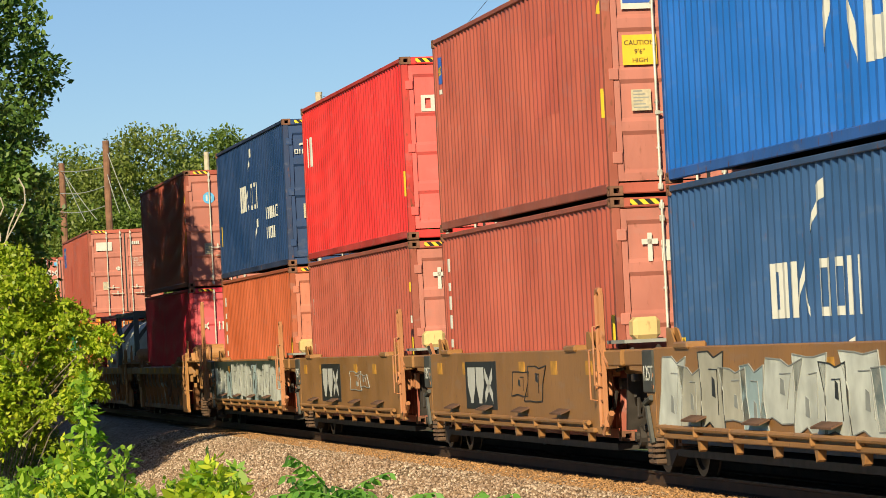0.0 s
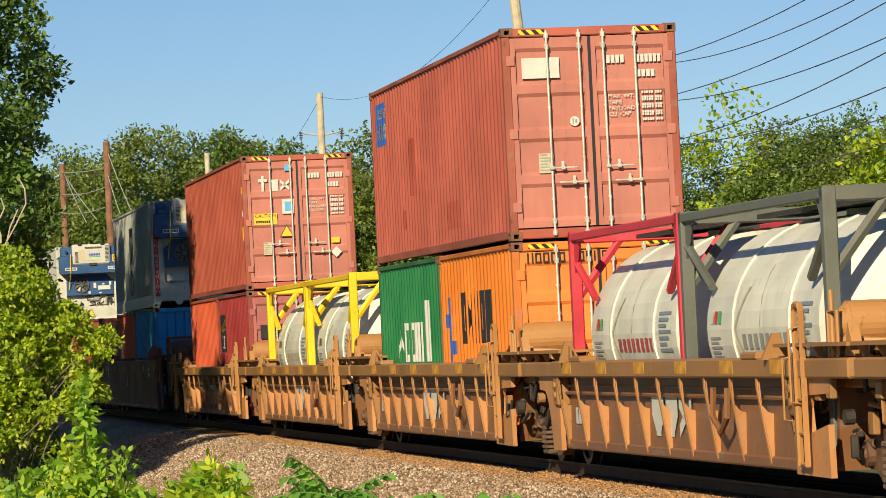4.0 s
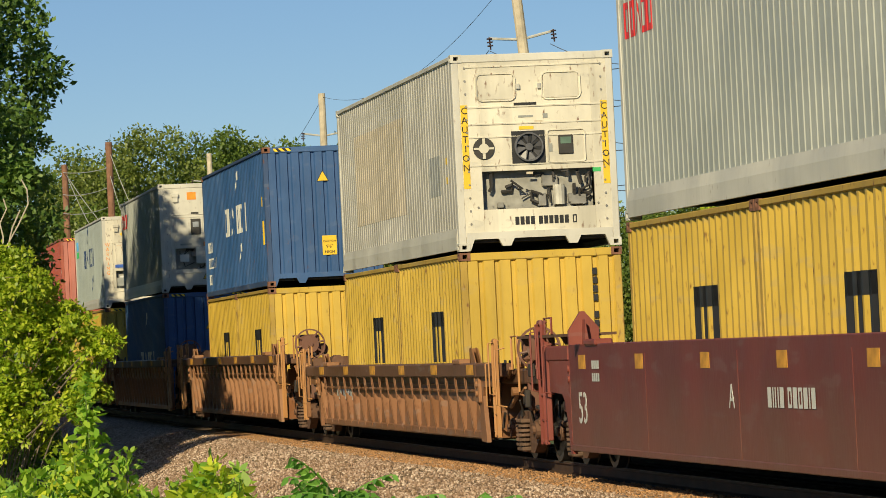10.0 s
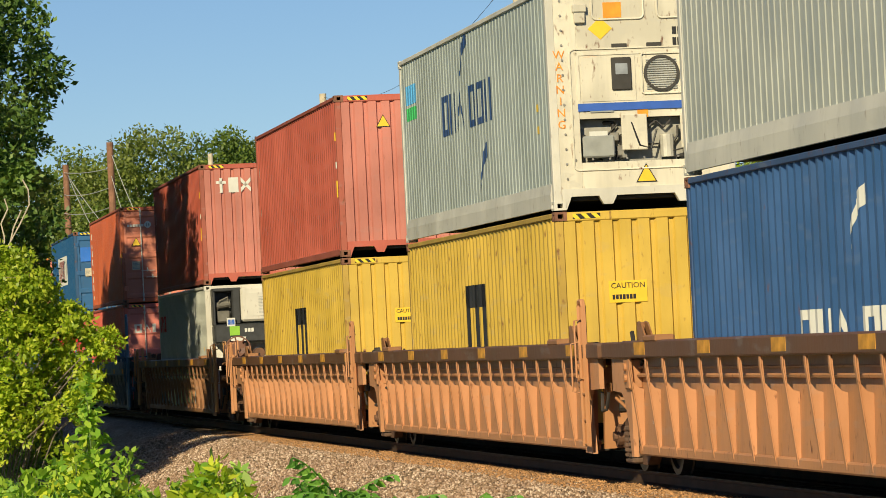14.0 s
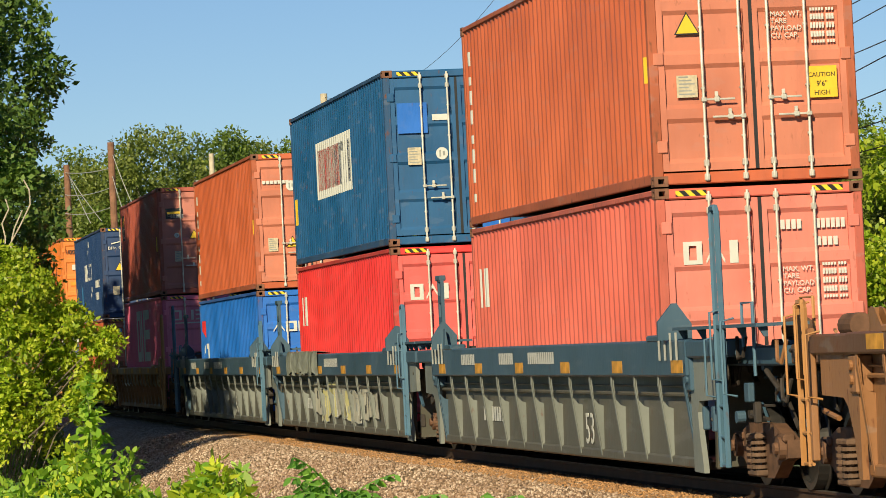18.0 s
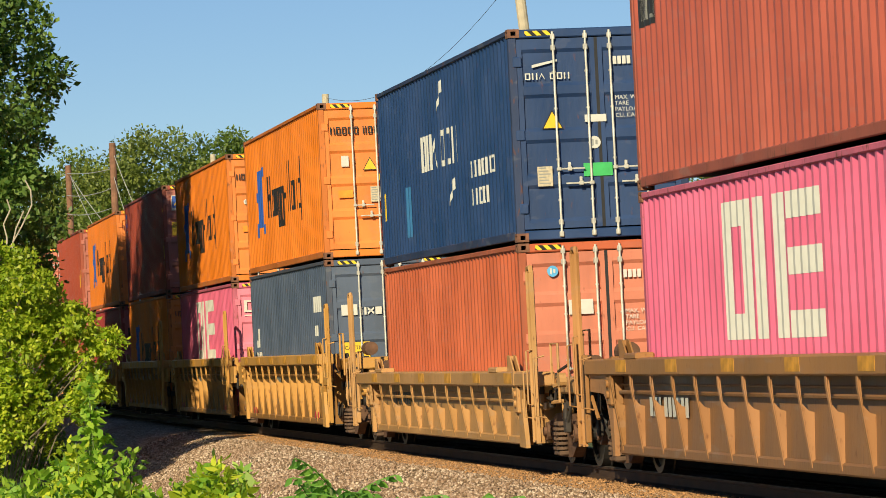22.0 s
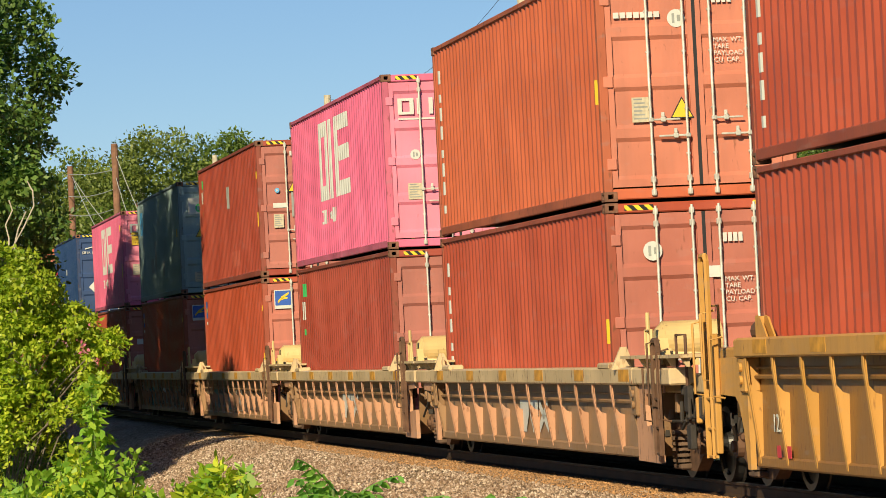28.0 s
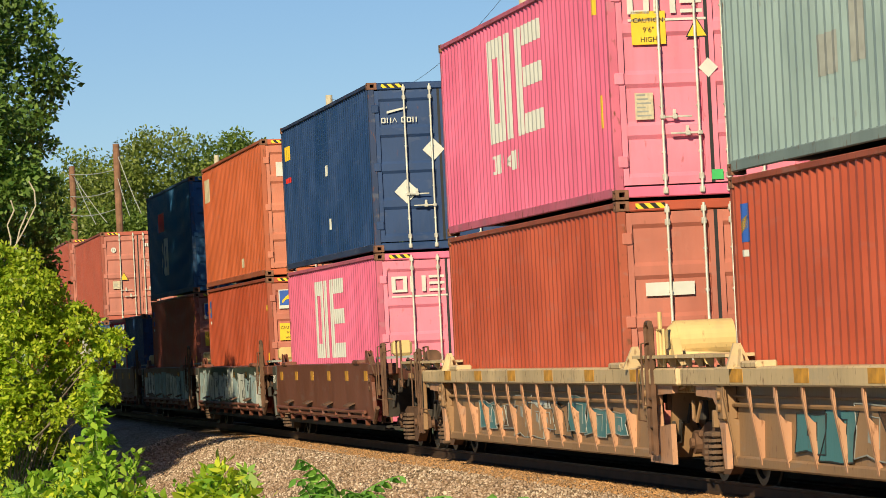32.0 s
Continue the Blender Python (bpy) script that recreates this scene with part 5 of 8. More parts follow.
def well_unit(label, style, mat, w, fx, rx, front_truck, rear_truck, top, bottom, sheet_mat=None, post_mat=None, post=True, wheel_end=False, tall=False, group="well car units", sill_mat=None, rib_mat=None, gap=1.1, fin=False, fgrade=True, seed=0, marks_=True, tank_=False, humps=False, deck=1.5, lift=None, tank_at=0.0, chord=0.2, foot=0.42):
    """One unit of a container well car. w: length of its deep side; fx, rx: from its middle to the coupling ahead and behind."""
    u = thing("well_car", label, "rail car", group)
    sm, pm = sheet_mat or mat, post_mat or mat
    lm = sill_mat or mat
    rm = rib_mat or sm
    rr = random.Random(seed)
    hw = w / 2
    for sy in (-1, 1):
        flip = pose(0, 0, 0) if sy < 0 else pose(0, 0, 0, 0, 0, 180)
        if style == "rib":
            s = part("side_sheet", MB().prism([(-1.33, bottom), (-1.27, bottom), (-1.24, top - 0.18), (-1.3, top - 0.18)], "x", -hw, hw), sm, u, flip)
            part("top_chord", MB().box(-hw - 0.1, -1.5, top - chord, hw + 0.1, -1.2, top, 0.02), lm, u, flip)
            part("bottom_chord", MB().box(-hw, -1.36, bottom - 0.02, hw, -1.22, bottom + 0.1, 0.02), sm, u, flip)
            part("brake_pipe", MB().tube((-hw, -1.34, top - chord - 0.11), (hw, -1.34, top - chord - 0.11), 0.014, n=6).tube((-hw, -1.35, top - chord - 0.2), (hw, -1.35, top - chord - 0.2), 0.024, n=6), sm, u, flip)
            h = top - chord - bottom
            n = round(w / gap)
            if sy < 0:
                for i in range(n + 1):
                    x = -hw + 0.15 + (w - 0.3) * i / n
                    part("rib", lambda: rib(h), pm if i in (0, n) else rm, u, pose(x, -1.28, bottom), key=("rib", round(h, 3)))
        else:
            part("side_sheet", MB().box(-hw, -1.475, bottom, hw, -1.44, top, 0.008), sm, u, flip)
            part("top_chord", MB().box(-hw, -1.468, top - 0.12, hw, -1.2, top + 0.004, 0.02), lm, u, flip)
            if sy < 0 and style == "tab":
                part("bottom_lip", MB().box(-hw + 0.1, -1.52, bottom - 0.03, hw - 0.1, -1.4, bottom + 0.03, 0.012), sm, u)
                part("lower_pipe", MB().tube((-hw + 0.3, -1.53, bottom + 0.09), (hw - 0.3, -1.53, bottom + 0.09), 0.03, n=8), sm, u)
                for i in range(8):
                    x = -hw + 0.5 + (w - 1.0) * i / 7
                    part("bottom_tab", lambda: MB().prism([(-0.08, 0.0), (0.08, 0.0), (0.05, -0.13), (-0.02, -0.15)], "y", -0.08, 0.0).box(-0.03, -0.14, 0.0, 0.03, -0.06, 0.12, 0.01), sm, u, pose(x, -1.42, bottom), key=("tab",))
                for i in range(4):
                    x = -hw + w * (0.17 + 0.22 * i)
                    part("step_plate", lambda: MB().prism([(0.0, 0.08), (-0.12, 0.03), (-0.12, 0.01), (0.0, 0.06)], "x", -0.36, 0.36), RUSTY, u, pose(x, -1.475, bottom + 0.16), key=("stepp",))
            if sy < 0 and style == "flat":
                for i in range(3):
                    part("seam", MB().box(-hw + w * (i + 1) / 4 - 0.012, -1.48, bottom, -hw + w * (i + 1) / 4 + 0.012, -1.474, top - 0.12), sm, u)
                for i in range(5 if humps else 0):
                    x = -hw + w * (0.2 + 0.15 * i)
                    part("sill_hump", lambda: MB().prism([(-0.6, 0.0), (0.6, 0.0), (0.5, 0.07), (-0.5, 0.07)], "y", -0.1, 0.1), DARK, u, pose(x, -1.34, top), key=("hump",))
                part("lower_band", MB().box(-hw, -1.485, bottom, hw, -1.44, bottom + 0.08, 0.01), sm, u)
        if sy < 0 and marks_:
            for i in range(6):
                x = -hw + 0.6 + (w - 1.2) * i / 5
                zz = top - chord + 0.04 if style == "rib" else top - 0.3
                yy = -1.5 if style == "rib" else -1.475
                part("reflector", lambda: MB().box(0, -0.004, 0, 0.55 if style == "rib" else 0.4, 0.0, 0.14 if style == "rib" else 0.17), REFLECT, u, pose(x, yy, zz), key=("refl", style == "rib"))
    part("well_floor", MB().box(-hw, -1.25, min(bottom, 0.3) - 0.03, hw, 1.25, min(bottom, 0.3) + 0.05), GREASE, u)
    for sx, ext, coupled in ((1, fx, front_truck == "end"), (-1, rx, rear_truck == "end")):
        m = pose(0, 0, 0) if sx > 0 else pose(0, 0, 0, 0, 0, 180)
        car_end(u, sx, hw, ext, top, bottom, style, mat, sm, pm, lm, tall, seed, fin, coupled, "small" if tank_ else fin or style == "flat", rm, deck, lift, foot)
        if sx > 0 and tank_:
            x0, cream = XL + 0.62 + tank_at, POST_CREAM if mat is CARTAN else POST_TAN
            part("air_reservoir", MB().tube((x0 - 0.1, -1.12, top + 0.3), (x0 - 0.1, -0.45, top + 0.3), 0.215, n=24).tube((x0 - 0.1, -1.2, top + 0.3), (x0 - 0.1, -1.12, top + 0.3), 0.13, 0.205, 24), cream, u)
            part("reservoir_cradle", MB().prism([(x0 - 0.3, top), (x0 + 0.25, top), (x0 + 0.18, top + 0.14), (x0 - 0.26, top + 0.14)], "y", -1.1, -1.02).prism([(x0 - 0.3, top), (x0 + 0.25, top), (x0 + 0.18, top + 0.14), (x0 - 0.26, top + 0.14)], "y", -0.85, -0.77), cream, u)
            part("valve_gear", MB().box(x0 + 0.3, -1.3, top, x0 + 0.42, -1.1, top + 0.2, 0.03).tube((x0 + 0.35, -1.38, top), (x0 + 0.35, -1.38, top + 0.62), 0.025).tube((x0 + 0.55, -1.3, top + 0.15), (x0 + 0.75, -0.7, top + 0.1), 0.035).ring((x0 + 0.42, -1.32, top + 0.12), "y", 0, 0.08, 0.06, 12).path([(x0 + 0.3, -1.4, top), (x0 + 0.3, -1.4, top + 0.42), (x0 + 0.6, -1.4, top + 0.42), (x0 + 0.6, -1.4, top)], 0.02).prism([(x0 + 0.62, top), (x0 + 0.95, top), (x0 + 0.76, top + 0.32)], "y", -1.35, -1.25), cream, u)
    for has, x in ((front_truck, fx), (rear_truck, -rx)):
        if has == "mid":
            truck(u, x, GREASE if style != "rib" else RUSTY)
        elif has == "end":
            sx = 1 if x > 0 else -1
            truck(u, x - sx * 1.75, RUSTY)
            part("draft_gear", MB().box(min(x - sx * 1.2, x + sx * 0.05), -0.3, 0.55, max(x - sx * 1.2, x + sx * 0.05), 0.3, 0.98, 0.05), GREASE, u)
            part("coupler", MB().box(x - 0.35, -0.14, 0.62, x + 0.35, 0.14, 0.92, 0.05).box(x - sx * 0.05 - 0.14, -0.2, 0.6, x - sx * 0.05 + 0.14, 0.2, 0.95, 0.05), GREASE, u)
            part("air_hose", MB().path([(x - sx * 0.5, -0.4, 0.7), (x - sx * 0.2, -0.42, 0.35), (x + sx * 0.1, -0.3, 0.32)], 0.03), HOSE, u)
            part("brake_cylinder", MB().tube((x - sx * 1.3, -0.8, top + 0.06), (x - sx * 0.85, -0.8, top + 0.06), 0.12, n=14).tube((x - sx * 1.2, 0.5, top + 0.04), (x - sx * 0.8, 0.5, top + 0.04), 0.1, n=12), RUSTY, u)
    if wheel_end:
        b = part("brake_stand", MB().box(fx - 0.95, -1.2, 0.7, fx - 0.83, -0.9, top + 0.3, 0.03).box(fx - 1.0, -1.25, top, fx - 0.8, -0.85, top + 0.36, 0.04), BRAKE, u)
        if style == "flat":
            part("air_reservoir", MB().tube((fx - 1.5, -1.15, top + 0.3), (fx - 1.5, -0.2, top + 0.3), 0.2, n=20).tube((fx - 1.5, -1.22, top + 0.3), (fx - 1.5, -1.15, top + 0.3), 0.12, 0.19, 20), BRAKE, u)
            part("reservoir_frame", MB().path([(fx - 1.75, -1.3, 0.6), (fx - 1.75, -1.3, top + 0.58), (fx - 1.2, -1.3, top + 0.58), (fx - 1.2, -1.3, 0.6)], 0.045).path([(fx - 1.72, -1.32, top + 0.1), (fx - 1.2, -1.32, top + 0.1)], 0.04).path([(fx - 1.75, -1.3, top + 0.56), (fx - 1.75, -0.3, top + 0.56)], 0.035), BRAKE, u)
        part("brake_wheel", brake_wheel, BRAKE, b, pose(fx - 0.75, -1.05, top + 0.17), key=("bw",))
    return u


# ---------------------------------------------------------------- what the train carries


def swoosh(x, z, s, up=True):
    k = 1 if up else -1
    return [(x, z, z + 0.05 * s, x + 0.25 * s, z + 0.28 * s, z + 0.42 * s), (x + 0.25 * s, z + 0.3 * s, z + 0.46 * s, x + 0.6 * s, z + 0.42 * s, z + 0.62 * s)]


def cma_side():
    return [(swoosh(-0.2, 2.1, 1.0) + marks(-1.75, 1.35, 0.55, 0.42, "oua oou", 0.2) + swoosh(0.6, 0.6, 0.9)
             + marks(2.5, 1.05, 0.24, 0.22, "oouioiuoi", 0.35) + marks(2.5, 0.65, 0.24, 0.22, "ouioou", 0.35), WHITE_D), ([rect(-5.85, -5.6, 0.75, 1.2)], YELLOW_D)]


def one_side():
    return [(marks(-2.25, 1.15, 1.45, 1.18, "ouz", 0.16, 0.3) + marks(-2.2, 0.72, 0.26, 0.3, "oiuxoi", 0.5), WHITE_D)]


def hapag_side():
    return [([rect(-4.0, -3.3, 0.95, 2.15), rect(-4.35, -4.0, 0.75, 1.05), rect(-3.3, -2.95, 2.0, 2.2), rect(-4.25, -4.0, 1.5, 1.7), rect(-3.3, -3.05, 0.8, 1.0)], BLUE_D),
            (marks(-2.4, 1.1, 0.85, 0.55, "u", 0.15) + [rect(-2.3, -1.9, 1.45, 1.58)] + marks(-1.7, 1.1, 0.55, 0.4, "of", 0.2, 0.34) + marks(-0.65, 0.85, 0.8, 0.4, "oo", 0.25) + [rect(0.4, 0.7, 1.38, 1.5)]
             + marks(0.85, 1.1, 1.0, 0.5, "ii", 0.25, 0.36) + marks(1.5, 1.1, 0.58, 0.42, "ou", 0.22) + [rect(2.85, 3.0, 0.85, 2.1)] + marks(2.5, 1.1, 0.58, 0.4, "o", 0.2), BLACK)]


def msc_side(x=-0.7, k=1.0):
    return [([rect(x + a * k, x + (a + 0.22) * k, 1.0, 1.0 + 0.85 * k) for a in (0.0, 0.46, 0.92)] + [rect(x, x + 1.14 * k, 1.0 + 0.6 * k, 1.0 + 0.85 * k)] + marks(x - 0.05, 0.35, 0.55, 0.52 * k, "ox", 0.2, 0.25), BLACK)]


def triton_side():
    return [([rect(-5.78, -5.58, 0.35 + i * 0.28, 0.35 + i * 0.28 + (0.2 if i % 3 else 0.12)) for i in range(8)], WHITE_D), ([rect(5.74, 5.86, 1.2, 1.5)], YELLOW_D)]


def stripes_side():
    return [([rect(5.74, 5.86, 1.08, 1.38), rect(5.76, 5.86, 2.1, 2.25)], YELLOW_D), ([rect(5.76, 5.86, 1.6, 1.72), rect(-5.8, -5.65, 1.9, 2.2), rect(-5.8, -5.65, 1.2, 1.35)], WHITE_D)]


def florens_side():
    return [([rect(-5.75, -5.35, 2.2, 2.6)], BLUE_D), ([(-5.7, 2.28, 2.4, -5.4, 2.42, 2.56)], YELLOW_D), ([rect(5.74, 5.86, 0.95, 1.3), (5.7, 2.2, 2.22, 5.84, 2.2, 2.4)], YELLOW_D), ([rect(-5.75, -5.4, 2.05, 2.12)], WHITE_D)]


def cai_side():
    return [(marks(-5.6, 1.75, 0.55, 0.42, "ui", 0.1, 0.3), WHITE_D), ([rect(5.72, 5.86, 0.7, 1.1)], YELLOW_D)]


def beacon_side():
    return [([rect(-5.7, -4.85, 1.85, 2.6)], BLACK), ([(-5.6, 2.25, 2.35, -4.95, 2.3, 2.55)], YELLOW_D), (marks(-5.6, 1.92, 0.28, 0.3, "oo", 0.2), WHITE_D), ([rect(5.1, 5.4, 1.2, 1.6)], YELLOW_D)]


TEX_E = marks(-0.86, 2.12, 0.34, 0.2, "+", 0.18, 0.3) + marks(-0.62, 2.12, 0.25, 0.2, "fx", 0.2, 0.28)
ONE_E = marks(-0.96, 2.22, 0.27, 0.27, "ouz", 0.2, 0.26) + [rect(-0.96, 0.0, 2.13, 2.16)]
HAPAG_E = marks(-1.0, 2.3, 0.14, 0.085, "uoooo iioouo", 0.3, 0.26)
CAI_E = marks(-0.92, 2.02, 0.26, 0.22, "oa", 0.2, 0.3) + [rect(-0.38, -0.28, 2.02, 2.28)]
CMA_E = marks(-1.0, 2.2, 0.09, 0.075, "oua oou", 0.3) + [(-0.9, 2.36, 2.4, -0.55, 2.44, 2.47)]
BEACON_E = marks(-0.94, 2.07, 0.1, 0.06, "ffffff", 0.2)
KLINE_E = marks(-0.9, 1.85, 0.2, 0.14, "x iiuo", 0.4)
APL_E = marks(-0.9, 2.0, 0.22, 0.24, "aof", 0.12, 0.3)
STD = [("plate", -0.93, 0.98, 0.3, 0.3, CREAM_D)]
TRI = [("tri", -0.38, 1.35)]
CAU = [("caution", 0.62, 0.95, 0.36, 0.36)]
FLOR_E = [("plate", -0.97, 2.22, 0.38, 0.4, WHITE_D), ("plate", -0.95, 2.29, 0.34, 0.31, BLUE_D), ("swoosh", -0.9, 2.33, 0.24, YELLOW_D), ("caution", -0.98, 1.55, 0.42, 0.36)]


def box40(color_words, paint_, side=(), stickers=(), H_=2.896, **kw):
    return container(color_words, paint_, 12.192, H_, side, stickers=list(stickers), **kw)


E20, H8 = 6.058, 2.591
# ---------------------------------------------------------------- the train: front ends of the loads, metres along at the start
LOADS, CARS = [], []          # (thing, metres along of its middle, height)
FRONT = {1: 35.05, 2: 19.92, 3: 4.77, 4: -10.22, 5: -29.79, 6: -45.8, 7: -61.81, 8: -77.3, 9: -92.87, 10: -114.83, 11: -134.1, 12: -153.34, 13: -176.99,
         14: -200.24, 15: -223.52, 16: -243.04, 17: -262.64, 18: -286.34, 19: -309.73, 20: -329.5, 21: -348.37, 22: -370.25, 23: -390.11, 24: -409.47,
         25: -425.17, 26: -440.95, 27: -456.18, 28: -472.01, 29: -491.52, 30: -508.86, 31: -526.88, 32: -544.36, 33: -562.19, 34: -581.87, 35: -597.59,
         36: -612.95, 37: -628.2, 38: -642.6, 39: -657.9, 40: -673.2}
FLOOR_Z = 0.38


def load(i, lower, upper=None, lift=0.0):
    """Loads of one well: lower is a 40-foot box or a pair of 20-foot ones, front first; upper sits on it."""
    mid = FRONT[i] - XL
    z = FLOOR_Z + lift
    if isinstance(lower, (list, tuple)):
        h = H8
        LOADS.append((lower[0], mid + 3.048, z))
        LOADS.append((lower[1], mid - 3.048, z))
    else:
        h = lower["height"]
        LOADS.append((lower, mid, z))
    if upper is not None:
        LOADS.append((upper, mid, z + h + 0.02))


def h96(ob):
    ob["height"] = 2.896
    return ob


def h86(ob):
    ob["height"] = 2.591
    return ob


def c20(label, paint_, side=(), end="nose", **kw):
    return container(label, paint_, E20, H8, side, end, **kw)


def y20():
    return c20("straw-yellow corrugated 20-foot container with black emblem", YELLOW, msc_side(0.1, 0.9), dark=True, hz=False)


def stack_loads():
    """Everything on the cars, front to back."""
    load(1, h96(box40("mid-blue corrugated container with white lettering blocks", MIDBLUE, cma_side(), STD, logo=CMA_E)),
         box40("royal blue corrugated container with tall white blocks", BLUE, [(marks(0.6, 0.7, 1.9, 1.1, "aoi", 0.25, 0.34), WHITE_D)], STD, logo=APL_E))
    load(2, h96(box40("oxide-brown container with pale emblem on the doors", BROWN, triton_side(), [("caution", -0.42, 0.78, 0.36, 0.2)] + STD[:0], logo=TEX_E)),
         box40("oxide-brown container with yellow caution signs", BROWN, [([rect(1.6, 3.2, 1.2, 2.2)], P_("patched_brown_paint", 172, 82, 68)), *florens_side()], FLOR_E + STD + TRI))
    load(3, h96(box40("oxide-brown container with pale emblem on the doors", BROWN, stripes_side(), STD, logo=TEX_E)),
         box40("bright red corrugated container with small white emblem", RED, cai_side(), [("disc", -0.6, 1.25, 0.1, WHITE_D), ("plate", -0.62, 0.72, 0.24, 0.26, GREY_D), ("tri", -0.14, 1.5)], logo=CAI_E))
    load(4, h96(box40("rust-red container with a column of white marks", RUST, triton_side(), [("disc", -0.55, 2.3, 0.12, WHITE_D)] + STD)),
         box40("navy corrugated container with white lettering blocks", NAVY, cma_side(), [("tri", -0.55, 1.7), ("plate", -0.9, 0.9, 0.3, 0.34, CREAM_D)], logo=CMA_E))
    load(5, h96(box40("crimson corrugated container with white side emblem", CRIMSON, [(marks(-2.2, 0.28, 0.75, 0.5, "x", 0.3) + marks(-0.9, 0.28, 0.6, 0.42, "iiuo", 0.35), WHITE_D)], [("disc", -0.3, 0.5, 0.1, WHITE_D)], logo=KLINE_E)),
         box40("oxide-brown container with a round blue sticker", BROWN, stripes_side(), [("disc", -0.62, 2.2, 0.17, LBLUE_D), ("plate", -0.3, 2.55, 0.16, 0.12, LBLUE_D), ("plate", -0.8, 0.78, 0.26, 0.32, CREAM_D)]))
    load(6, [tank("grey tank in a grey steel frame", FRAME_G, GREY_D), tank("white tank in a red steel frame", FRAME_R, P_("faded_red_letters", 170, 70, 80))])
    load(7, [c20("orange 20-foot container with black side marks", ORANGE, [(marks(-1.3, 1.25, 0.75, 0.42, "oxuof", 0.22, 0.4), BLACK), ([rect(-2.5, -2.25, 0.7, 1.95), rect(-2.25, -1.95, 1.1, 1.3), rect(-2.7, -2.5, 1.5, 1.7)], BLUE_D)], "door", logo=HAPAG_E, logo_mat=BLACK, fig="bars", stickers=[("disc", -0.7, 1.3, 0.14, WHITE_D), ("tri", -0.3, 0.95), ("plate", -0.95, 0.95, 0.5, 0.16, ORANGE_D)]),
             c20("green 20-foot container with white blocks", GREEN, [(marks(-1.9, 1.0, 0.62, 0.5, "laoou", 0.3, 0.3) + [rect(1.5, 1.9, 1.0, 1.95)], WHITE_D)], "door")],
         box40("oxide-brown container with white door plate", BROWN, [([rect(-5.6, -4.6, 1.95, 2.65)], BLUE_D), ([rect(-5.5, -4.7, 2.05, 2.3), rect(-5.5, -4.7, 2.4, 2.55)], WHITE_D), ([rect(-2.4, -1.9, 1.0, 1.9), rect(0.9, 2.0, 0.35, 0.75), rect(-3.2, -2.9, 0.5, 0.8)], MAROON)],
               [("plate", -0.95, 2.2, 0.52, 0.28, WHITE_D), ("disc", -0.25, 1.6, 0.08, WHITE_D), ("plate", -0.8, 0.88, 0.26, 0.32, CREAM_D)]))
    load(8, [tank("white tank in a yellow steel frame", FRAME_Y, CREAM_D, 1), tank("white tank in a yellow steel frame", FRAME_Y, CREAM_D, 2)])
    load(9, [c20("dark red 20-foot container with black emblem", DARKRED, [([rect(-2.6, -1.6, 1.3, 2.15)], BLACK), ([(-2.5, 1.75, 1.85, -1.7, 1.8, 2.05)], YELLOW_D), (marks(-2.45, 1.38, 0.3, 0.3, "oo"), WHITE_D)], "door", logo=None, stickers=[("plate", -0.95, 1.55, 0.62, 0.3, BLACK), ("plate", -0.4, 1.72, 0.06, 0.1, YELLOW_D)], fig="bars"),
             c20("orange-red corrugated 20-foot container", ORANGE_RED, (), "door")],
         box40("oxide-brown container with pale emblem and caution sign", BROWN, stripes_side(), [("caution", -0.98, 1.4, 0.5, 0.24), ("tri", -0.28, 1.12), ("plate", -0.36, 1.62, 0.26, 0.32, WHITE_D), ("plate", -0.3, 1.68, 0.14, 0.2, LBLUE_D), ("plate", -0.82, 0.72, 0.22, 0.32, CREAM_D), ("plate", -0.28, 2.55, 0.14, 0.13, LBLUE_D), ("plate", 0.68, 0.95, 0.18, 0.12, YELLOW_D), ("dia", 0.78, 0.75, 0.12, WHITE_D)], logo=TEX_E))
    load(10, [c20("sky-blue 20-foot container with rust stains", SKYBLUE, hz=False), c20("bright red 20-foot container with white emblem", ORANGE_RED, [(marks(-2.3, 1.2, 0.6, 0.42, "u", 0.1, 0.3), WHITE_D)])],
         reefer("grey refrigerated container with blue generator set", "genset", strip=True, side=[([rect(-0.9 + a, -0.68 + a, 1.35, 2.4) for a in (0.0, 0.44, 0.88)] + [rect(-0.9, 0.2, 2.15, 2.4)] + marks(-0.8, 0.45, 0.75, 0.42, "ox", 0.12, 0.3), BLACK)], seed=3))
    load(11, [c20("faded oxide-red corrugated 20-foot container", FADED, hz=False), c20("faded oxide-red corrugated 20-foot container", FADED, hz=False)])
    load(12, [y20(), y20()], reefer("grey refrigerated container with blue generator set", "genset", [(marks(-5.75, 2.1, 0.42, 0.26, "ooaoo", 0.15, 0.3), RED_D)], seed=4))
    load(13, [y20(), y20()], reefer("chalky white refrigerated container with two fans", "fans", [([rect(-4.2, 1.2, 0.75, 2.3)], P_("stained_side_patch", 178, 168, 150)), ([rect(3.6, 4.6, 0.9, 1.5)], GREY_D)], REEFER_W, seed=5))
    load(14, [y20(), y20()], container("mid-blue container with white blocks and plain end", MIDBLUE, 12.192, 2.896, [(swoosh(0.6, 2.1, 1.0) + marks(-1.6, 1.3, 0.62, 0.52, "oua oou", 0.22) + swoosh(0.9, 0.55, 0.9) + marks(-5.5, 1.05, 0.24, 0.2, "o oioi", 0.35) + marks(-5.5, 0.68, 0.24, 0.2, "iooooioo", 0.35) + marks(-5.5, 0.3, 0.24, 0.2, "uioi", 0.35), WHITE_D), ([rect(5.3, 5.55, 0.9, 1.4), rect(5.3, 5.5, 1.7, 1.9)], YELLOW_D)],
         end="nose", tri=(0.02, 2.15, 0.26), cau=(-0.05, 0.62, 0.3, 0.4)))
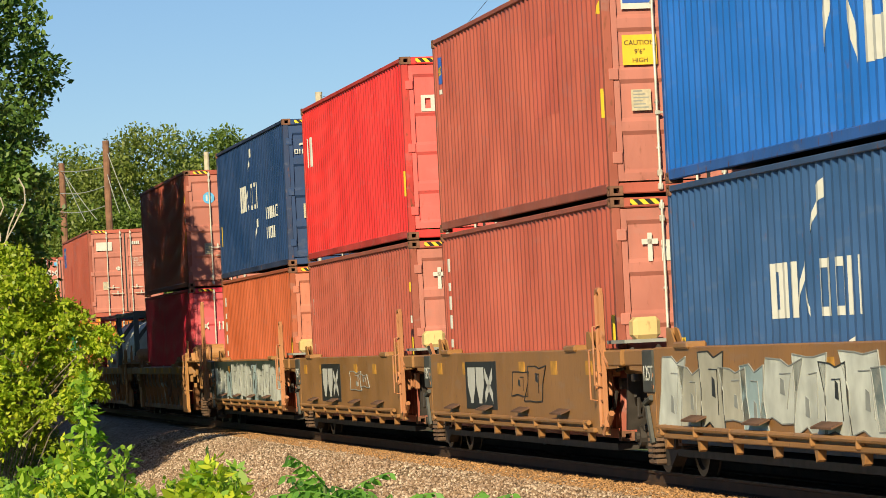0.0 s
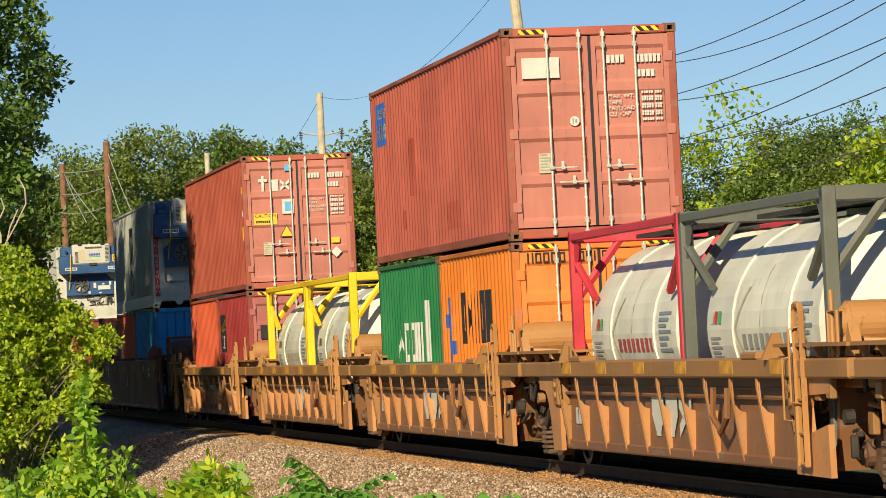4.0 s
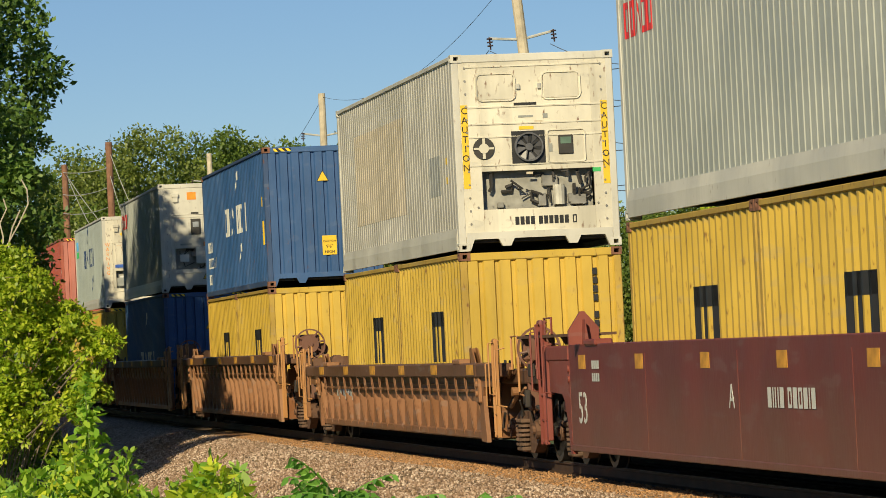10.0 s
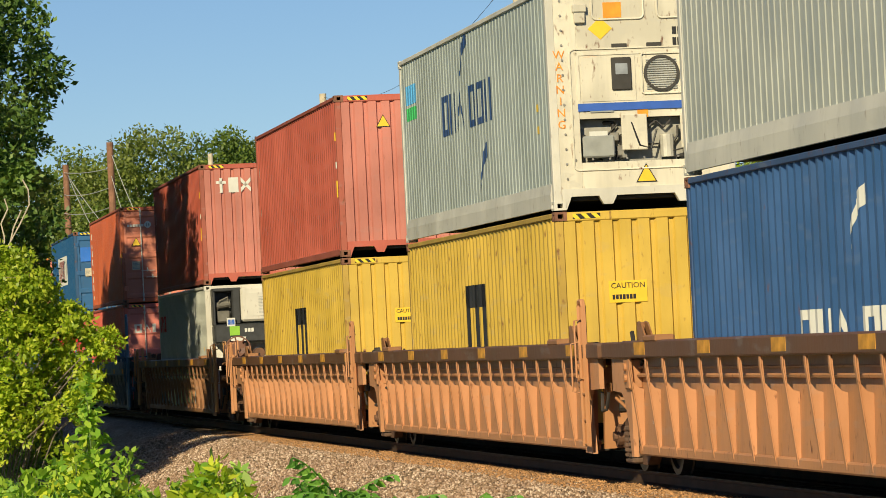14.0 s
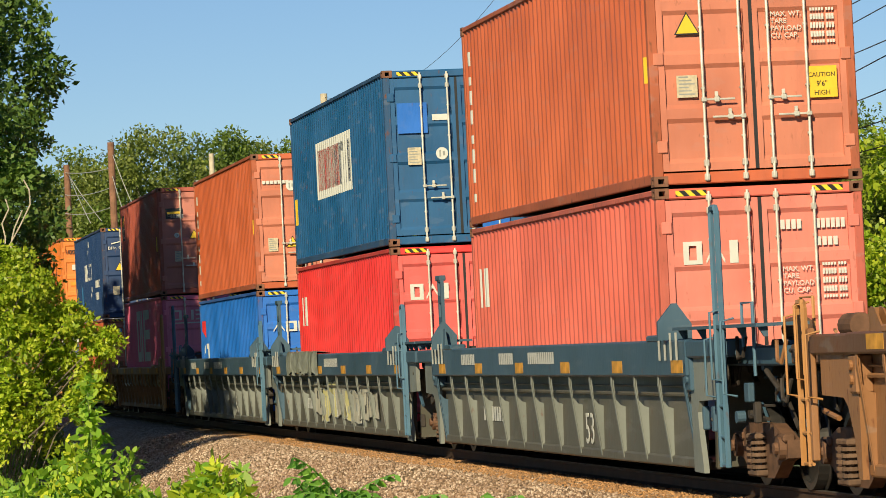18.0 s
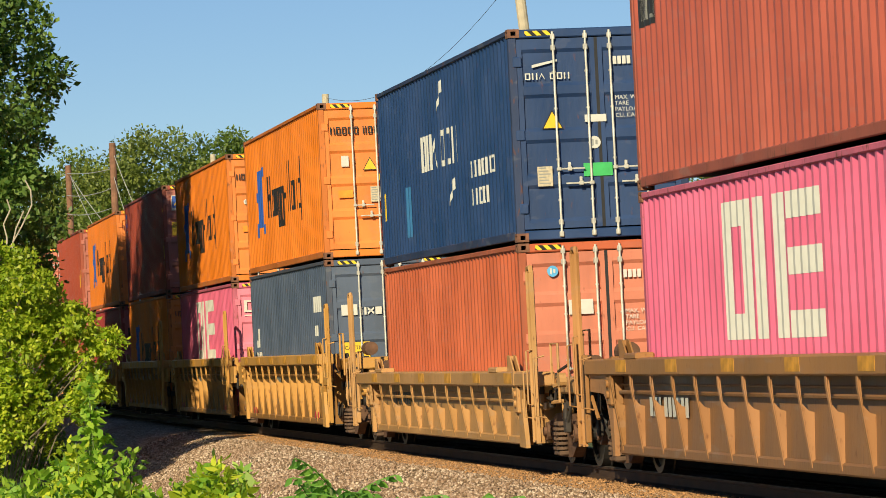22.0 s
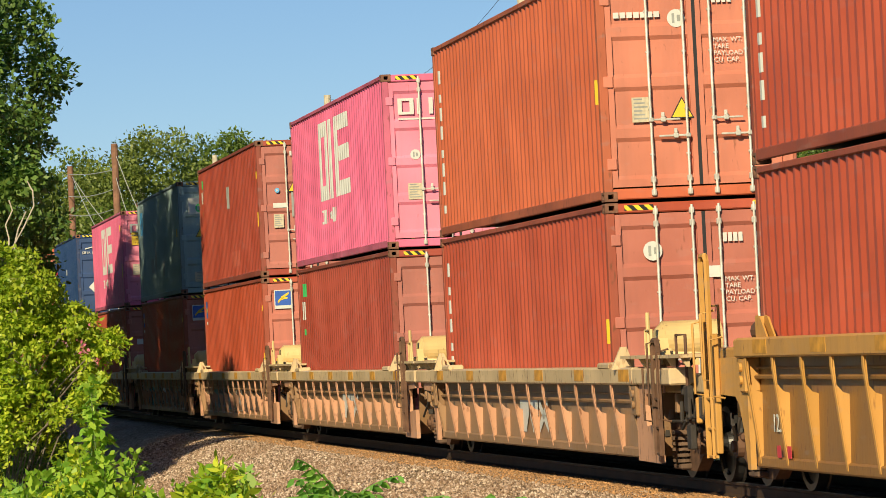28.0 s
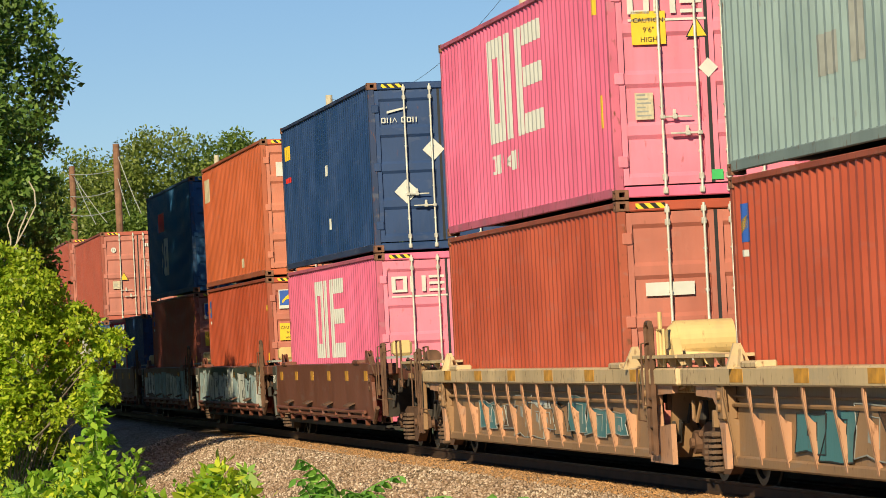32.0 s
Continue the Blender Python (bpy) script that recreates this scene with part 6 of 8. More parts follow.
    load(15, h96(container("mid-blue container with white blocks and plain end", MIDBLUE, 12.192, 2.896, [(swoosh(0.3, 1.9, 1.0) + marks(-1.6, 0.75, 0.62, 0.52, "oua oou", 0.22), WHITE_D)], "nose", tri=(0.02, 1.9, 0.26))),
         reefer("grey refrigerated container with round grille", "grille", [(marks(-5.75, 2.1, 0.42, 0.26, "ooaoo", 0.15, 0.3), RED_D)], seed=6), 0.07)
    load(16, h96(container("straw-yellow container with black emblem", YELLOW, 12.192, 2.896, msc_side(-0.9, 1.3), "nose", dark=True, codes=False, cau=(-0.55, 1.7, 0.5, 0.28))),
         reefer("pale blue-grey refrigerated container with dark blocks", "strip", [(marks(-2.2, 1.45, 0.6, 0.52, "oua oou", 0.22) + swoosh(-0.6, 2.2, 1.1) + swoosh(0.7, 0.5, 1.1), NAVY), ([rect(-5.6, -4.6, 1.9, 2.1)], GREEN_D), ([rect(-5.6, -4.6, 2.15, 2.45)], LBLUE_D)], REEFER_B, seed=7))
    load(17, h96(container("straw-yellow container with black emblem", YELLOW, 12.192, 2.896, msc_side(-0.9, 1.3), "nose", dark=True, codes=False, cau=(-0.3, 1.7, 0.46, 0.26))),
         container("oxide-red container with plain corrugated end", BROWN, 12.192, 2.896, stripes_side(), "nose", tri=(-0.35, 2.3, 0.26), cau=(0.62, 0.75, 0.26, 0.3), codes=False))
    load(18, h96(reefer("grey refrigerated container with black generator set", "genset_black", [(marks(-5.75, 1.9, 0.42, 0.26, "ooaoo", 0.15, 0.3), RED_D)], seed=8)),
         container("oxide-red container with pale emblem on plain end", BROWN, 12.192, 2.896, stripes_side(), "nose", cau=(0.36, 0.5, 0.36, 0.24), logo=marks(-0.82, 2.2, 0.36, 0.24, "+fx", 0.25, 0.3)), 0.04)
    load(19, h96(box40("coral-red container with white emblem on the doors", CORAL, cai_side(), STD[:0] + [("plate", -0.9, 0.2, 0.3, 0.3, WHITE_D)], logo=CAI_E)),
         box40("rust-orange container with a column of white marks", RUST, triton_side(), [("disc", -0.38, 2.35, 0.12, WHITE_D), ("tri", -0.75, 1.72, 0.3)] + STD + CAU, logo=marks(-1.0, 2.3, 0.07, 0.07, "fffffff", 0.2)), 0.02)
    load(20, h96(box40("bright red container with white emblem on the doors", RED, cai_side(), (), logo=CAI_E)),
         box40("worn blue container with a white and red side panel", STEEL_BLUE, [([rect(-2.6, 1.9, 1.15, 2.2)], WHITE_D), (marks(-2.4, 1.3, 0.75, 0.5, "fffff", 0.15, 0.4)[:8], RED_D), (marks(-0.2, 1.3, 0.75, 0.55, "onu", 0.2, 0.36), NAVY), ([rect(-5.9, -5.6, 0.8, 1.3)], YELLOW_D)],
               [("plate", -1.0, 1.85, 0.5, 0.5, BLUE), ("plate", -0.88, 1.3, 0.28, 0.34, CREAM_D), ("disc", -0.28, 1.5, 0.12, WHITE_D), ("plate", -0.42, 2.05, 0.3, 0.1, WHITE_D), ("plate", 0.3, 0.1, 0.5, 0.5, BLUE)], logo=None))
    load(21, h86(box40("royal blue container with small red and white emblem", BLUE, [([(-5.7, 1.85, 2.1, -5.0, 1.7, 2.1)], RED_D), (marks(-5.5, 0.95, 0.6, 0.42, "aoi", 0.15, 0.34), WHITE_D)], [("disc", -0.25, 2.0, 0.12, LBLUE_D)], H_=2.591, logo=[(a, b - 0.3, c_ - 0.3, d, e - 0.3, f - 0.3) for a, b, c_, d, e, f in APL_E])),
         box40("rust-orange container with a column of white marks", RUST, triton_side(), [("disc", -0.38, 2.2, 0.13, WHITE_D), ("tri", -0.4, 0.88, 0.28), ("plate", -0.95, 0.78, 0.26, 0.34, CREAM_D)], logo=marks(-1.0, 2.25, 0.07, 0.07, "fffffff", 0.2)))
    load(22, h96(box40("magenta-pink container with tall white blocks", PINK, one_side(), (), logo=ONE_E)),
         box40("oxide-red container with black emblem plates", BROWN, beacon_side(), [("plate", -1.0, 2.05, 0.46, 0.28, BLACK), ("plate", -0.96, 2.18, 0.36, 0.06, YELLOW_D), ("disc", -0.72, 1.6, 0.08, WHITE_D), ("tri", -0.25, 1.5, 0.28), ("caution", 0.62, 0.8, 0.36, 0.4)] + [("plate", -0.82, 0.86, 0.26, 0.34, CREAM_D)], logo=BEACON_E), 0.03)
    load(23, h86(box40("rust-red container with white door plate", RUST, (), [("plate", -0.55, 1.6, 0.34, 0.2, WHITE_D), ("disc", -0.75, 2.2, 0.09, LBLUE_D)], H_=2.591)),
         box40("navy corrugated container with white lettering blocks", NAVY, cma_side() + [([rect(-3.6, -2.9, 0.4, 1.2)], P_("blue_patch_paint", 50, 110, 160))], [("tri", -0.65, 1.52), ("plate", -0.2, 1.6, 0.3, 0.1, WHITE_D), ("disc", -0.08, 1.32, 0.1, WHITE_D), ("plate", -0.25, 0.86, 0.4, 0.18, GREEN_D), ("plate", -0.92, 0.72, 0.26, 0.32, CREAM_D)], logo=CMA_E))
    load(24, h96(box40("slate-grey container with white emblem marks", SLATE, [(marks(-5.6, 0.9, 0.35, 0.25, "uxof", 0.1) + [rect(-5.4, -4.9, 1.35, 1.5), rect(-5.3, -5.0, 1.5, 1.75)], WHITE_D), ([rect(3.9, 5.2, 1.95, 2.25), rect(4.1, 4.5, 1.5, 1.7)], WHITE_D)], [("plate", -0.95, 1.85, 0.3, 0.2, WHITE_D), ("plate", 0.42, 1.9, 0.28, 0.28, WHITE_D), ("caution", -0.95, 0.95, 0.5, 0.4)], logo=marks(-0.6, 1.85, 0.14, 0.12, "uxf", 0.2, 0.35), hz=True)),
         box40("orange container with blue and black side blocks", ORANGE, hapag_side(), [("tri", -0.28, 1.62, 0.28), ("plate", -0.82, 1.7, 0.14, 0.2, WHITE_D), ("plate", -0.9, 1.12, 0.28, 0.14, ORANGE_D), ("plate", -0.32, 1.0, 0.24, 0.34, CREAM_D), ("plate", -0.16, 1.42, 0.12, 0.12, YELLOW_D)], logo=HAPAG_E, logo_mat=BLACK, fig="bars"), 0.05)
    load(25, h96(box40("magenta-pink container with tall white blocks", PINK, one_side(), (), logo=ONE_E)),
         box40("orange container with blue and black side blocks", ORANGE, hapag_side(), [("disc", -0.8, 1.8, 0.07, WHITE_D), ("plate", -0.9, 1.12, 0.28, 0.14, ORANGE_D)], logo=HAPAG_E, logo_mat=BLACK, fig="bars"))
    load(26, h96(box40("orange container with blue and black side blocks", ORANGE, hapag_side(), [("plate", -0.95, 0.8, 0.26, 0.3, CREAM_D)], logo=HAPAG_E, logo_mat=BLACK, fig="bars")),
         box40("oxide-brown container with yellow caution signs", MAROON, florens_side(), FLOR_E + [("plate", -0.85, 0.85, 0.28, 0.36, CREAM_D), ("tri", -0.2, 1.7, 0.26)]), 0.06)
    load(27, h96(box40("dark red container with black emblem plates", DARKRED, beacon_side(), [("plate", -1.0, 1.95, 0.5, 0.26, BLACK), ("plate", -0.5, 2.1, 0.1, 0.08, YELLOW_D)], logo=BEACON_E)),
         box40("orange container with blue and black side blocks", ORANGE, hapag_side(), [("disc", -0.75, 1.95, 0.08, LBLUE_D), ("dia", -0.72, 1.65, 0.16, WHITE_D), ("plate", -0.9, 1.12, 0.28, 0.14, ORANGE_D)], logo=HAPAG_E, logo_mat=BLACK, fig="bars"), 0.03)
    load(28, h96(box40("oxide-brown container with small blue plate", BRICK, (), [("plate", -0.55, 1.9, 0.2, 0.16, LBLUE_D)])),
         box40("oxide-brown container with a column of white marks", BRICK, triton_side() + [([rect(5.1, 5.4, 0.9, 1.35)], YELLOW_D)], [("disc", -0.55, 2.4, 0.12, WHITE_D), ("plate", -0.7, 1.1, 0.28, 0.36, CREAM_D), ("plate", -0.72, 0.4, 0.24, 0.12, WHITE_D), ("plate", -0.7, 1.6, 0.36, 0.1, WHITE_D)]), 0.05)
    load(29, h96(box40("oxide-brown container with round white sticker", BRICK, triton_side(), [("disc", -0.65, 2.3, 0.14, WHITE_D), ("plate", -0.1, 1.95, 0.3, 0.14, WHITE_D), ("plate", -0.75, 0.3, 0.26, 0.12, WHITE_D)])),
         box40("rust-orange container with a column of white marks", RUST, triton_side(), [("disc", -0.22, 2.2, 0.13, WHITE_D), ("tri", -0.2, 0.98, 0.3), ("plate", -0.85, 0.92, 0.28, 0.36, CREAM_D)], logo=marks(-1.0, 2.22, 0.07, 0.07, "fffffff", 0.2)))
    load(30, h96(box40("oxide-brown container with green side emblem", MAROON, [(marks(-5.6, 1.9, 0.35, 0.25, "oii", 0.1), WHITE_D), ([rect(-5.45, -5.0, 2.35, 2.6), rect(-5.5, -5.3, 1.6, 1.72)], GREEN_D)], [("plate", -0.6, 0.5, 0.22, 0.2, LBLUE_D)])),
         box40("magenta-pink container with tall white blocks", PINK, one_side(), [("disc", -0.7, 1.55, 0.1, WHITE_D), ("plate", -0.88, 0.78, 0.32, 0.32, CREAM_D)], logo=ONE_E))
    load(31, h96(box40("oxide-red container with blue and yellow door plate", BRICK, florens_side(), FLOR_E[:3] + [("caution", -0.98, 0.72, 0.42, 0.46)])),
         box40("oxide-brown container with grey repair patch", MAROON, [([rect(-0.1, 0.35, 1.7, 2.2)], GREY_D), (marks(-5.6, 2.05, 0.28, 0.2, "oui", 0.1), WHITE_D), ([rect(-5.4, -5.1, 2.4, 2.6), rect(-5.5, -5.35, 1.75, 1.85)], GREEN_D), ([rect(0.5, 2.0, 0.35, 0.7)], BROWN), *stripes_side()[:1]],
               [("plate", -0.5, 1.25, 0.44, 0.52, GREY_D), ("tri", -0.42, 1.78, 0.3), ("plate", -0.92, 1.0, 0.26, 0.34, CREAM_D), ("plate", -0.9, 1.45, 0.3, 0.1, WHITE_D), ("disc", -0.8, 1.82, 0.06, LBLUE_D), ("plate", -0.5, 2.55, 0.3, 0.1, WHITE_D)]))
    load(32, h96(box40("oxide-red container with blue and yellow door plate", BRICK, florens_side(), FLOR_E[:3] + [("caution", -0.95, 0.75, 0.42, 0.46), ("tri", -0.25, 0.7, 0.3)])),
         box40("grey-green container with white emblem and patches", TEAL, [([rect(-5.5, -4.6, 1.9, 2.55)], LBLUE_D), (marks(-5.3, 2.05, 0.35, 0.3, "ui", 0.1), WHITE_D), ([rect(-2.4, -1.7, 0.75, 1.15), rect(-1.2, -0.8, 0.8, 1.6), rect(0.8, 1.4, 0.6, 1.0)], GREY_D), ([rect(5.2, 5.4, 1.5, 1.7)], YELLOW_D)],
               [("plate", -0.95, 2.05, 0.5, 0.4, WHITE_D), ("disc", -0.66, 2.2, 0.13, GREEN_D), ("tri", -0.65, 1.45, 0.3), ("disc", -0.12, 1.55, 0.1, WHITE_D), ("plate", -0.7, 0.5, 0.28, 0.38, CREAM_D), ("plate", -0.9, 0.28, 0.5, 0.3, CREAM_D)]))
    load(33, h96(box40("rust-red container with white door strip", BRICK, (), [("plate", -0.9, 1.75, 0.6, 0.16, WHITE_D), ("disc", -0.05, 1.2, 0.1, LBLUE_D), ("plate", -0.4, 0.5, 0.2, 0.2, LBLUE_D)])),
         box40("magenta-pink container with tall white blocks", PINK, one_side() + [([rect(5.3, 5.5, 0.9, 1.3), rect(5.1, 5.3, 2.3, 2.5)], YELLOW_D)], [("caution", -0.92, 1.85, 0.42, 0.4), ("tri", -0.12, 1.92, 0.28), ("dia", 0.0, 1.55, 0.12, WHITE_D), ("plate", -0.95, 0.92, 0.28, 0.38, CREAM_D), ("plate", -0.02, 0.2, 0.14, 0.12, GREEN_D)], logo=ONE_E))
    load(34, h96(box40("magenta-pink container with tall white blocks", PINK, one_side(), (), logo=ONE_E)),
         box40("navy container with white diamond placards", NAVY, [(marks(-5.7, 2.2, 0.28, 0.25, "fff", 0.1) + [], YELLOW_D), ([rect(0.2, 0.5, 1.6, 1.8), rect(0.3, 0.6, 0.6, 0.8)], WHITE_D), ([rect(-5.7, -4.8, 1.75, 1.85)], RED_D)], [("dia", -0.12, 1.72, 0.19, WHITE_D), ("dia", -0.62, 1.02, 0.21, WHITE_D)], logo=CMA_E, fig=False))
    load(35, h96(box40("rust-red container with blue and yellow door plate", BRICK, florens_side(), FLOR_E)),
         box40("rust-red container with white plates", RUST, [([rect(-5.7, -4.7, 2.05, 2.6)], CREAM_D), ([rect(1.5, 1.9, 0.3, 0.5)], CREAM_D)], [("plate", -0.9, 2.1, 0.5, 0.3, WHITE_D), ("tri", -0.5, 1.5, 0.28), ("plate", -0.6, 0.8, 0.3, 0.4, CREAM_D)]))
    load(36, h96(box40("oxide-brown container with blue and yellow door plate", BROWN, florens_side(), FLOR_E)),
         box40("worn blue container with red and white blocks", STEEL_BLUE, [([rect(-2.9, -1.2, 1.8, 2.3)], RED_D), (marks(-2.4, 0.6, 1.0, 0.7, "aoi", 0.2, 0.35), WHITE_D)], [("plate", -0.8, 0.9, 0.3, 0.3, WHITE_D)]))
    load(37, [c20("navy 20-foot container with white marks", NAVY, (), "door"), tank("white tank in a red steel frame", FRAME_R, GREY_D, 5)])
    load(38, [c20("worn blue corrugated 20-foot container", STEEL_BLUE, (), "door"), c20("white corrugated 20-foot container", WHITE, (), "door")], box40("oxide-brown container with round white sticker", BROWN, (), [("disc", -0.8, 2.3, 0.1, WHITE_D), ("tri", -0.5, 1.3), ("plate", -0.9, 1.0, 0.3, 0.3, CREAM_D)]))
    load(39, h96(box40("orange container with blue and black side blocks", ORANGE, hapag_side(), ())), box40("oxide-brown corrugated steel container", BROWN, (), STD))
    load(40, h96(box40("rust-red corrugated steel container", RUST, (), ())), box40("oxide-brown corrugated steel container", BROWN, (), STD))


# cars: units, style, deep side length, paints, heights
SETS = [
    ((1, 2, 3, 4), "tab", 12.0, dict(tall=True, mat=OCHRE, post_mat=P_("pinkish_tan_post_paint", 176, 118, 80, 0.5), top=1.48, bottom=0.52, label="ochre smooth-sided well car unit with graffiti")),
    # sun on ribs and shade on sheets are put into the two ochres
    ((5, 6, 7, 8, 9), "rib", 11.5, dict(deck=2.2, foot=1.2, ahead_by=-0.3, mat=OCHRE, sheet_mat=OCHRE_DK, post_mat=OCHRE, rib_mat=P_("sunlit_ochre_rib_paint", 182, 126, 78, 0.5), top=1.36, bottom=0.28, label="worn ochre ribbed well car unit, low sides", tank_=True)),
    ((10, 11, 12), "flat", 17.2, dict(wheel_end=True, mat=CARMAROON, sheet_mat=MAROON_SIDE, rib_mat=CARMAROON, post_mat=CARMAROON, top=1.57, bottom=0.26, label="maroon smooth-sided well car unit")),
    ((13,), "rib", 16.8, dict(mat=SALMON, gap=0.86, sheet_mat=P_("dark_salmon_car_paint", 126, 85, 54, 0.8), sill_mat=CHORD, top=1.36, bottom=0.3, label="salmon ribbed single well car", wheel_end=True)),
    ((14,), "rib", 17.0, dict(mat=SALMON, gap=0.86, sill_mat=CHORD, sheet_mat=P_("brown_salmon_car_paint", 134, 88, 55, 0.7), rib_mat=SALMON, top=1.6, bottom=0.3, label="salmon-brown ribbed single well car", wheel_end=True)),
    # rib colour slightly lighter than the sheets, with sunlight painted in
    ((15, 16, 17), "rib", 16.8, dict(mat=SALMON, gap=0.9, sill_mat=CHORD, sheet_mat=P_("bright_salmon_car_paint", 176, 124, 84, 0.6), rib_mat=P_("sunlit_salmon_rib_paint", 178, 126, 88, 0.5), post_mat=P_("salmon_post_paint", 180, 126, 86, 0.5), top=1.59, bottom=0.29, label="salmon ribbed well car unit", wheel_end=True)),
    ((18,), "rib", 17.0, dict(mat=SALMON, gap=0.9, sill_mat=CHORD, sheet_mat=SALMON, top=1.59, bottom=0.29, label="salmon ribbed well car with graffiti", wheel_end=True)),
    ((19, 20, 21), "rib", 16.6, dict(chord=0.4, gap=1.25, mat=FECGREY, sheet_mat=FECSHEET, post_mat=FECGREY, rib_mat=P_("ribbed_blue_grey_paint", 112, 117, 114, 0.4), fin=True, top=1.58, bottom=0.2, label="blue-grey ribbed well car unit", tall=True)),
    # ribs painted lighter than the weathered sheet to carry the sunlight on them
    ((22,), "rib", 14.2, dict(mat=OCHRE, sheet_mat=P_("weathered_brown_tan_paint", 130, 92, 58, 0.6), rib_mat=P_("sunlit_weathered_rib_paint", 160, 114, 74, 0.6), top=1.4, bottom=0.28, label="worn ochre ribbed single well car", tall=True)),
    ((23,), "rib", 13.4, dict(mat=P_("weathered_tan_car_paint", 178, 134, 84, 0.6), sheet_mat=P_("dusty_tan_car_paint", 174, 130, 78, 0.6), top=1.25, bottom=0.28, label="tan ribbed single well car", tall=True)),
    # sheet yellow holds dirt and painted shade, so the ribs stand out as lit
    ((24, 25, 26, 27, 28), "rib", 12.3, dict(deck=0.25, lift=1.03, ahead_by=0.2, mat=CARYELLOW, sheet_mat=P_("shaded_dusty_yellow_paint", 140, 98, 46, 0.7), rib_mat=CARYELLOW, post_mat=CARYELLOW, top=1.59, bottom=0.29, label="yellow ribbed well car unit", tall=True)),
    # dusty, rust-spotted ribs; their extra brightness over the sheet is painted sunlight
    ((29, 30, 31, 32, 33), "rib", 14.2, dict(deck=2.0, foot=1.1, ahead_by=1.2, tank_at=0.6, mat=CARTAN, sheet_mat=DUST, post_mat=DUST, rib_mat=P_("sunlit_dusty_rib_paint", 184, 136, 106, 1.0), top=1.3, bottom=0.27, label="dusty tan ribbed well car unit, low sides", tank_=True)),
    ((34, 35, 36, 37, 38, 39, 40), "tab", 12.9, dict(mat=P_("brown_car_paint", 110, 62, 46, 0.6), post_mat=RUSTY, top=1.42, bottom=0.5, label="brown smooth-sided well car unit with graffiti")),
]


def make_cars():
    order = [(i, n) for n, s in enumerate(SETS) for i in s[0]]
    mids = {i: FRONT[i] - XL + SETS[n][3].get("ahead_by", 0) for i, n in order}
    for k, (i, n) in enumerate(order):
        units, style, w, kw = SETS[n]
        ahead = order[k - 1] if k else None
        behind = order[k + 1] if k + 1 < len(order) else None

        def joint(a, b):
            (ia, na), (ib, nb) = a, b
            return ((mids[ia] - SETS[na][2] / 2) + (mids[ib] + SETS[nb][2] / 2)) / 2
        fx = joint(ahead, (i, n)) - mids[i] if ahead else 8.6
        rx = mids[i] - joint((i, n), behind) if behind else 8.6
        first, last = i == units[0], i == units[-1]
        kw2 = dict(kw)
        kw2.pop("ahead_by", 0)
        wheel = kw2.pop("wheel_end", False) and first
        lab = kw2.pop("label")
        m = kw2.pop("mat")
        u = well_unit(lab, style, m, w, fx, rx, "end" if first and k else None, "end" if last else "mid", wheel_end=wheel, seed=i, humps=i == 10, **kw2)
        CARS.append((u, mids[i], 0.0))
        decorate(i, u, w, kw["top"], kw["bottom"])


PALE = plain("pale_spray", (0.56, 0.58, 0.54), 0.6, var=0.3, scale=2.0)
PALE_B = plain("pale_blue_spray", (0.32, 0.42, 0.45), 0.6, var=0.3, scale=2.0)
PALE_Y = plain("pale_yellow_spray", (0.6, 0.55, 0.25), 0.6, var=0.3, scale=2.0)
PALE_W = plain("pale_white_spray", (0.42, 0.4, 0.33), 0.6, var=0.25, scale=2.0)


def side_bars(u, x, z, h, w, kinds, mat, y=1.48, gap=0.25, t=0.3):
    mb = MB()
    for a, a0, a1, b, b0, b1 in marks(x, z, h, w, kinds, gap, t):
        mb.quad((a, -y, a0), (b, -y, b0), (b, -y, b1), (a, -y, a1))
    part("stencil", mb, mat, u)


def side_words(u, text, x, z, size, mat, y=1.482):
    words("stencil", text, size, mat, u, pose(x, -y, z, 90, 0, 0))


TARP = plain("silver_tarpaulin", (0.21, 0.22, 0.19), 0.35, 0.3, 0.35, 4.0)


def tarp(x0, x1, top):
    """A crumpled sheet that hangs over the chord, in loose folds."""
    rr = random.Random(88)
    mb = MB()
    n = int((x1 - x0) / 0.09)
    zs = (top + 0.02, top + 0.05, top - 0.1, top - 0.24, top - 0.36)
    ys = (-1.2, -1.5, -1.52, -1.52, -1.51)
    cols = []
    for i in range(n + 1):
        x = x0 + (x1 - x0) * i / n
        fold = 0.03 * math.sin(i * 1.9) + rr.uniform(-0.02, 0.02)
        cols.append([(x + rr.uniform(-0.02, 0.02), y - max(0, 0.02 + fold * (0.4 + 0.3 * k)), z + rr.uniform(-0.02, 0.02) - (0.04 * math.sin(i * 0.7) if k == 4 else 0)) for k, (y, z) in enumerate(zip(ys, zs))])
    for a, b in zip(cols[:-1], cols[1:]):
        for k in range(4):
            mb.quad(a[k], b[k], b[k + 1], a[k + 1])
    return mb


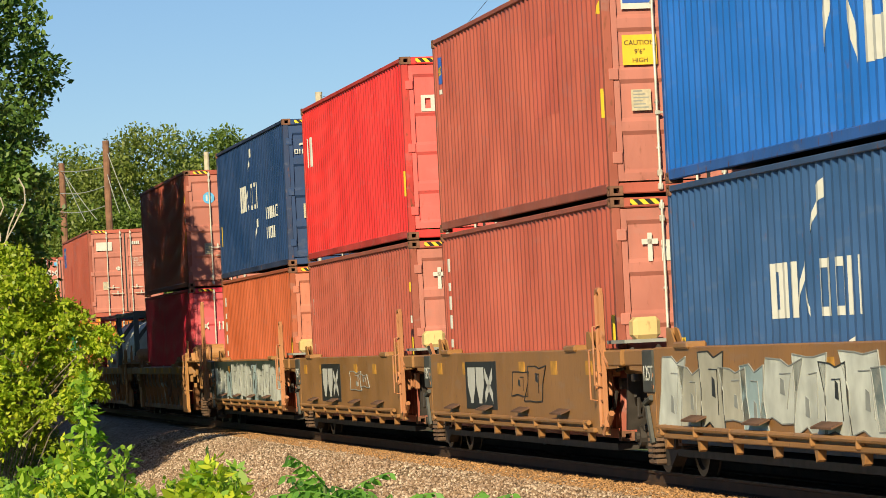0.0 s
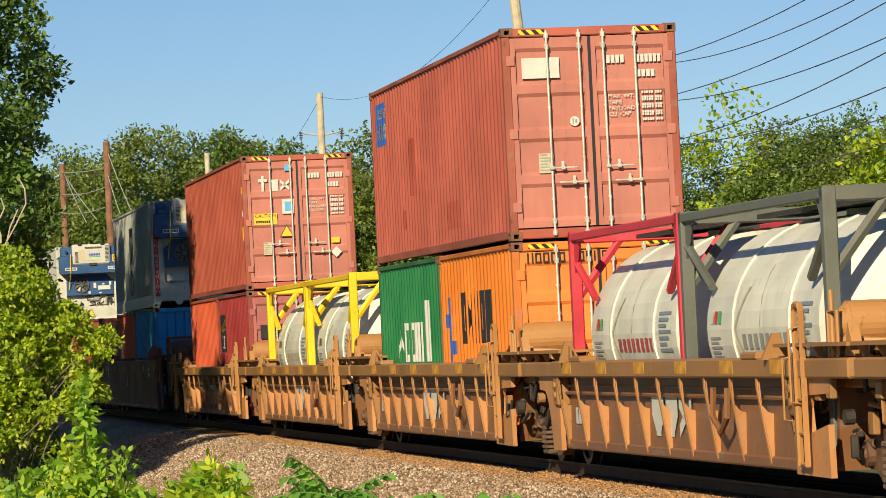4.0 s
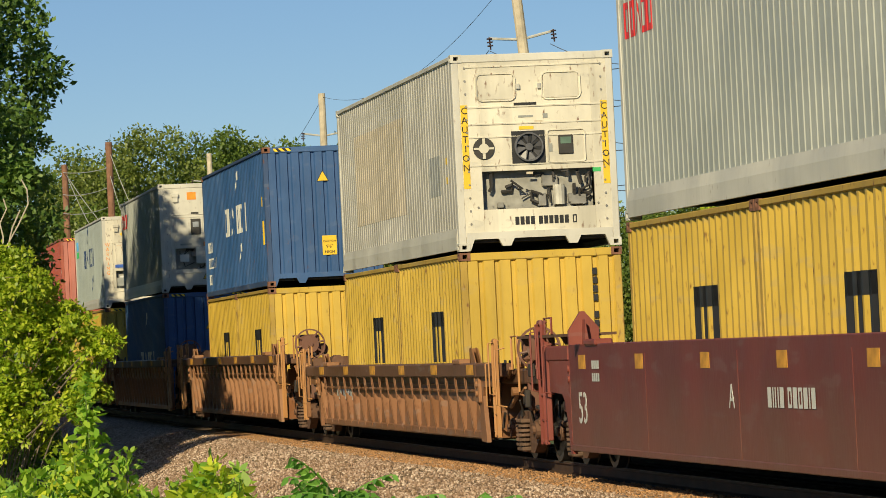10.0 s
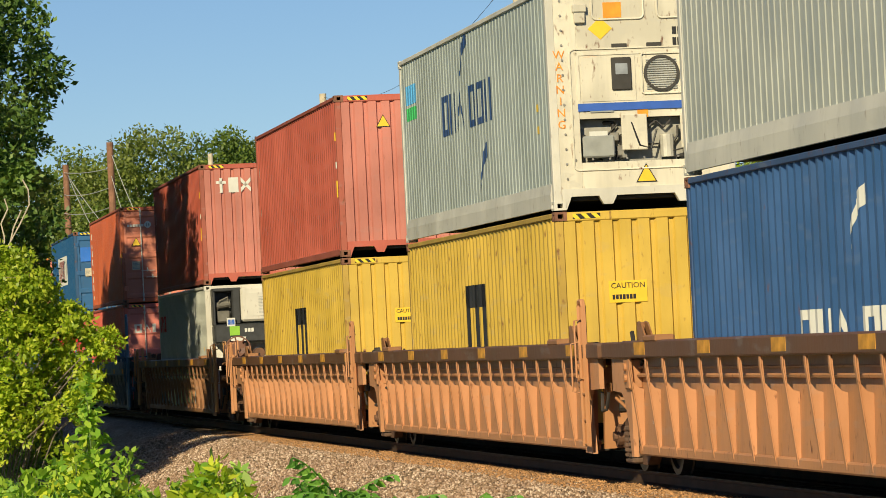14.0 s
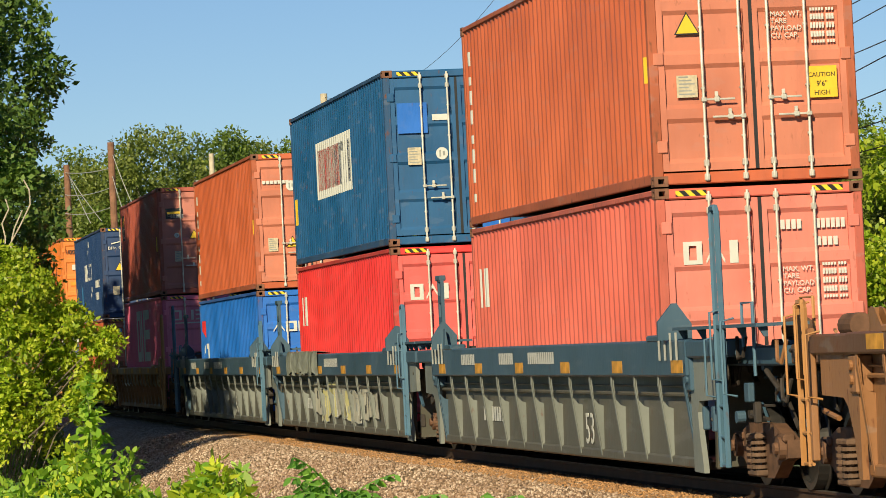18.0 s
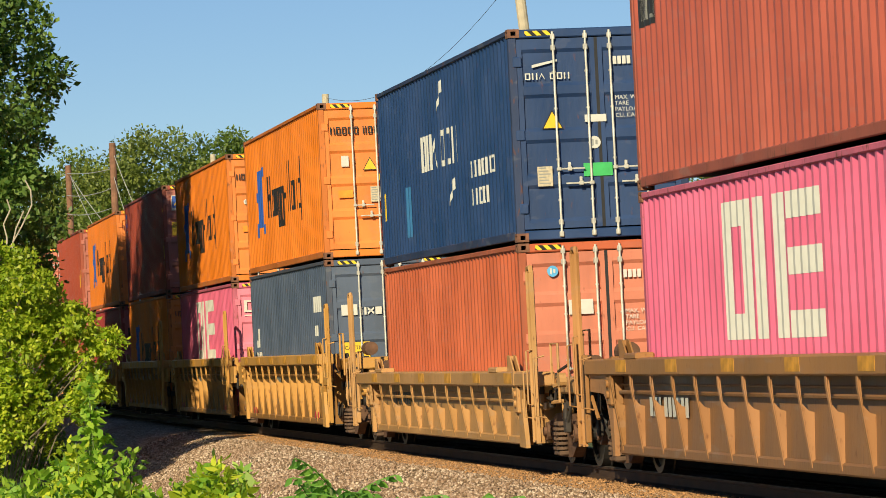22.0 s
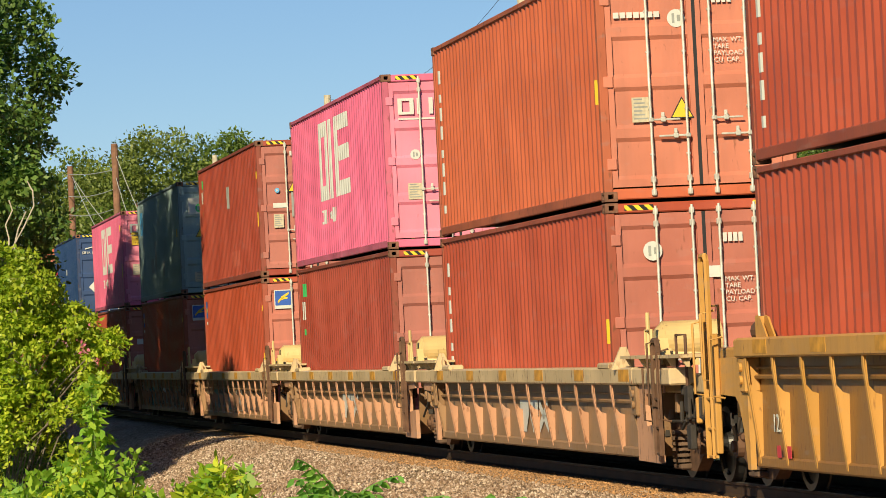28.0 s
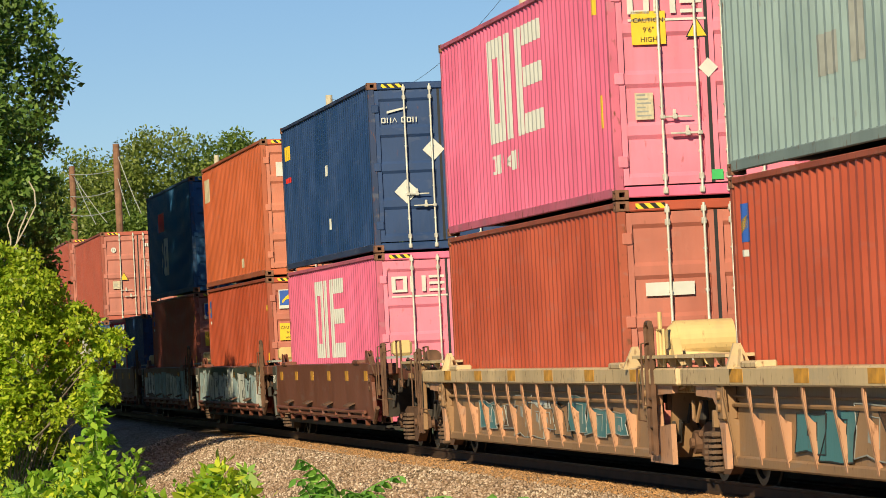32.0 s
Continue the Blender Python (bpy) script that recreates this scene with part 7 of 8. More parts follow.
def decorate(i, u, w, top, bottom):
    hw = w / 2
    rib_y = 1.475
    if i in (4, 35):
        part("dark_undercoat", MB().box(-hw + 0.1, -1.479, bottom + 0.03, hw - 0.1, -1.474, top - 0.03), plain("dark_spray", (0.03, 0.045, 0.035), 0.6, var=0.5, scale=1.0), u)
    if i in (1, 4, 35, 36):
        graffiti(u, w, bottom + 0.04, top - 0.06, 40 + i, [PALE, PALE_B, PALE] if i != 1 else [PALE, PALE_B, PALE_W])
    if i in (2, 3):
        part("emblem_panel", MB().box(-3.0, -1.482, bottom + 0.18, -0.6, -1.475, top - 0.12), BLACK, u)
        side_bars(u, -2.8, bottom + 0.26, 0.5, 0.6, "wwx", WHITE_D, 1.486, 0.12)
        graffiti(u, w, bottom + 0.3, top - 0.15, 90 + i, [OCHRE], 0.6, 2.2)
    if i in (5, 6, 7, 8, 9):
        side_bars(u, -0.9, bottom + 0.22, 0.46, 0.6, "wwx", WHITE_D, 1.336, 0.12)
        side_bars(u, -hw + 0.55, bottom + 0.3, 0.2, 0.14, "fff", WHITE_D, 1.336)
        part("hose_loop", MB().path([(2.6, -1.46, top - 0.3), (2.55, -1.47, top - 0.6), (2.9, -1.47, top - 0.75), (3.2, -1.47, top - 0.6), (3.2, -1.46, top - 0.3)], 0.035), OCHRE_DK, u)
    if i in (10, 11, 12):
        if i == 12:
            side_bars(u, 1.2, bottom + 0.62, 0.2, 0.15, "fiuf ofofif", WHITE_D, 1.484, 0.3)
        side_words(u, "B" if i == 10 else "C" if i == 11 else "A", -0.4, bottom + 0.6, 0.36, WHITE_D)
        side_words(u, "53", -hw + 0.5, bottom + 0.35, 0.55, WHITE_D)
        for x in (-hw + 1.4, hw - 2.2):
            side_bars(u, x, top - 0.3, 0.1, 0.09, "ffff", WHITE_D, 1.484)
            side_bars(u, x, top - 0.45, 0.1, 0.09, "ffff", WHITE_D, 1.484)
    if i in (13, 14, 22, 23):
        side_bars(u, -hw + 1.6, bottom + 0.45, 0.22, 0.16, "fff ffffff", WHITE_D if i != 23 else DARK, 1.336, 0.3)
    if i == 18:
        graffiti(u, w, bottom + 0.1, top - 0.25, 77, [PALE_Y, GREY_DK, PALE_W, PALE_Y], -4.8, 3.0, 1.345)
    if i in (19, 20, 21):
        side_words(u, "53", hw - 6.2, bottom + 0.15, 0.55, WHITE_D, 1.336)
        side_bars(u, -hw + 3.3, bottom + 0.35, 0.2, 0.14, "fff fffff", WHITE_D, 1.336, 0.3)
        for x, k in ((-hw + 2.6, "fffffifff"), (-hw + 5.6, "ffffffff"), (-0.6, "fffffiffffffff")):
            side_bars(u, x, top - 0.24, 0.15, 0.11, k, WHITE_D, 1.506, 0.2)
        if i == 20:
            graffiti(u, w, bottom + 0.1, top - 0.5, 78, [PALE_W, PALE_W, PALE_Y], -3.4, 4.6, 1.345)
            part("tarpaulin", tarp(-hw + 2.5, -hw + 6.9, top), TARP, u, label="crumpled silver-grey tarpaulin")
    if i in (29, 30, 31, 32, 33):
        side_bars(u, -0.7, bottom + 0.18, 0.46, 0.6, "wwx", WHITE_D, 1.336, 0.12)
        if i in (31, 32, 33):
            graffiti(u, w, bottom + 0.1, top - 0.35, 60 + i, [P_("teal_spray", 66, 120, 128, 0.4), P_("tan_spray", 150, 116, 84, 0.5), P_("brown_spray", 96, 70, 54, 0.5)], -4.5, 4.5, 1.345)
    if i in (24, 25, 26, 27, 28):
        for x in (-hw + 0.9, -hw + 1.3, hw - 1.5, hw - 1.1):
            part("red_flash", lambda: MB().box(0, -0.004, 0, 0.14, 0, 0.12), FRAME_R, u, pose(x, -1.372, bottom + 0.1), key=("rf",))
        part("dark_panel", lambda: MB().box(0, -0.004, 0, 0.5, 0, 0.3), GREY_D, u, pose(-1.2, -1.336, bottom + 0.6), key=("dp",))
    if i in (15, 16, 17, 24, 25, 26, 27, 28, 18):
        side_words(u, "125", -hw + 0.62, bottom + 0.35, 0.26, WHITE_D, 1.336)


def motions():
    times = (0, 4, 8, 12, 16, 20, 24, 28, 32)
    far = [gone(t) for t in times]
    for ob, mid, z in CARS + LOADS:
        rows = []
        for t, g in zip(times, far):
            p = on_track(mid + g)
            rows.append((t, pose(p.x, p.y, z, 0, 0, HEADING)))
        walk(ob, rows)
# ---------------------------------------------------------------- ground and track
def track_grid(name, s0, s1, prof, mat, ds=4.0, jitter=0.0):
    """A strip along the track; prof: (lateral, height) from one side to the other."""
    mb = MB()
    ns = int((s1 - s0) / ds)
    rr = random.Random(7)
    rows = []
    for i in range(ns + 1):
        s = s0 + (s1 - s0) * i / ns
        rows.append([on_track(s, l, z + (rr.uniform(-jitter, jitter) if 0 < k < len(prof) - 1 else 0)) for k, (l, z) in enumerate(prof)])
    for r in rows:
        mb.v += [tuple(p) for p in r]
    m = len(prof)
    for i in range(ns):
        for k in range(m - 1):
            a = i * m + k
            mb.f.append((a, a + 1, a + m + 1, a + m))
    return new(name, mb.mesh(name, mat, True))


BALLAST = ballast_mat("ballast_stone", False)
STONE = ballast_mat("loose_ballast_stone", True)
GRASSY = plain("weedy_ground", (0.07, 0.10, 0.03), 0.95, 0.0, 0.5, 0.5)
g = MB().quad((-2500, -800, -0.95), (2500, -800, -0.95), (2500, 4000, -0.95), (-2500, 4000, -0.95))
tagged(new("ground", g.mesh("ground", GRASSY)), "weedy green and brown ground beside the railway", "ground", kind="structure")
BPROF = [(-4.6, -0.96), (-3.6, -0.6), (-2.0, -0.24), (-0.95, -0.2), (-0.85, -0.2), (0.0, -0.2), (0.68, -0.21), (0.83, -0.2), (0.95, -0.19), (1.9, -0.2), (2.5, -0.32), (3.6, -0.75), (4.4, -0.96)]
tagged(track_grid("ballast_bed", -900, 70, BPROF, BALLAST, 5.0), "grey-pink crushed stone ballast bed", "ballast", kind="structure")


def loose_stones(n, s0, s1, l0, l1, size, seed, mat=None):
    """Angular stones, joined: squashed eight-sided lumps."""
    rg = np.random.RandomState(seed)
    s, l = rg.uniform(s0, s1, n), rg.uniform(l0, l1, n)
    z = np.interp(l, [p[0] for p in BPROF], [p[1] for p in BPROF])
    c = np.array(TRACK)[None] + np.array(ALONG)[None] * s[:, None] + np.array(SIDE)[None] * l[:, None]
    c[:, 2] = z + size * 0.18
    base = np.array([(1, 0, 0), (-1, 0, 0), (0, 1, 0), (0, -1, 0), (0, 0, 0.8), (0, 0, -0.8)], float)
    v = base[None] * rg.uniform(0.55, 1.25, (n, 6, 1)) * (size * rg.uniform(0.5, 1.1, (n, 1, 1))) * 0.5
    ax = rg.normal(size=(n, 3, 3))
    q, _ = np.linalg.qr(ax)
    v = np.einsum("nij,nkj->nki", q, v) + c[:, None]
    f = np.array([(0, 2, 4), (2, 1, 4), (1, 3, 4), (3, 0, 4), (2, 0, 5), (1, 2, 5), (3, 1, 5), (0, 3, 5)])
    fs = (f[None] + 6 * np.arange(n)[:, None, None]).reshape(-1)
    return fast_mesh("loose_ballast", v.reshape(-1, 3), fs, 3, mat or STONE)


def fast_mesh(name, verts, loops, k, mat, smooth=False):
    me = bpy.data.meshes.new(name)
    me.vertices.add(len(verts))
    me.vertices.foreach_set("co", np.asarray(verts, np.float32).reshape(-1))
    me.loops.add(len(loops))
    me.loops.foreach_set("vertex_index", np.asarray(loops, np.int32))
    nf = len(loops) // k
    me.polygons.add(nf)
    me.polygons.foreach_set("loop_start", np.arange(0, nf * k, k, dtype=np.int32))
    me.materials.append(mat)
    me.update(calc_edges=True)
    return me


BROWN_STONE = plain("rust_dusted_stone", (0.40, 0.21, 0.09), 0.9, 0.0, 0.5, 12.0)
tagged(new("dusty_ballast", loose_stones(26000, -28, 34, 0.84, 1.6, 0.08, 9, BROWN_STONE)), "rust-brown dusty chippings beside the rail", "ballast", kind="stuff")
tagged(new("loose_ballast", loose_stones(42000, -28, 34, 1.2, 4.3, 0.075, 3)), "grey-pink crushed ballast stones lying loose", "ballast", kind="stuff")
RAILSTEEL = plain("rusty_rail", (0.05, 0.026, 0.015), 0.75, 0.2, 0.35, 3.0)
RAILTOP = plain("polished_rail", (0.16, 0.14, 0.12), 0.5, 0.7, 0.1)
for l in (-0.7525, 0.7525):
    r = thing("rail", "rusty steel rail with a polished top", "rail", "running rails")
    prof = [(-0.07, -0.17), (0.07, -0.17), (0.07, -0.155), (0.012, -0.135), (0.012, -0.04), (0.035, -0.03), (0.035, -0.004), (-0.035, -0.004), (-0.035, -0.03), (-0.012, -0.04), (-0.012, -0.135), (-0.07, -0.155)]
    m = Matrix.Translation(on_track(0, l)) @ pose(0, 0, 0, 0, 0, HEADING)
    part("web", MB().prism(prof, "x", -900, 70), RAILSTEEL, r, m)
    part("running_face", MB().box(-900, -0.03, -0.004, 70, 0.03, 0.0), RAILTOP, r, m)
TIE = plain("weathered_tie", (0.09, 0.06, 0.04), 0.9, 0.0, 0.4, 5.0)
tie_mesh = MB().box(-0.115, -1.3, -0.18, 0.115, 1.3, 0.0, 0.015).mesh("tie", TIE)
for i in range(120):
    p = on_track(-36 + i * 0.55, 0, -0.172)
    t = new("tie", tie_mesh)
    t.matrix_world = pose(p.x, p.y, p.z, 0, 0, HEADING + random.uniform(-0.6, 0.6))
    tagged(t, "weathered dark wooden tie in the ballast", "railway tie", "railway ties")

# ---------------------------------------------------------------- greenery
BARK = plain("grey_bark", (0.16, 0.13, 0.10), 0.9, 0.0, 0.35, 9.0)
PALE_BARK = plain("pale_bark", (0.42, 0.37, 0.29), 0.85, 0.0, 0.3, 6.0)
STEM = plain("green_stem", (0.10, 0.15, 0.04), 0.7)
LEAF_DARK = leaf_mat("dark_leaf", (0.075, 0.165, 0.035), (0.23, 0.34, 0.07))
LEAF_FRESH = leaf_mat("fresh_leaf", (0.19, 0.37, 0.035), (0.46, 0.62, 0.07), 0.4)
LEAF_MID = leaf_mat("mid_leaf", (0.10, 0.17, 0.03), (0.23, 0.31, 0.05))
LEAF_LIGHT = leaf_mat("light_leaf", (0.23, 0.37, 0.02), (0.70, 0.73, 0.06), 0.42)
LEAF_FAR = leaf_mat("far_leaf", (0.14, 0.20, 0.04), (0.30, 0.34, 0.07))
LEAF_SUMAC = leaf_mat("pinnate_leaf", (0.12, 0.31, 0.05), (0.30, 0.54, 0.08), 0.35)


def leaves(centres, spread, per, size, seed, mat, droop=0.3, name="crown", fine=False):
    """Small folded leaves round many centres. centres: n x 3; spread: their radius."""
    rg = np.random.RandomState(seed)
    c = np.repeat(np.asarray(centres, float), per, axis=0)
    n = len(c)
    sp = np.repeat(np.broadcast_to(np.asarray(spread, float), (len(centres),)), per)
    d = rg.normal(size=(n, 3))
    d /= np.linalg.norm(d, axis=1, keepdims=True)
    c = c + d * (sp * rg.uniform(0.25, 1.0, n) ** 0.6)[:, None] * np.array((1, 1, 0.8))
    a = rg.normal(size=(n, 3)) + d * 0.6
    a[:, 2] -= droop
    a /= np.linalg.norm(a, axis=1, keepdims=True)
    up = rg.normal(size=(n, 3)) * 0.7 + np.array((0, 0, 1.0))
    b = np.cross(a, up)
    b /= np.linalg.norm(b, axis=1, keepdims=True) + 1e-9
    nn = np.cross(a, b)
    s = (size * rg.uniform(0.6, 1.25, n))[:, None]
    if fine:
        w1, w2, up_ = b * s * 0.27, b * s * 0.2, nn * s
        v = np.stack([c, c + a * s * 0.3 + w1 + up_ * 0.05, c + a * s * 0.65 + w2 + up_ * 0.08, c + a * s, c + a * s * 0.65 - w2 + up_ * 0.08, c + a * s * 0.3 - w1 + up_ * 0.05], 1)
        return fast_mesh(name, v.reshape(-1, 3), np.arange(6 * n), 6, mat)
    v = np.stack([c, c + a * s * 0.5 + b * s * 0.3 + nn * s * 0.08, c + a * s, c + a * s * 0.5 - b * s * 0.3 + nn * s * 0.08], 1)
    return fast_mesh(name, v.reshape(-1, 3), np.arange(4 * n), 4, mat)


def limb(mb, p, d, r, length, depth, rr, tips, wander=0.25):
    """A branch that tapers, bends and forks."""
    q = Vector(p)
    d = Vector(d).normalized()
    k = 3
    for i in range(k):
        d = (d + Vector((rr.uniform(-1, 1), rr.uniform(-1, 1), rr.uniform(-0.6, 0.9))) * wander * 0.5).normalized()
        e = q + d * length / k
        mb.tube(q, e, r * (1 - 0.2 * i), r * (1 - 0.2 * (i + 1)), 6, False)
        q = e
        if depth <= 1:
            tips.append(q.copy())
    if depth > 0:
        for _ in range(rr.choice((2, 3, 3))):
            nd = (d + Vector((rr.uniform(-1, 1), rr.uniform(-1, 1), rr.uniform(-0.3, 0.7))) * 0.9).normalized()
            limb(mb, q, nd, r * 0.55, length * rr.uniform(0.6, 0.8), depth - 1, rr, tips, wander)


def tree(label, at, height, radius, trunk_r, leaf_m, bark=BARK, seed=0, leaf=0.14, per=60, clumps=260, clump_r=0.75, low=0.2, name="tree", group="trees", shape=1.0, lobes_n=16):
    """A trunk with forked limbs inside an uneven crown of leaf clumps with gaps."""
    rr = random.Random(seed)
    rg = np.random.RandomState(seed + 5)
    t = thing(name, label, "tree", group)
    t.matrix_world = pose(*at)
    mb, tips = MB(), []
    fork = height * max(0.18, low)
    mb.tube((0, 0, -0.3), (0.02 * height * rr.uniform(-1, 1), 0, fork), trunk_r, trunk_r * 0.75, 10, False)
    for i in range(5):
        a = 2 * math.pi * i / 5 + rr.uniform(-0.4, 0.4)
        limb(mb, (0, 0, fork * rr.uniform(0.8, 1.0)), (math.cos(a) * radius / height * 1.3, math.sin(a) * radius / height * 1.3, 1.0), trunk_r * 0.55, min(height * 0.25, radius * 0.7), 2, rr, tips)
    part("trunk", mb, bark, t, smooth=True)
    # lobes give the crown its uneven outline
    lobes = []
    for i in range(lobes_n):
        a, zz = rr.uniform(0, 2 * math.pi), rr.uniform(low + 0.12, 0.88)
        w = math.sin(math.pi * min(1, max(0.08, (zz - low) / (1.02 - low))) ** shape) ** 0.6
        lobes.append((math.cos(a) * radius * 0.6 * w, math.sin(a) * radius * 0.6 * w, zz * height, radius * rr.uniform(0.3, 0.48) * (0.6 + 0.4 * w)))
    lobes.append((0, 0, height * 0.86, radius * 0.4))
    cs = []
    for k in range(clumps):
        lx, ly, lz, lr = lobes[k % len(lobes)]
        d = rg.normal(size=3)
        d /= np.linalg.norm(d)
        cs.append((lx + d[0] * lr, ly + d[1] * lr, lz + d[2] * lr * 0.9))
    for q in tips[:: max(1, len(tips) // 60)]:
        if (q.x / radius) ** 2 + (q.y / radius) ** 2 < 1:
            cs.append(tuple(q))
    part("crown", leaves(cs, clump_r * rg.uniform(0.6, 1.2, len(cs)), per, leaf, seed, leaf_m), leaf_m, t)
    return t


# tall tree beside the line, and those that shade the line behind it
p = on_track(-22.5, 9.2)
tree("tall leafy tree at the edge of the ballast", (p.x, p.y, -0.9), 15.5, 4.3, 0.3, LEAF_DARK, seed=11, leaf=0.17, per=150, clumps=900, clump_r=0.6, low=0.05, lobes_n=48)
for k, (s, l, h, r) in enumerate(((-28, 9.6, 17.0, 3.8), (-35, 9.5, 17.0, 3.8), (-42, 9.5, 14.5, 3.6), (-52, 9.6, 10.2, 4.0), (-62, 9.6, 10.0, 4.2), (-73, 9.6, 10.0, 4.4), (-86, 9.6, 10.0, 4.6))):
    p = on_track(s, l, -0.9)
    tree("leafy tree beside the line", (p.x, p.y, -0.9), h, r, 0.25, LEAF_DARK, seed=20 + k, leaf=0.22 if k < 2 else 0.4, per=80 if k < 2 else 44, clumps=640 if k < 3 else 320, clump_r=0.62 if k < 3 else 0.55, low=0.03, lobes_n=34 if k < 3 else 18)

p = on_track(-24.5, 9.35, -0.9)
tree("leafy tree beside the ballast, wide and low", (p.x, p.y, -0.9), 8.8, 3.9, 0.2, LEAF_DARK, seed=35, leaf=0.17, per=130, clumps=480, clump_r=0.55, low=0.16, lobes_n=34)
p = on_track(-11.5, 9.1, -0.9)
tree("leafy young tree beside the ballast", (p.x, p.y, -0.9), 10.2, 3.1, 0.16, LEAF_DARK, seed=33, leaf=0.16, per=140, clumps=420, clump_r=0.5, low=0.05, lobes_n=26)

# distant woods behind the train
for k, (x, y, h, r) in enumerate(((-24, 245, 15.8, 4.6), (-20.5, 236, 15.5, 4.8), (-17.0, 232, 16.2, 4.6), (-14.2, 238, 16.6, 4.4), (-12.0, 246, 16.0, 4.0), (-22.5, 226, 11.0, 3.8), (-19, 224, 11.5, 3.6), (-9.0, 262, 15.0, 4.2), (-5.5, 268, 14.5, 4.4),
                                    (-4.6, 162, 10.6, 3.4), (-1.6, 160, 11.4, 3.6), (0.6, 166, 9.8, 3.2), (2.6, 172, 7.4, 3.0), (5.6, 176, 9.6, 2.6), (7.5, 150, 6.8, 2.8),
                                    (9.0, 128, 8.2, 2.8), (11.3, 124, 8.4, 3.0), (13.4, 122, 8.6, 3.0), (15.5, 120, 8.6, 3.0), (10.0, 112, 6.4, 2.4), (12.8, 108, 6.8, 2.6), (14.6, 102, 7.4, 2.4))):
    far = y > 200
    tree("rounded leafy tree in the distant wood", (x, y, -0.95), h + 0.9, r, 0.22, (LEAF_FAR if k % 3 else LEAF_MID) if y > 140 else (LEAF_MID if k % 2 else LEAF_FAR), seed=40 + k, leaf=0.27 if far else 0.2 if y > 140 else 0.14, per=72 if far else 80 if y > 140 else 130, clumps=250, clump_r=1.0 if far else 0.7, low=0.08, group="distant trees")
tree("slender pale-barked tree with thin leaves", (9.05, 118, -0.95), 11.0, 1.5, 0.13, LEAF_LIGHT, PALE_BARK, seed=81, leaf=0.22, per=10, clumps=120, clump_r=0.5, low=0.3, group="distant trees")
tree("yellow-green leafy sunlit tree", (12.3, 104, -0.95), 8.2, 1.9, 0.13, LEAF_LIGHT, seed=82, leaf=0.24, per=26, clumps=150, clump_r=0.55, low=0.1, group="distant trees")


def bush(label, at, stems, height, radius, leaf_m, seed, leaf=0.09, per=30, clump_r=0.28, lean=(0, 0, 0), name="bush", low=1):
    rr = random.Random(seed)
    b = thing(name, label, "bush", "bushes")
    b.matrix_world = pose(*at)
    mb, cs = MB(), []
    for i in range(stems):
        a, f = rr.uniform(0, 2 * math.pi), rr.uniform(0.1, 1.0)
        q = Vector((math.cos(a) * radius * 0.3 * f, math.sin(a) * radius * 0.3 * f, -0.1))
        d = Vector((math.cos(a) * f * radius / height + lean[0], math.sin(a) * f * radius / height + lean[1], 1.0)).normalized()
        n = 7
        hh = height * rr.uniform(0.6, 1.0)
        for j in range(n):
            d = (d + Vector((rr.uniform(-0.2, 0.2), rr.uniform(-0.2, 0.2), -0.07 * j * f))).normalized()
            e = q + d * hh / n
            mb.tube(q, e, 0.016 * (1 - j / n) + 0.004, 0.016 * (1 - (j + 1) / n) + 0.004, 5, False)
            q = e
            if j >= low:
                for _ in range(2 if per > 30 else 3):
                    cs.append(tuple(q + Vector((rr.gauss(0, 0.5), rr.gauss(0, 0.5), rr.gauss(0, 0.2))) * clump_r * 1.4))
    part("branching", mb, BARK if height > 2 else STEM, b)
    part("foliage", leaves(cs, clump_r, per, leaf, seed, leaf_m, 0.5, "foliage", True), leaf_m, b)
    return b


def weed(label, at, height, seed, leaf_m, leaf=0.07, lean=0.0):
    """An upright weed: one stem with leaves all the way up."""
    rr = random.Random(seed)
    w = thing("weed", label, "weed", "weeds")
    w.matrix_world = pose(*at)
    mb, cs = MB(), []
    q, d = Vector((0, 0, -0.1)), Vector((lean, 0, 1)).normalized()
    n = 28
    for j in range(n):
        d = (d + Vector((rr.uniform(-0.025, 0.025) - d.x * 0.2, rr.uniform(-0.025, 0.025), 0))).normalized()
        e = q + d * height / n
        mb.tube(q, e, 0.007 * (1.1 - j / n) + 0.002, 0.007 * (1 - j / n) + 0.002, 5, False)
        q = e
        if j > 13:
            for _ in range(4):
                a = rr.uniform(0, 6.3)
                k = 0.15 * (1.06 - j / n)
                cs.append((q.x + math.cos(a) * k * 0.6, q.y + math.sin(a) * k * 0.6, q.z + rr.uniform(-0.04, 0.04)))
    part("stem", mb, STEM, w)
    part("foliage", leaves(cs, 0.045, 7, leaf, seed, leaf_m, 0.1, "leaves", True), leaf_m, w)
    return w


def world_at(px, py, y):
    """The place y metres ahead that lies on a line of sight, in the level world."""
    u, v = (px - 784) / 6759, (441 - py) / 6759
    c, s = math.cos(radians(2.8)), math.sin(radians(2.8))
    uu, vv = c * u + s * v, -s * u + c * v
    cp, sp = math.cos(radians(1.408)), math.sin(radians(1.408))
    k = y / (cp - sp * vv)
    return Vector((uu * k, y, EYE_Z + (sp + cp * vv) * k))


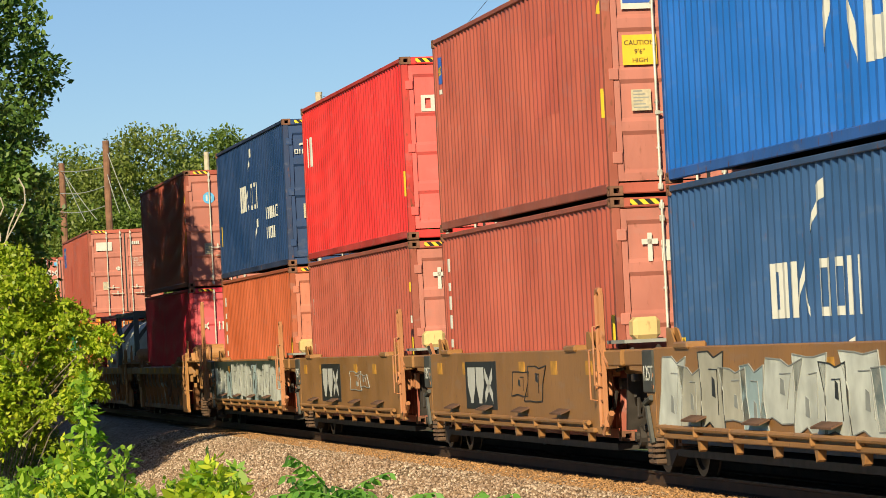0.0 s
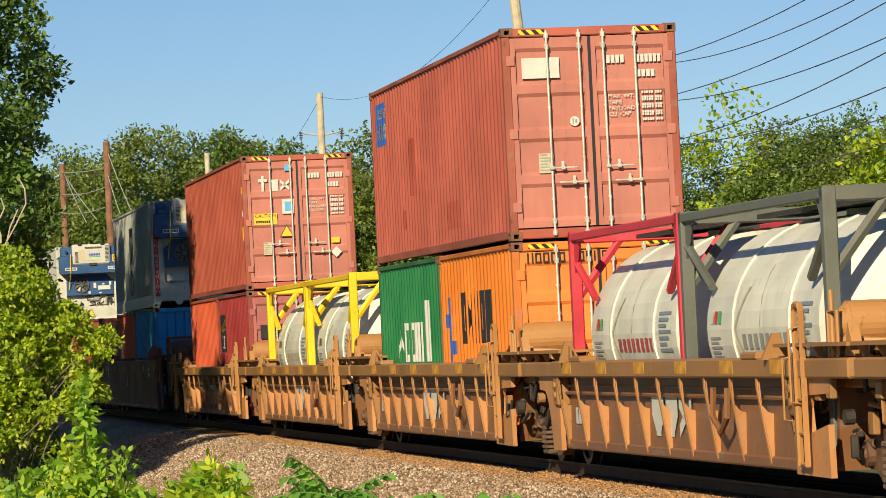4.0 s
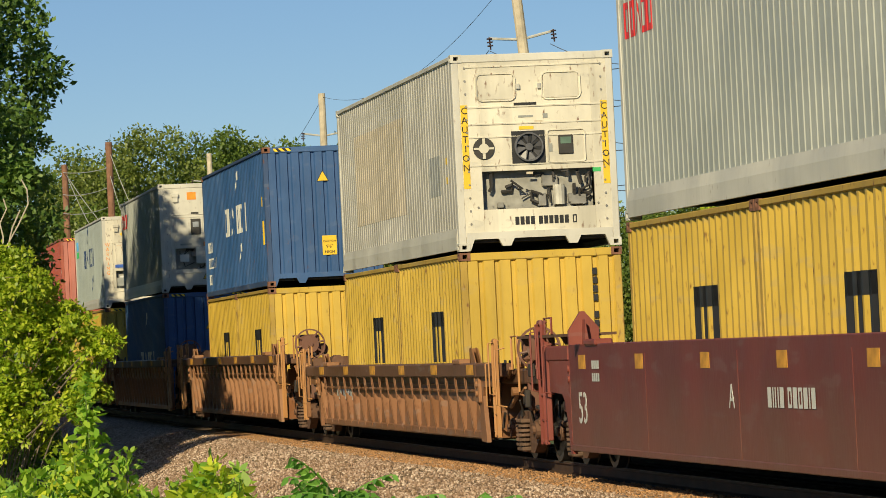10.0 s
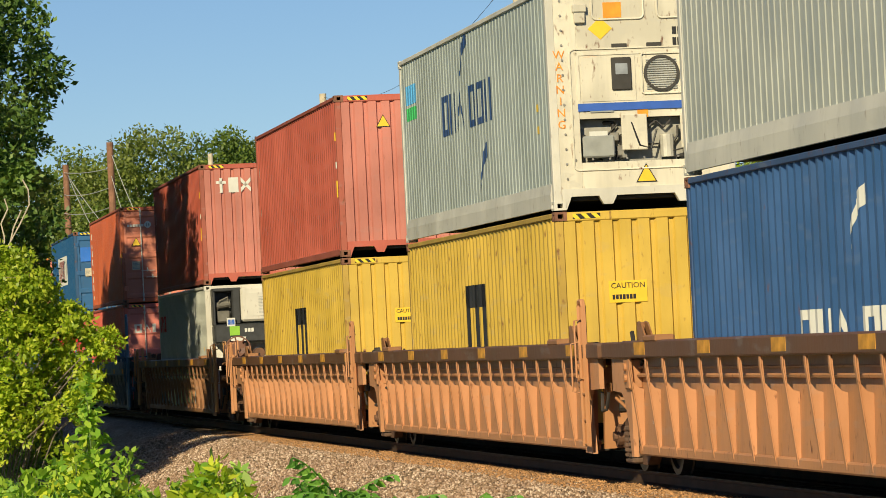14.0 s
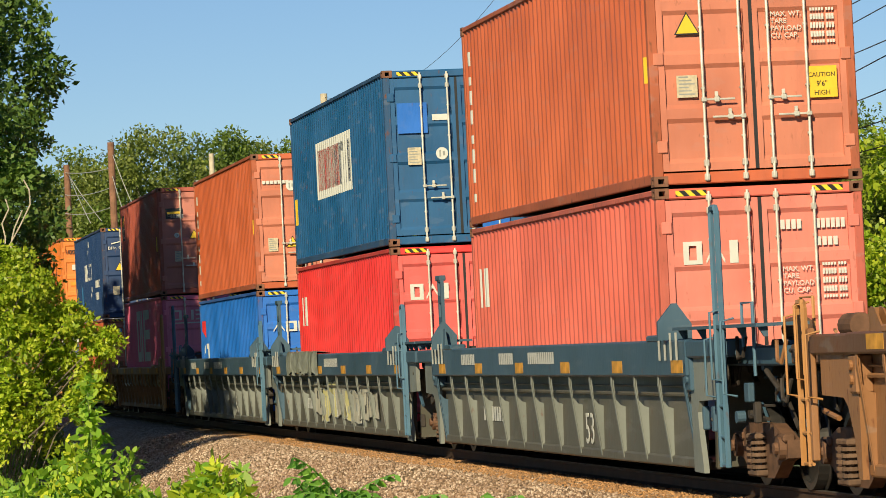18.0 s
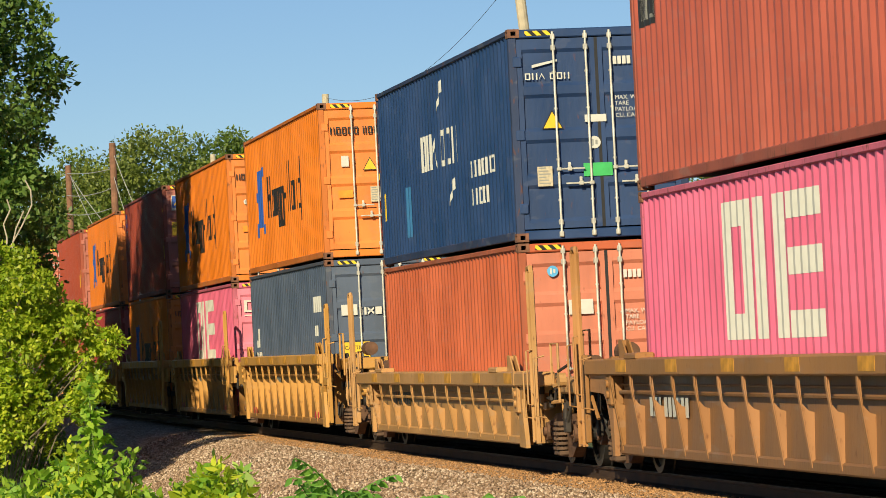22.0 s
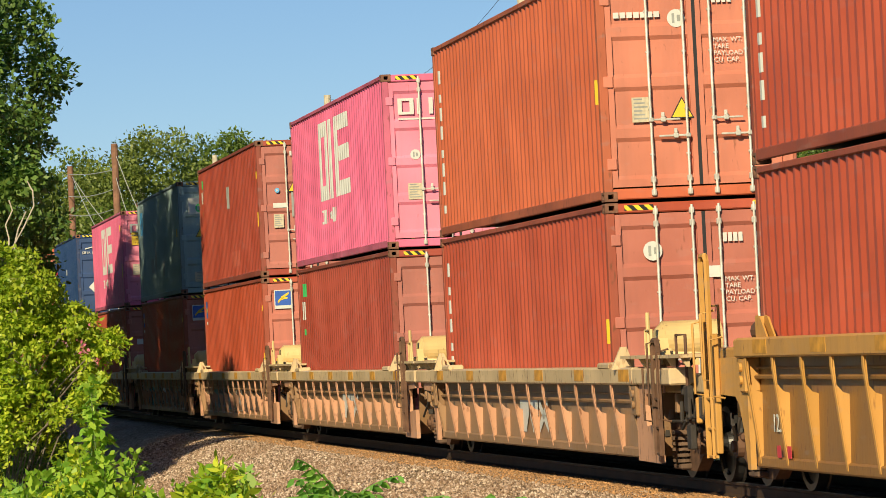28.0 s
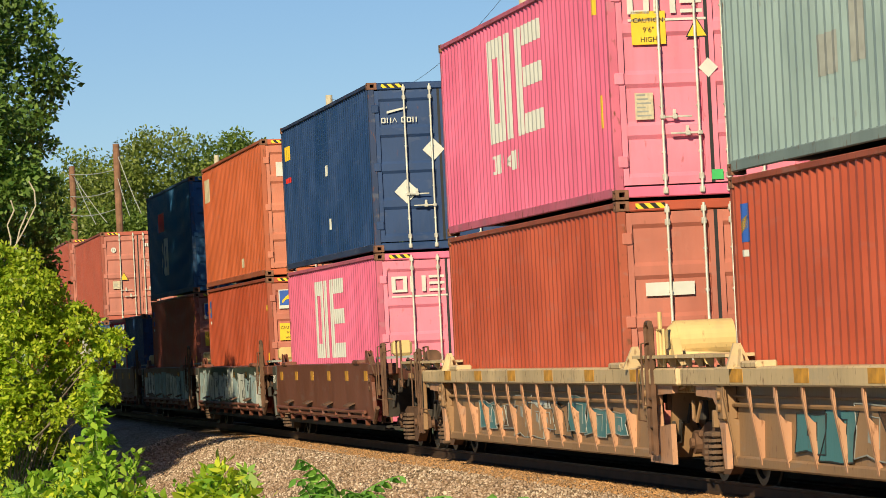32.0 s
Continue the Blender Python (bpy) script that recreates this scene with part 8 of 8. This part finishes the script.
def lobed_bush(label, lobes, depth, foot, seed, leaf_m, leaf=0.066, per=10):
    """A dense bush: arching stems from one foot to many leafy lobes, each lobe a shell of leaf tufts with gaps between."""
    rr = random.Random(seed)
    rg = np.random.RandomState(seed)
    b = thing("bush", label, "bush", "bushes")
    b.matrix_world = pose(foot.x, foot.y, -0.95)
    mb, cs, rad = MB(), [], []
    for px, py, rpx in lobes:
        dep = depth + rr.uniform(-0.5, 0.5)
        c = world_at(px, py, dep) - Vector((foot.x, foot.y, -0.95))
        r = rpx * dep / 6759
        root = Vector((rr.uniform(-0.25, 0.25), rr.uniform(-0.25, 0.25), -0.1))
        mid = root.lerp(c, 0.55) + Vector((0, 0, 0.25 * c.z))
        mb.path([root, root.lerp(mid, 0.5) + Vector((0, 0, 0.1)), mid, mid.lerp(c, 0.6), c], 0.008, 5)
        for _ in range(int(27 * r * r / 0.16) + 5):
            d = rg.normal(size=3)
            d /= np.linalg.norm(d)
            k = r * (0.45 + 0.7 * rr.random())
            tuft = c + Vector((d[0] * k, d[1] * k, d[2] * k * 0.85))
            if rr.random() < 0.25:
                mb.tube(c, tuft, 0.006, 0.003, 4, False)
            # a spray of leaves that leans outwards and hangs at its tip
            out = Vector((d[0], d[1], d[2] * 0.4 + 0.15)).normalized()
            side = out.cross(Vector((0, 0, 1))).normalized()
            ln = rr.uniform(0.12, 0.26)
            for j in range(7):
                f = j / 6
                cs.append(tuple(tuft + out * ln * (f - 0.4) + side * rr.uniform(-0.07, 0.07) + Vector((0, 0, -0.16 * f * f + rr.uniform(-0.02, 0.03)))))
                rad.append(rr.uniform(0.03, 0.07))
    part("branching", mb, BARK, b)
    part("foliage", leaves(cs, np.array(rad), per, leaf, seed, leaf_m, 0.45, "foliage", True), leaf_m, b)
    return b


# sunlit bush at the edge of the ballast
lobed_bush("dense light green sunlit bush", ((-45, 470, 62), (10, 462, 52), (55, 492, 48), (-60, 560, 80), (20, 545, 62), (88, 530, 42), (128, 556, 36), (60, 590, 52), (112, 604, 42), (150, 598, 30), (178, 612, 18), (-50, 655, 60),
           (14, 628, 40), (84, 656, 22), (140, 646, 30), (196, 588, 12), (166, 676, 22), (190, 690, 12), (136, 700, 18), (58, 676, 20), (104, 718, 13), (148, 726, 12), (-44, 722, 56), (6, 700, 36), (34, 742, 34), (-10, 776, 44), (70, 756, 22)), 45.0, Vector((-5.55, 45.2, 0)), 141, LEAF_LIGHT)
# darker leaves behind and below, standing in for shade in the bush's gaps
lobed_bush("dark green undergrowth below the bush, shade in its leaf colour", ((-30, 790, 60), (10, 776, 44), (52, 790, 40), (88, 772, 26), (112, 796, 26), (30, 830, 40), (-30, 700, 60), (30, 690, 50), (80, 700, 34), (104, 660, 30), (60, 740, 40)), 46.2, Vector((-5.5, 46.3, 0)), 143, LEAF_DARK)
# bare twigs that stand out of it
q = world_at(8, 470, 46.0)
w = thing("dead_branch", "bare pale brown dead branch in the bush", "branch")
w.matrix_world = pose(q.x, q.y, q.z - 1.2)
for pts in (((8, 640), (18, 440), (40, 400), (58, 362), (56, 336), (46, 318)), ((12, 640), (14, 420), (8, 396), (20, 370), (14, 352)), ((18, 640), (24, 430), (30, 404), (44, 372))):
    part("twig", MB().path([world_at(a, b_, 46.0) - Vector((q.x, q.y, q.z - 1.2)) for a, b_ in pts], 0.009, 5), PALE_BARK, w)

rr_ = random.Random(5)
for k in range(84):
    px = rr_.uniform(-60, 450)
    y = rr_.uniform(14.5, 18.0)
    top = 820 + 40 * rr_.random() if px < 250 else 850 + 30 * rr_.random()
    if 110 < px < 200 and k % 3 == 0:
        top = 740 + 60 * rr_.random()
    if 320 < px < 440 and k % 2 == 0:
        top = 800 + 30 * rr_.random()
    q = world_at(px, top, y)
    weed("bright green leafy weed", (q.x, y, -0.95), q.z + 0.95, 200 + k, LEAF_LIGHT if k % 3 == 0 else LEAF_FRESH, leaf=0.045)
for k, (px, top) in enumerate(((132, 672), (146, 648), (158, 730), (196, 760), (206, 774), (62, 800), (98, 786), (176, 806))):
    q = world_at(px, top, 15.2 + 0.1 * (k % 4))
    weed("tall green weed with leafy tips", (q.x, q.y, -0.95), q.z + 0.95, 400 + k, LEAF_FRESH, leaf=0.048)
for k, (px, top) in enumerate(((338, 832), (372, 806), (384, 790), (398, 800), (430, 834), (456, 852), (355, 850), (415, 846))):
    q = world_at(px, top, 14.6 + 0.1 * (k % 3))
    weed("yellow-green young weed with pointed leaves", (q.x, q.y, -0.95), q.z + 0.95, 430 + k, LEAF_LIGHT, leaf=0.06)


def pinnate(label, at, height, seed, fronds):
    """A young plant whose long leaves carry two rows of pointed leaflets."""
    rr = random.Random(seed)
    w = thing("sapling", label, "sapling", "saplings")
    w.matrix_world = pose(*at)
    part("stem", MB().tube((0, 0, -0.1), (0, 0, height - 0.08), 0.012, 0.006, 6), STEM, w)
    for i in range(fronds):
        a = 2 * math.pi * i / fronds + rr.uniform(-0.4, 0.4)
        ln = rr.uniform(0.15, 0.22)
        mb, q, d = MB(), Vector((0, 0, height - rr.uniform(0.08, 0.22))), Vector((math.cos(a), math.sin(a) * 0.7, rr.uniform(0.1, 0.9))).normalized()
        pts = [q.copy()]
        for j in range(6):
            d = (d + Vector((0, 0, -0.1))).normalized()
            q = q + d * ln / 6
            pts.append(q.copy())
            side = d.cross(Vector((0, 0, 1))).normalized()
            for sgn in (-1, 1) if j < 5 else (0,):
                dd = (side * sgn * 0.8 + d * 0.5 + Vector((0, -0.3, -0.55 + rr.uniform(-0.3, 0.3)))).normalized()
                s = 0.06 * (1 - 0.05 * j) * rr.uniform(0.85, 1.15)
                wv = (d * 0.8 + Vector((0, 0, 0.5))).cross(dd).cross(dd).normalized() * s * 0.23
                nn = dd.cross(wv).normalized() * s * 0.05
                mid = q + dd * s * 0.45 + nn
                mb.quad(q, q + dd * s * 0.22 + wv * 0.8, mid + wv, q + dd * s * 0.78 + wv * 0.55, q + dd * s, q + dd * s * 0.78 - wv * 0.55, mid - wv, q + dd * s * 0.22 - wv * 0.8)
        mb.path(pts, 0.003, 4)
        tagged(part("frond", mb, LEAF_SUMAC, w), kind="stuff")
    return w


for k, (px, top, y) in enumerate(((500, 868, 13.4), (552, 806, 13.2), (584, 790, 13.0), (606, 806, 13.3), (640, 816, 13.0), (668, 808, 13.2), (692, 822, 13.3), (735, 850, 13.1), (820, 836, 13.2), (850, 824, 13.4), (885, 838, 13.3), (580, 846, 12.8), (650, 850, 12.8), (710, 862, 12.9))):
    q = world_at(px, top, y)
    pinnate("green sapling with paired pointed leaflets", (q.x, y, -0.95), q.z + 0.95 - 0.06, 300 + k, 6)

# ---------------------------------------------------------------- poles and wires
POLE_B = plain("brown_pole_wood", (0.20, 0.10, 0.06), 0.85, 0.0, 0.3, 4.0)
POLE_P = plain("pale_pole_wood", (0.46, 0.40, 0.30), 0.8, 0.0, 0.2, 4.0)
WIRE = plain("wire_black", (0.10, 0.11, 0.13), 0.6)
WIRE_L = plain("wire_pale", (0.4, 0.4, 0.38), 0.5)
PORC = plain("brown_insulator", (0.05, 0.03, 0.03), 0.3)


def pole(label, x, y, top, r, mat, arms=(), lean=0.0):
    p = thing("utility_pole", label, "utility pole", "utility poles")
    p.matrix_world = pose(x + math.sin(radians(lean)) * (top + 1.0), y, -1.0, 0, -lean, 0)
    part("post", MB().tube((0, 0, -0.5), (0, 0, top + 1.0), r * 1.25, r, 12), mat, p)
    for z, w, kind in arms:
        a = part("crossarm", MB().tube((-w, 0, z + 1.06), (0, 0, z + 0.94), 0.035, n=6).tube((w, 0, z + 1.06), (0, 0, z + 0.94), 0.035, n=6) if kind == "v" else MB().box(-w, -0.05, z + 0.95, w, 0.05, z + 1.06, 0.012), WIRE_L if kind == "v" else mat, p)
        for sx in (-1, 1) if kind != "bare" else ():
            i = MB()
            for j in range(3):
                i.ring((sx * w, 0, z + 1.0 - 0.09 * j + (0.06 if kind == "v" else 0.18)), "z", 0, 0.075, 0.03, 10)
            i.tube((sx * w, 0, z + 0.78), (sx * w, 0, z + 1.1), 0.02, n=5)
            part("insulator", i, PORC, a)
    return p


def wire(label, a, b, sag, r=0.012, mat=WIRE):
    n = 22
    pts = []
    for i in range(n + 1):
        t = i / n
        q = Vector(a).lerp(Vector(b), t)
        q.z -= 4 * sag * t * (1 - t)
        pts.append(q)
    w = new("wire", MB().path(pts, r * 0.7, 5).mesh("wire", mat))
    return tagged(w, label, "wire", "overhead wires")


for px, py, y, r, mt, arms in ((122, 292, 200, 0.16, POLE_B, ()), (200, 252, 170, 0.15, POLE_B, ()), (248, 330, 250, 0.14, POLE_P, ()), (378, 272, 215, 0.15, POLE_P, ((-1.55, 1.0, "v"),)), (577, 166, 140, 0.13, POLE_P, ((-1.5, 0.75, "v"),)), (906, -130, 95, 0.13, POLE_P, ((-2.75, 0.8, "v"), (-3.78, 0.8, "v"), (-4.76, 0.8, "v"), (-6.25, 0.92, "bare")))):
    q = world_at(px, py, y)
    pole("brown weathered utility pole" if mt is POLE_B else "pale weathered utility pole", q.x, y, q.z, r, mt, [(q.z + dz, w, k) for dz, w, k in arms], 4.5 if len(arms) > 1 else 0.0)
for a, ya, b, yb, sag, r, mt in (
        ((873, 90), 95, (1560, -70), 48, 0.9, 0.012, WIRE), ((982, 78), 95, (1600, -40), 48, 0.8, 0.012, WIRE), ((883, 160), 95, (1640, -30), 46, 0.9, 0.012, WIRE), ((990, 148), 95, (1640, 40), 46, 0.7, 0.012, WIRE),
        ((893, 230), 95, (1640, 60), 44, 0.9, 0.012, WIRE), ((1000, 222), 95, (1660, 120), 44, 0.7, 0.012, WIRE), ((890, 320), 95, (1660, 180), 42, 0.5, 0.010, WIRE), ((900, 300), 95, (1660, 230), 42, 0.6, 0.010, WIRE),
        ((579, 172), 140, (910, -40), 95, 1.1, 0.010, WIRE), ((579, 172), 140, (470, 300), 215, 0.6, 0.012, WIRE),
        ((873, 90), 95, (600, 300), 140, 0.8, 0.014, WIRE), ((883, 160), 95, (600, 310), 140, 0.9, 0.014, WIRE), ((893, 230), 95, (600, 335), 140, 0.8, 0.014, WIRE), ((890, 320), 95, (600, 390), 140, 0.6, 0.014, WIRE),
        ((120, 306), 200, (198, 298), 170, 0.1, 0.03, WIRE_L), ((120, 345), 200, (198, 333), 170, 0.15, 0.03, WIRE_L), ((120, 378), 200, (198, 368), 170, 0.15, 0.03, WIRE_L),
        ((203, 272), 170, (245, 375), 165, 0.1, 0.025, WIRE_L), ((203, 310), 170, (225, 380), 165, 0.1, 0.025, WIRE_L), ((126, 310), 200, (165, 395), 190, 0.1, 0.03, WIRE_L), ((126, 310), 200, (185, 392), 190, 0.1, 0.03, WIRE_L),
        ((408, 330), 215, (480, 345), 190, 0.3, 0.02, WIRE_L), ((404, 345), 215, (470, 380), 190, 0.3, 0.02, WIRE_L)):
    wire("thin sagging overhead wire", world_at(*a, ya), world_at(*b, yb), sag, r, mt)

# ---------------------------------------------------------------- the train
stack_loads()
make_cars()
motions()
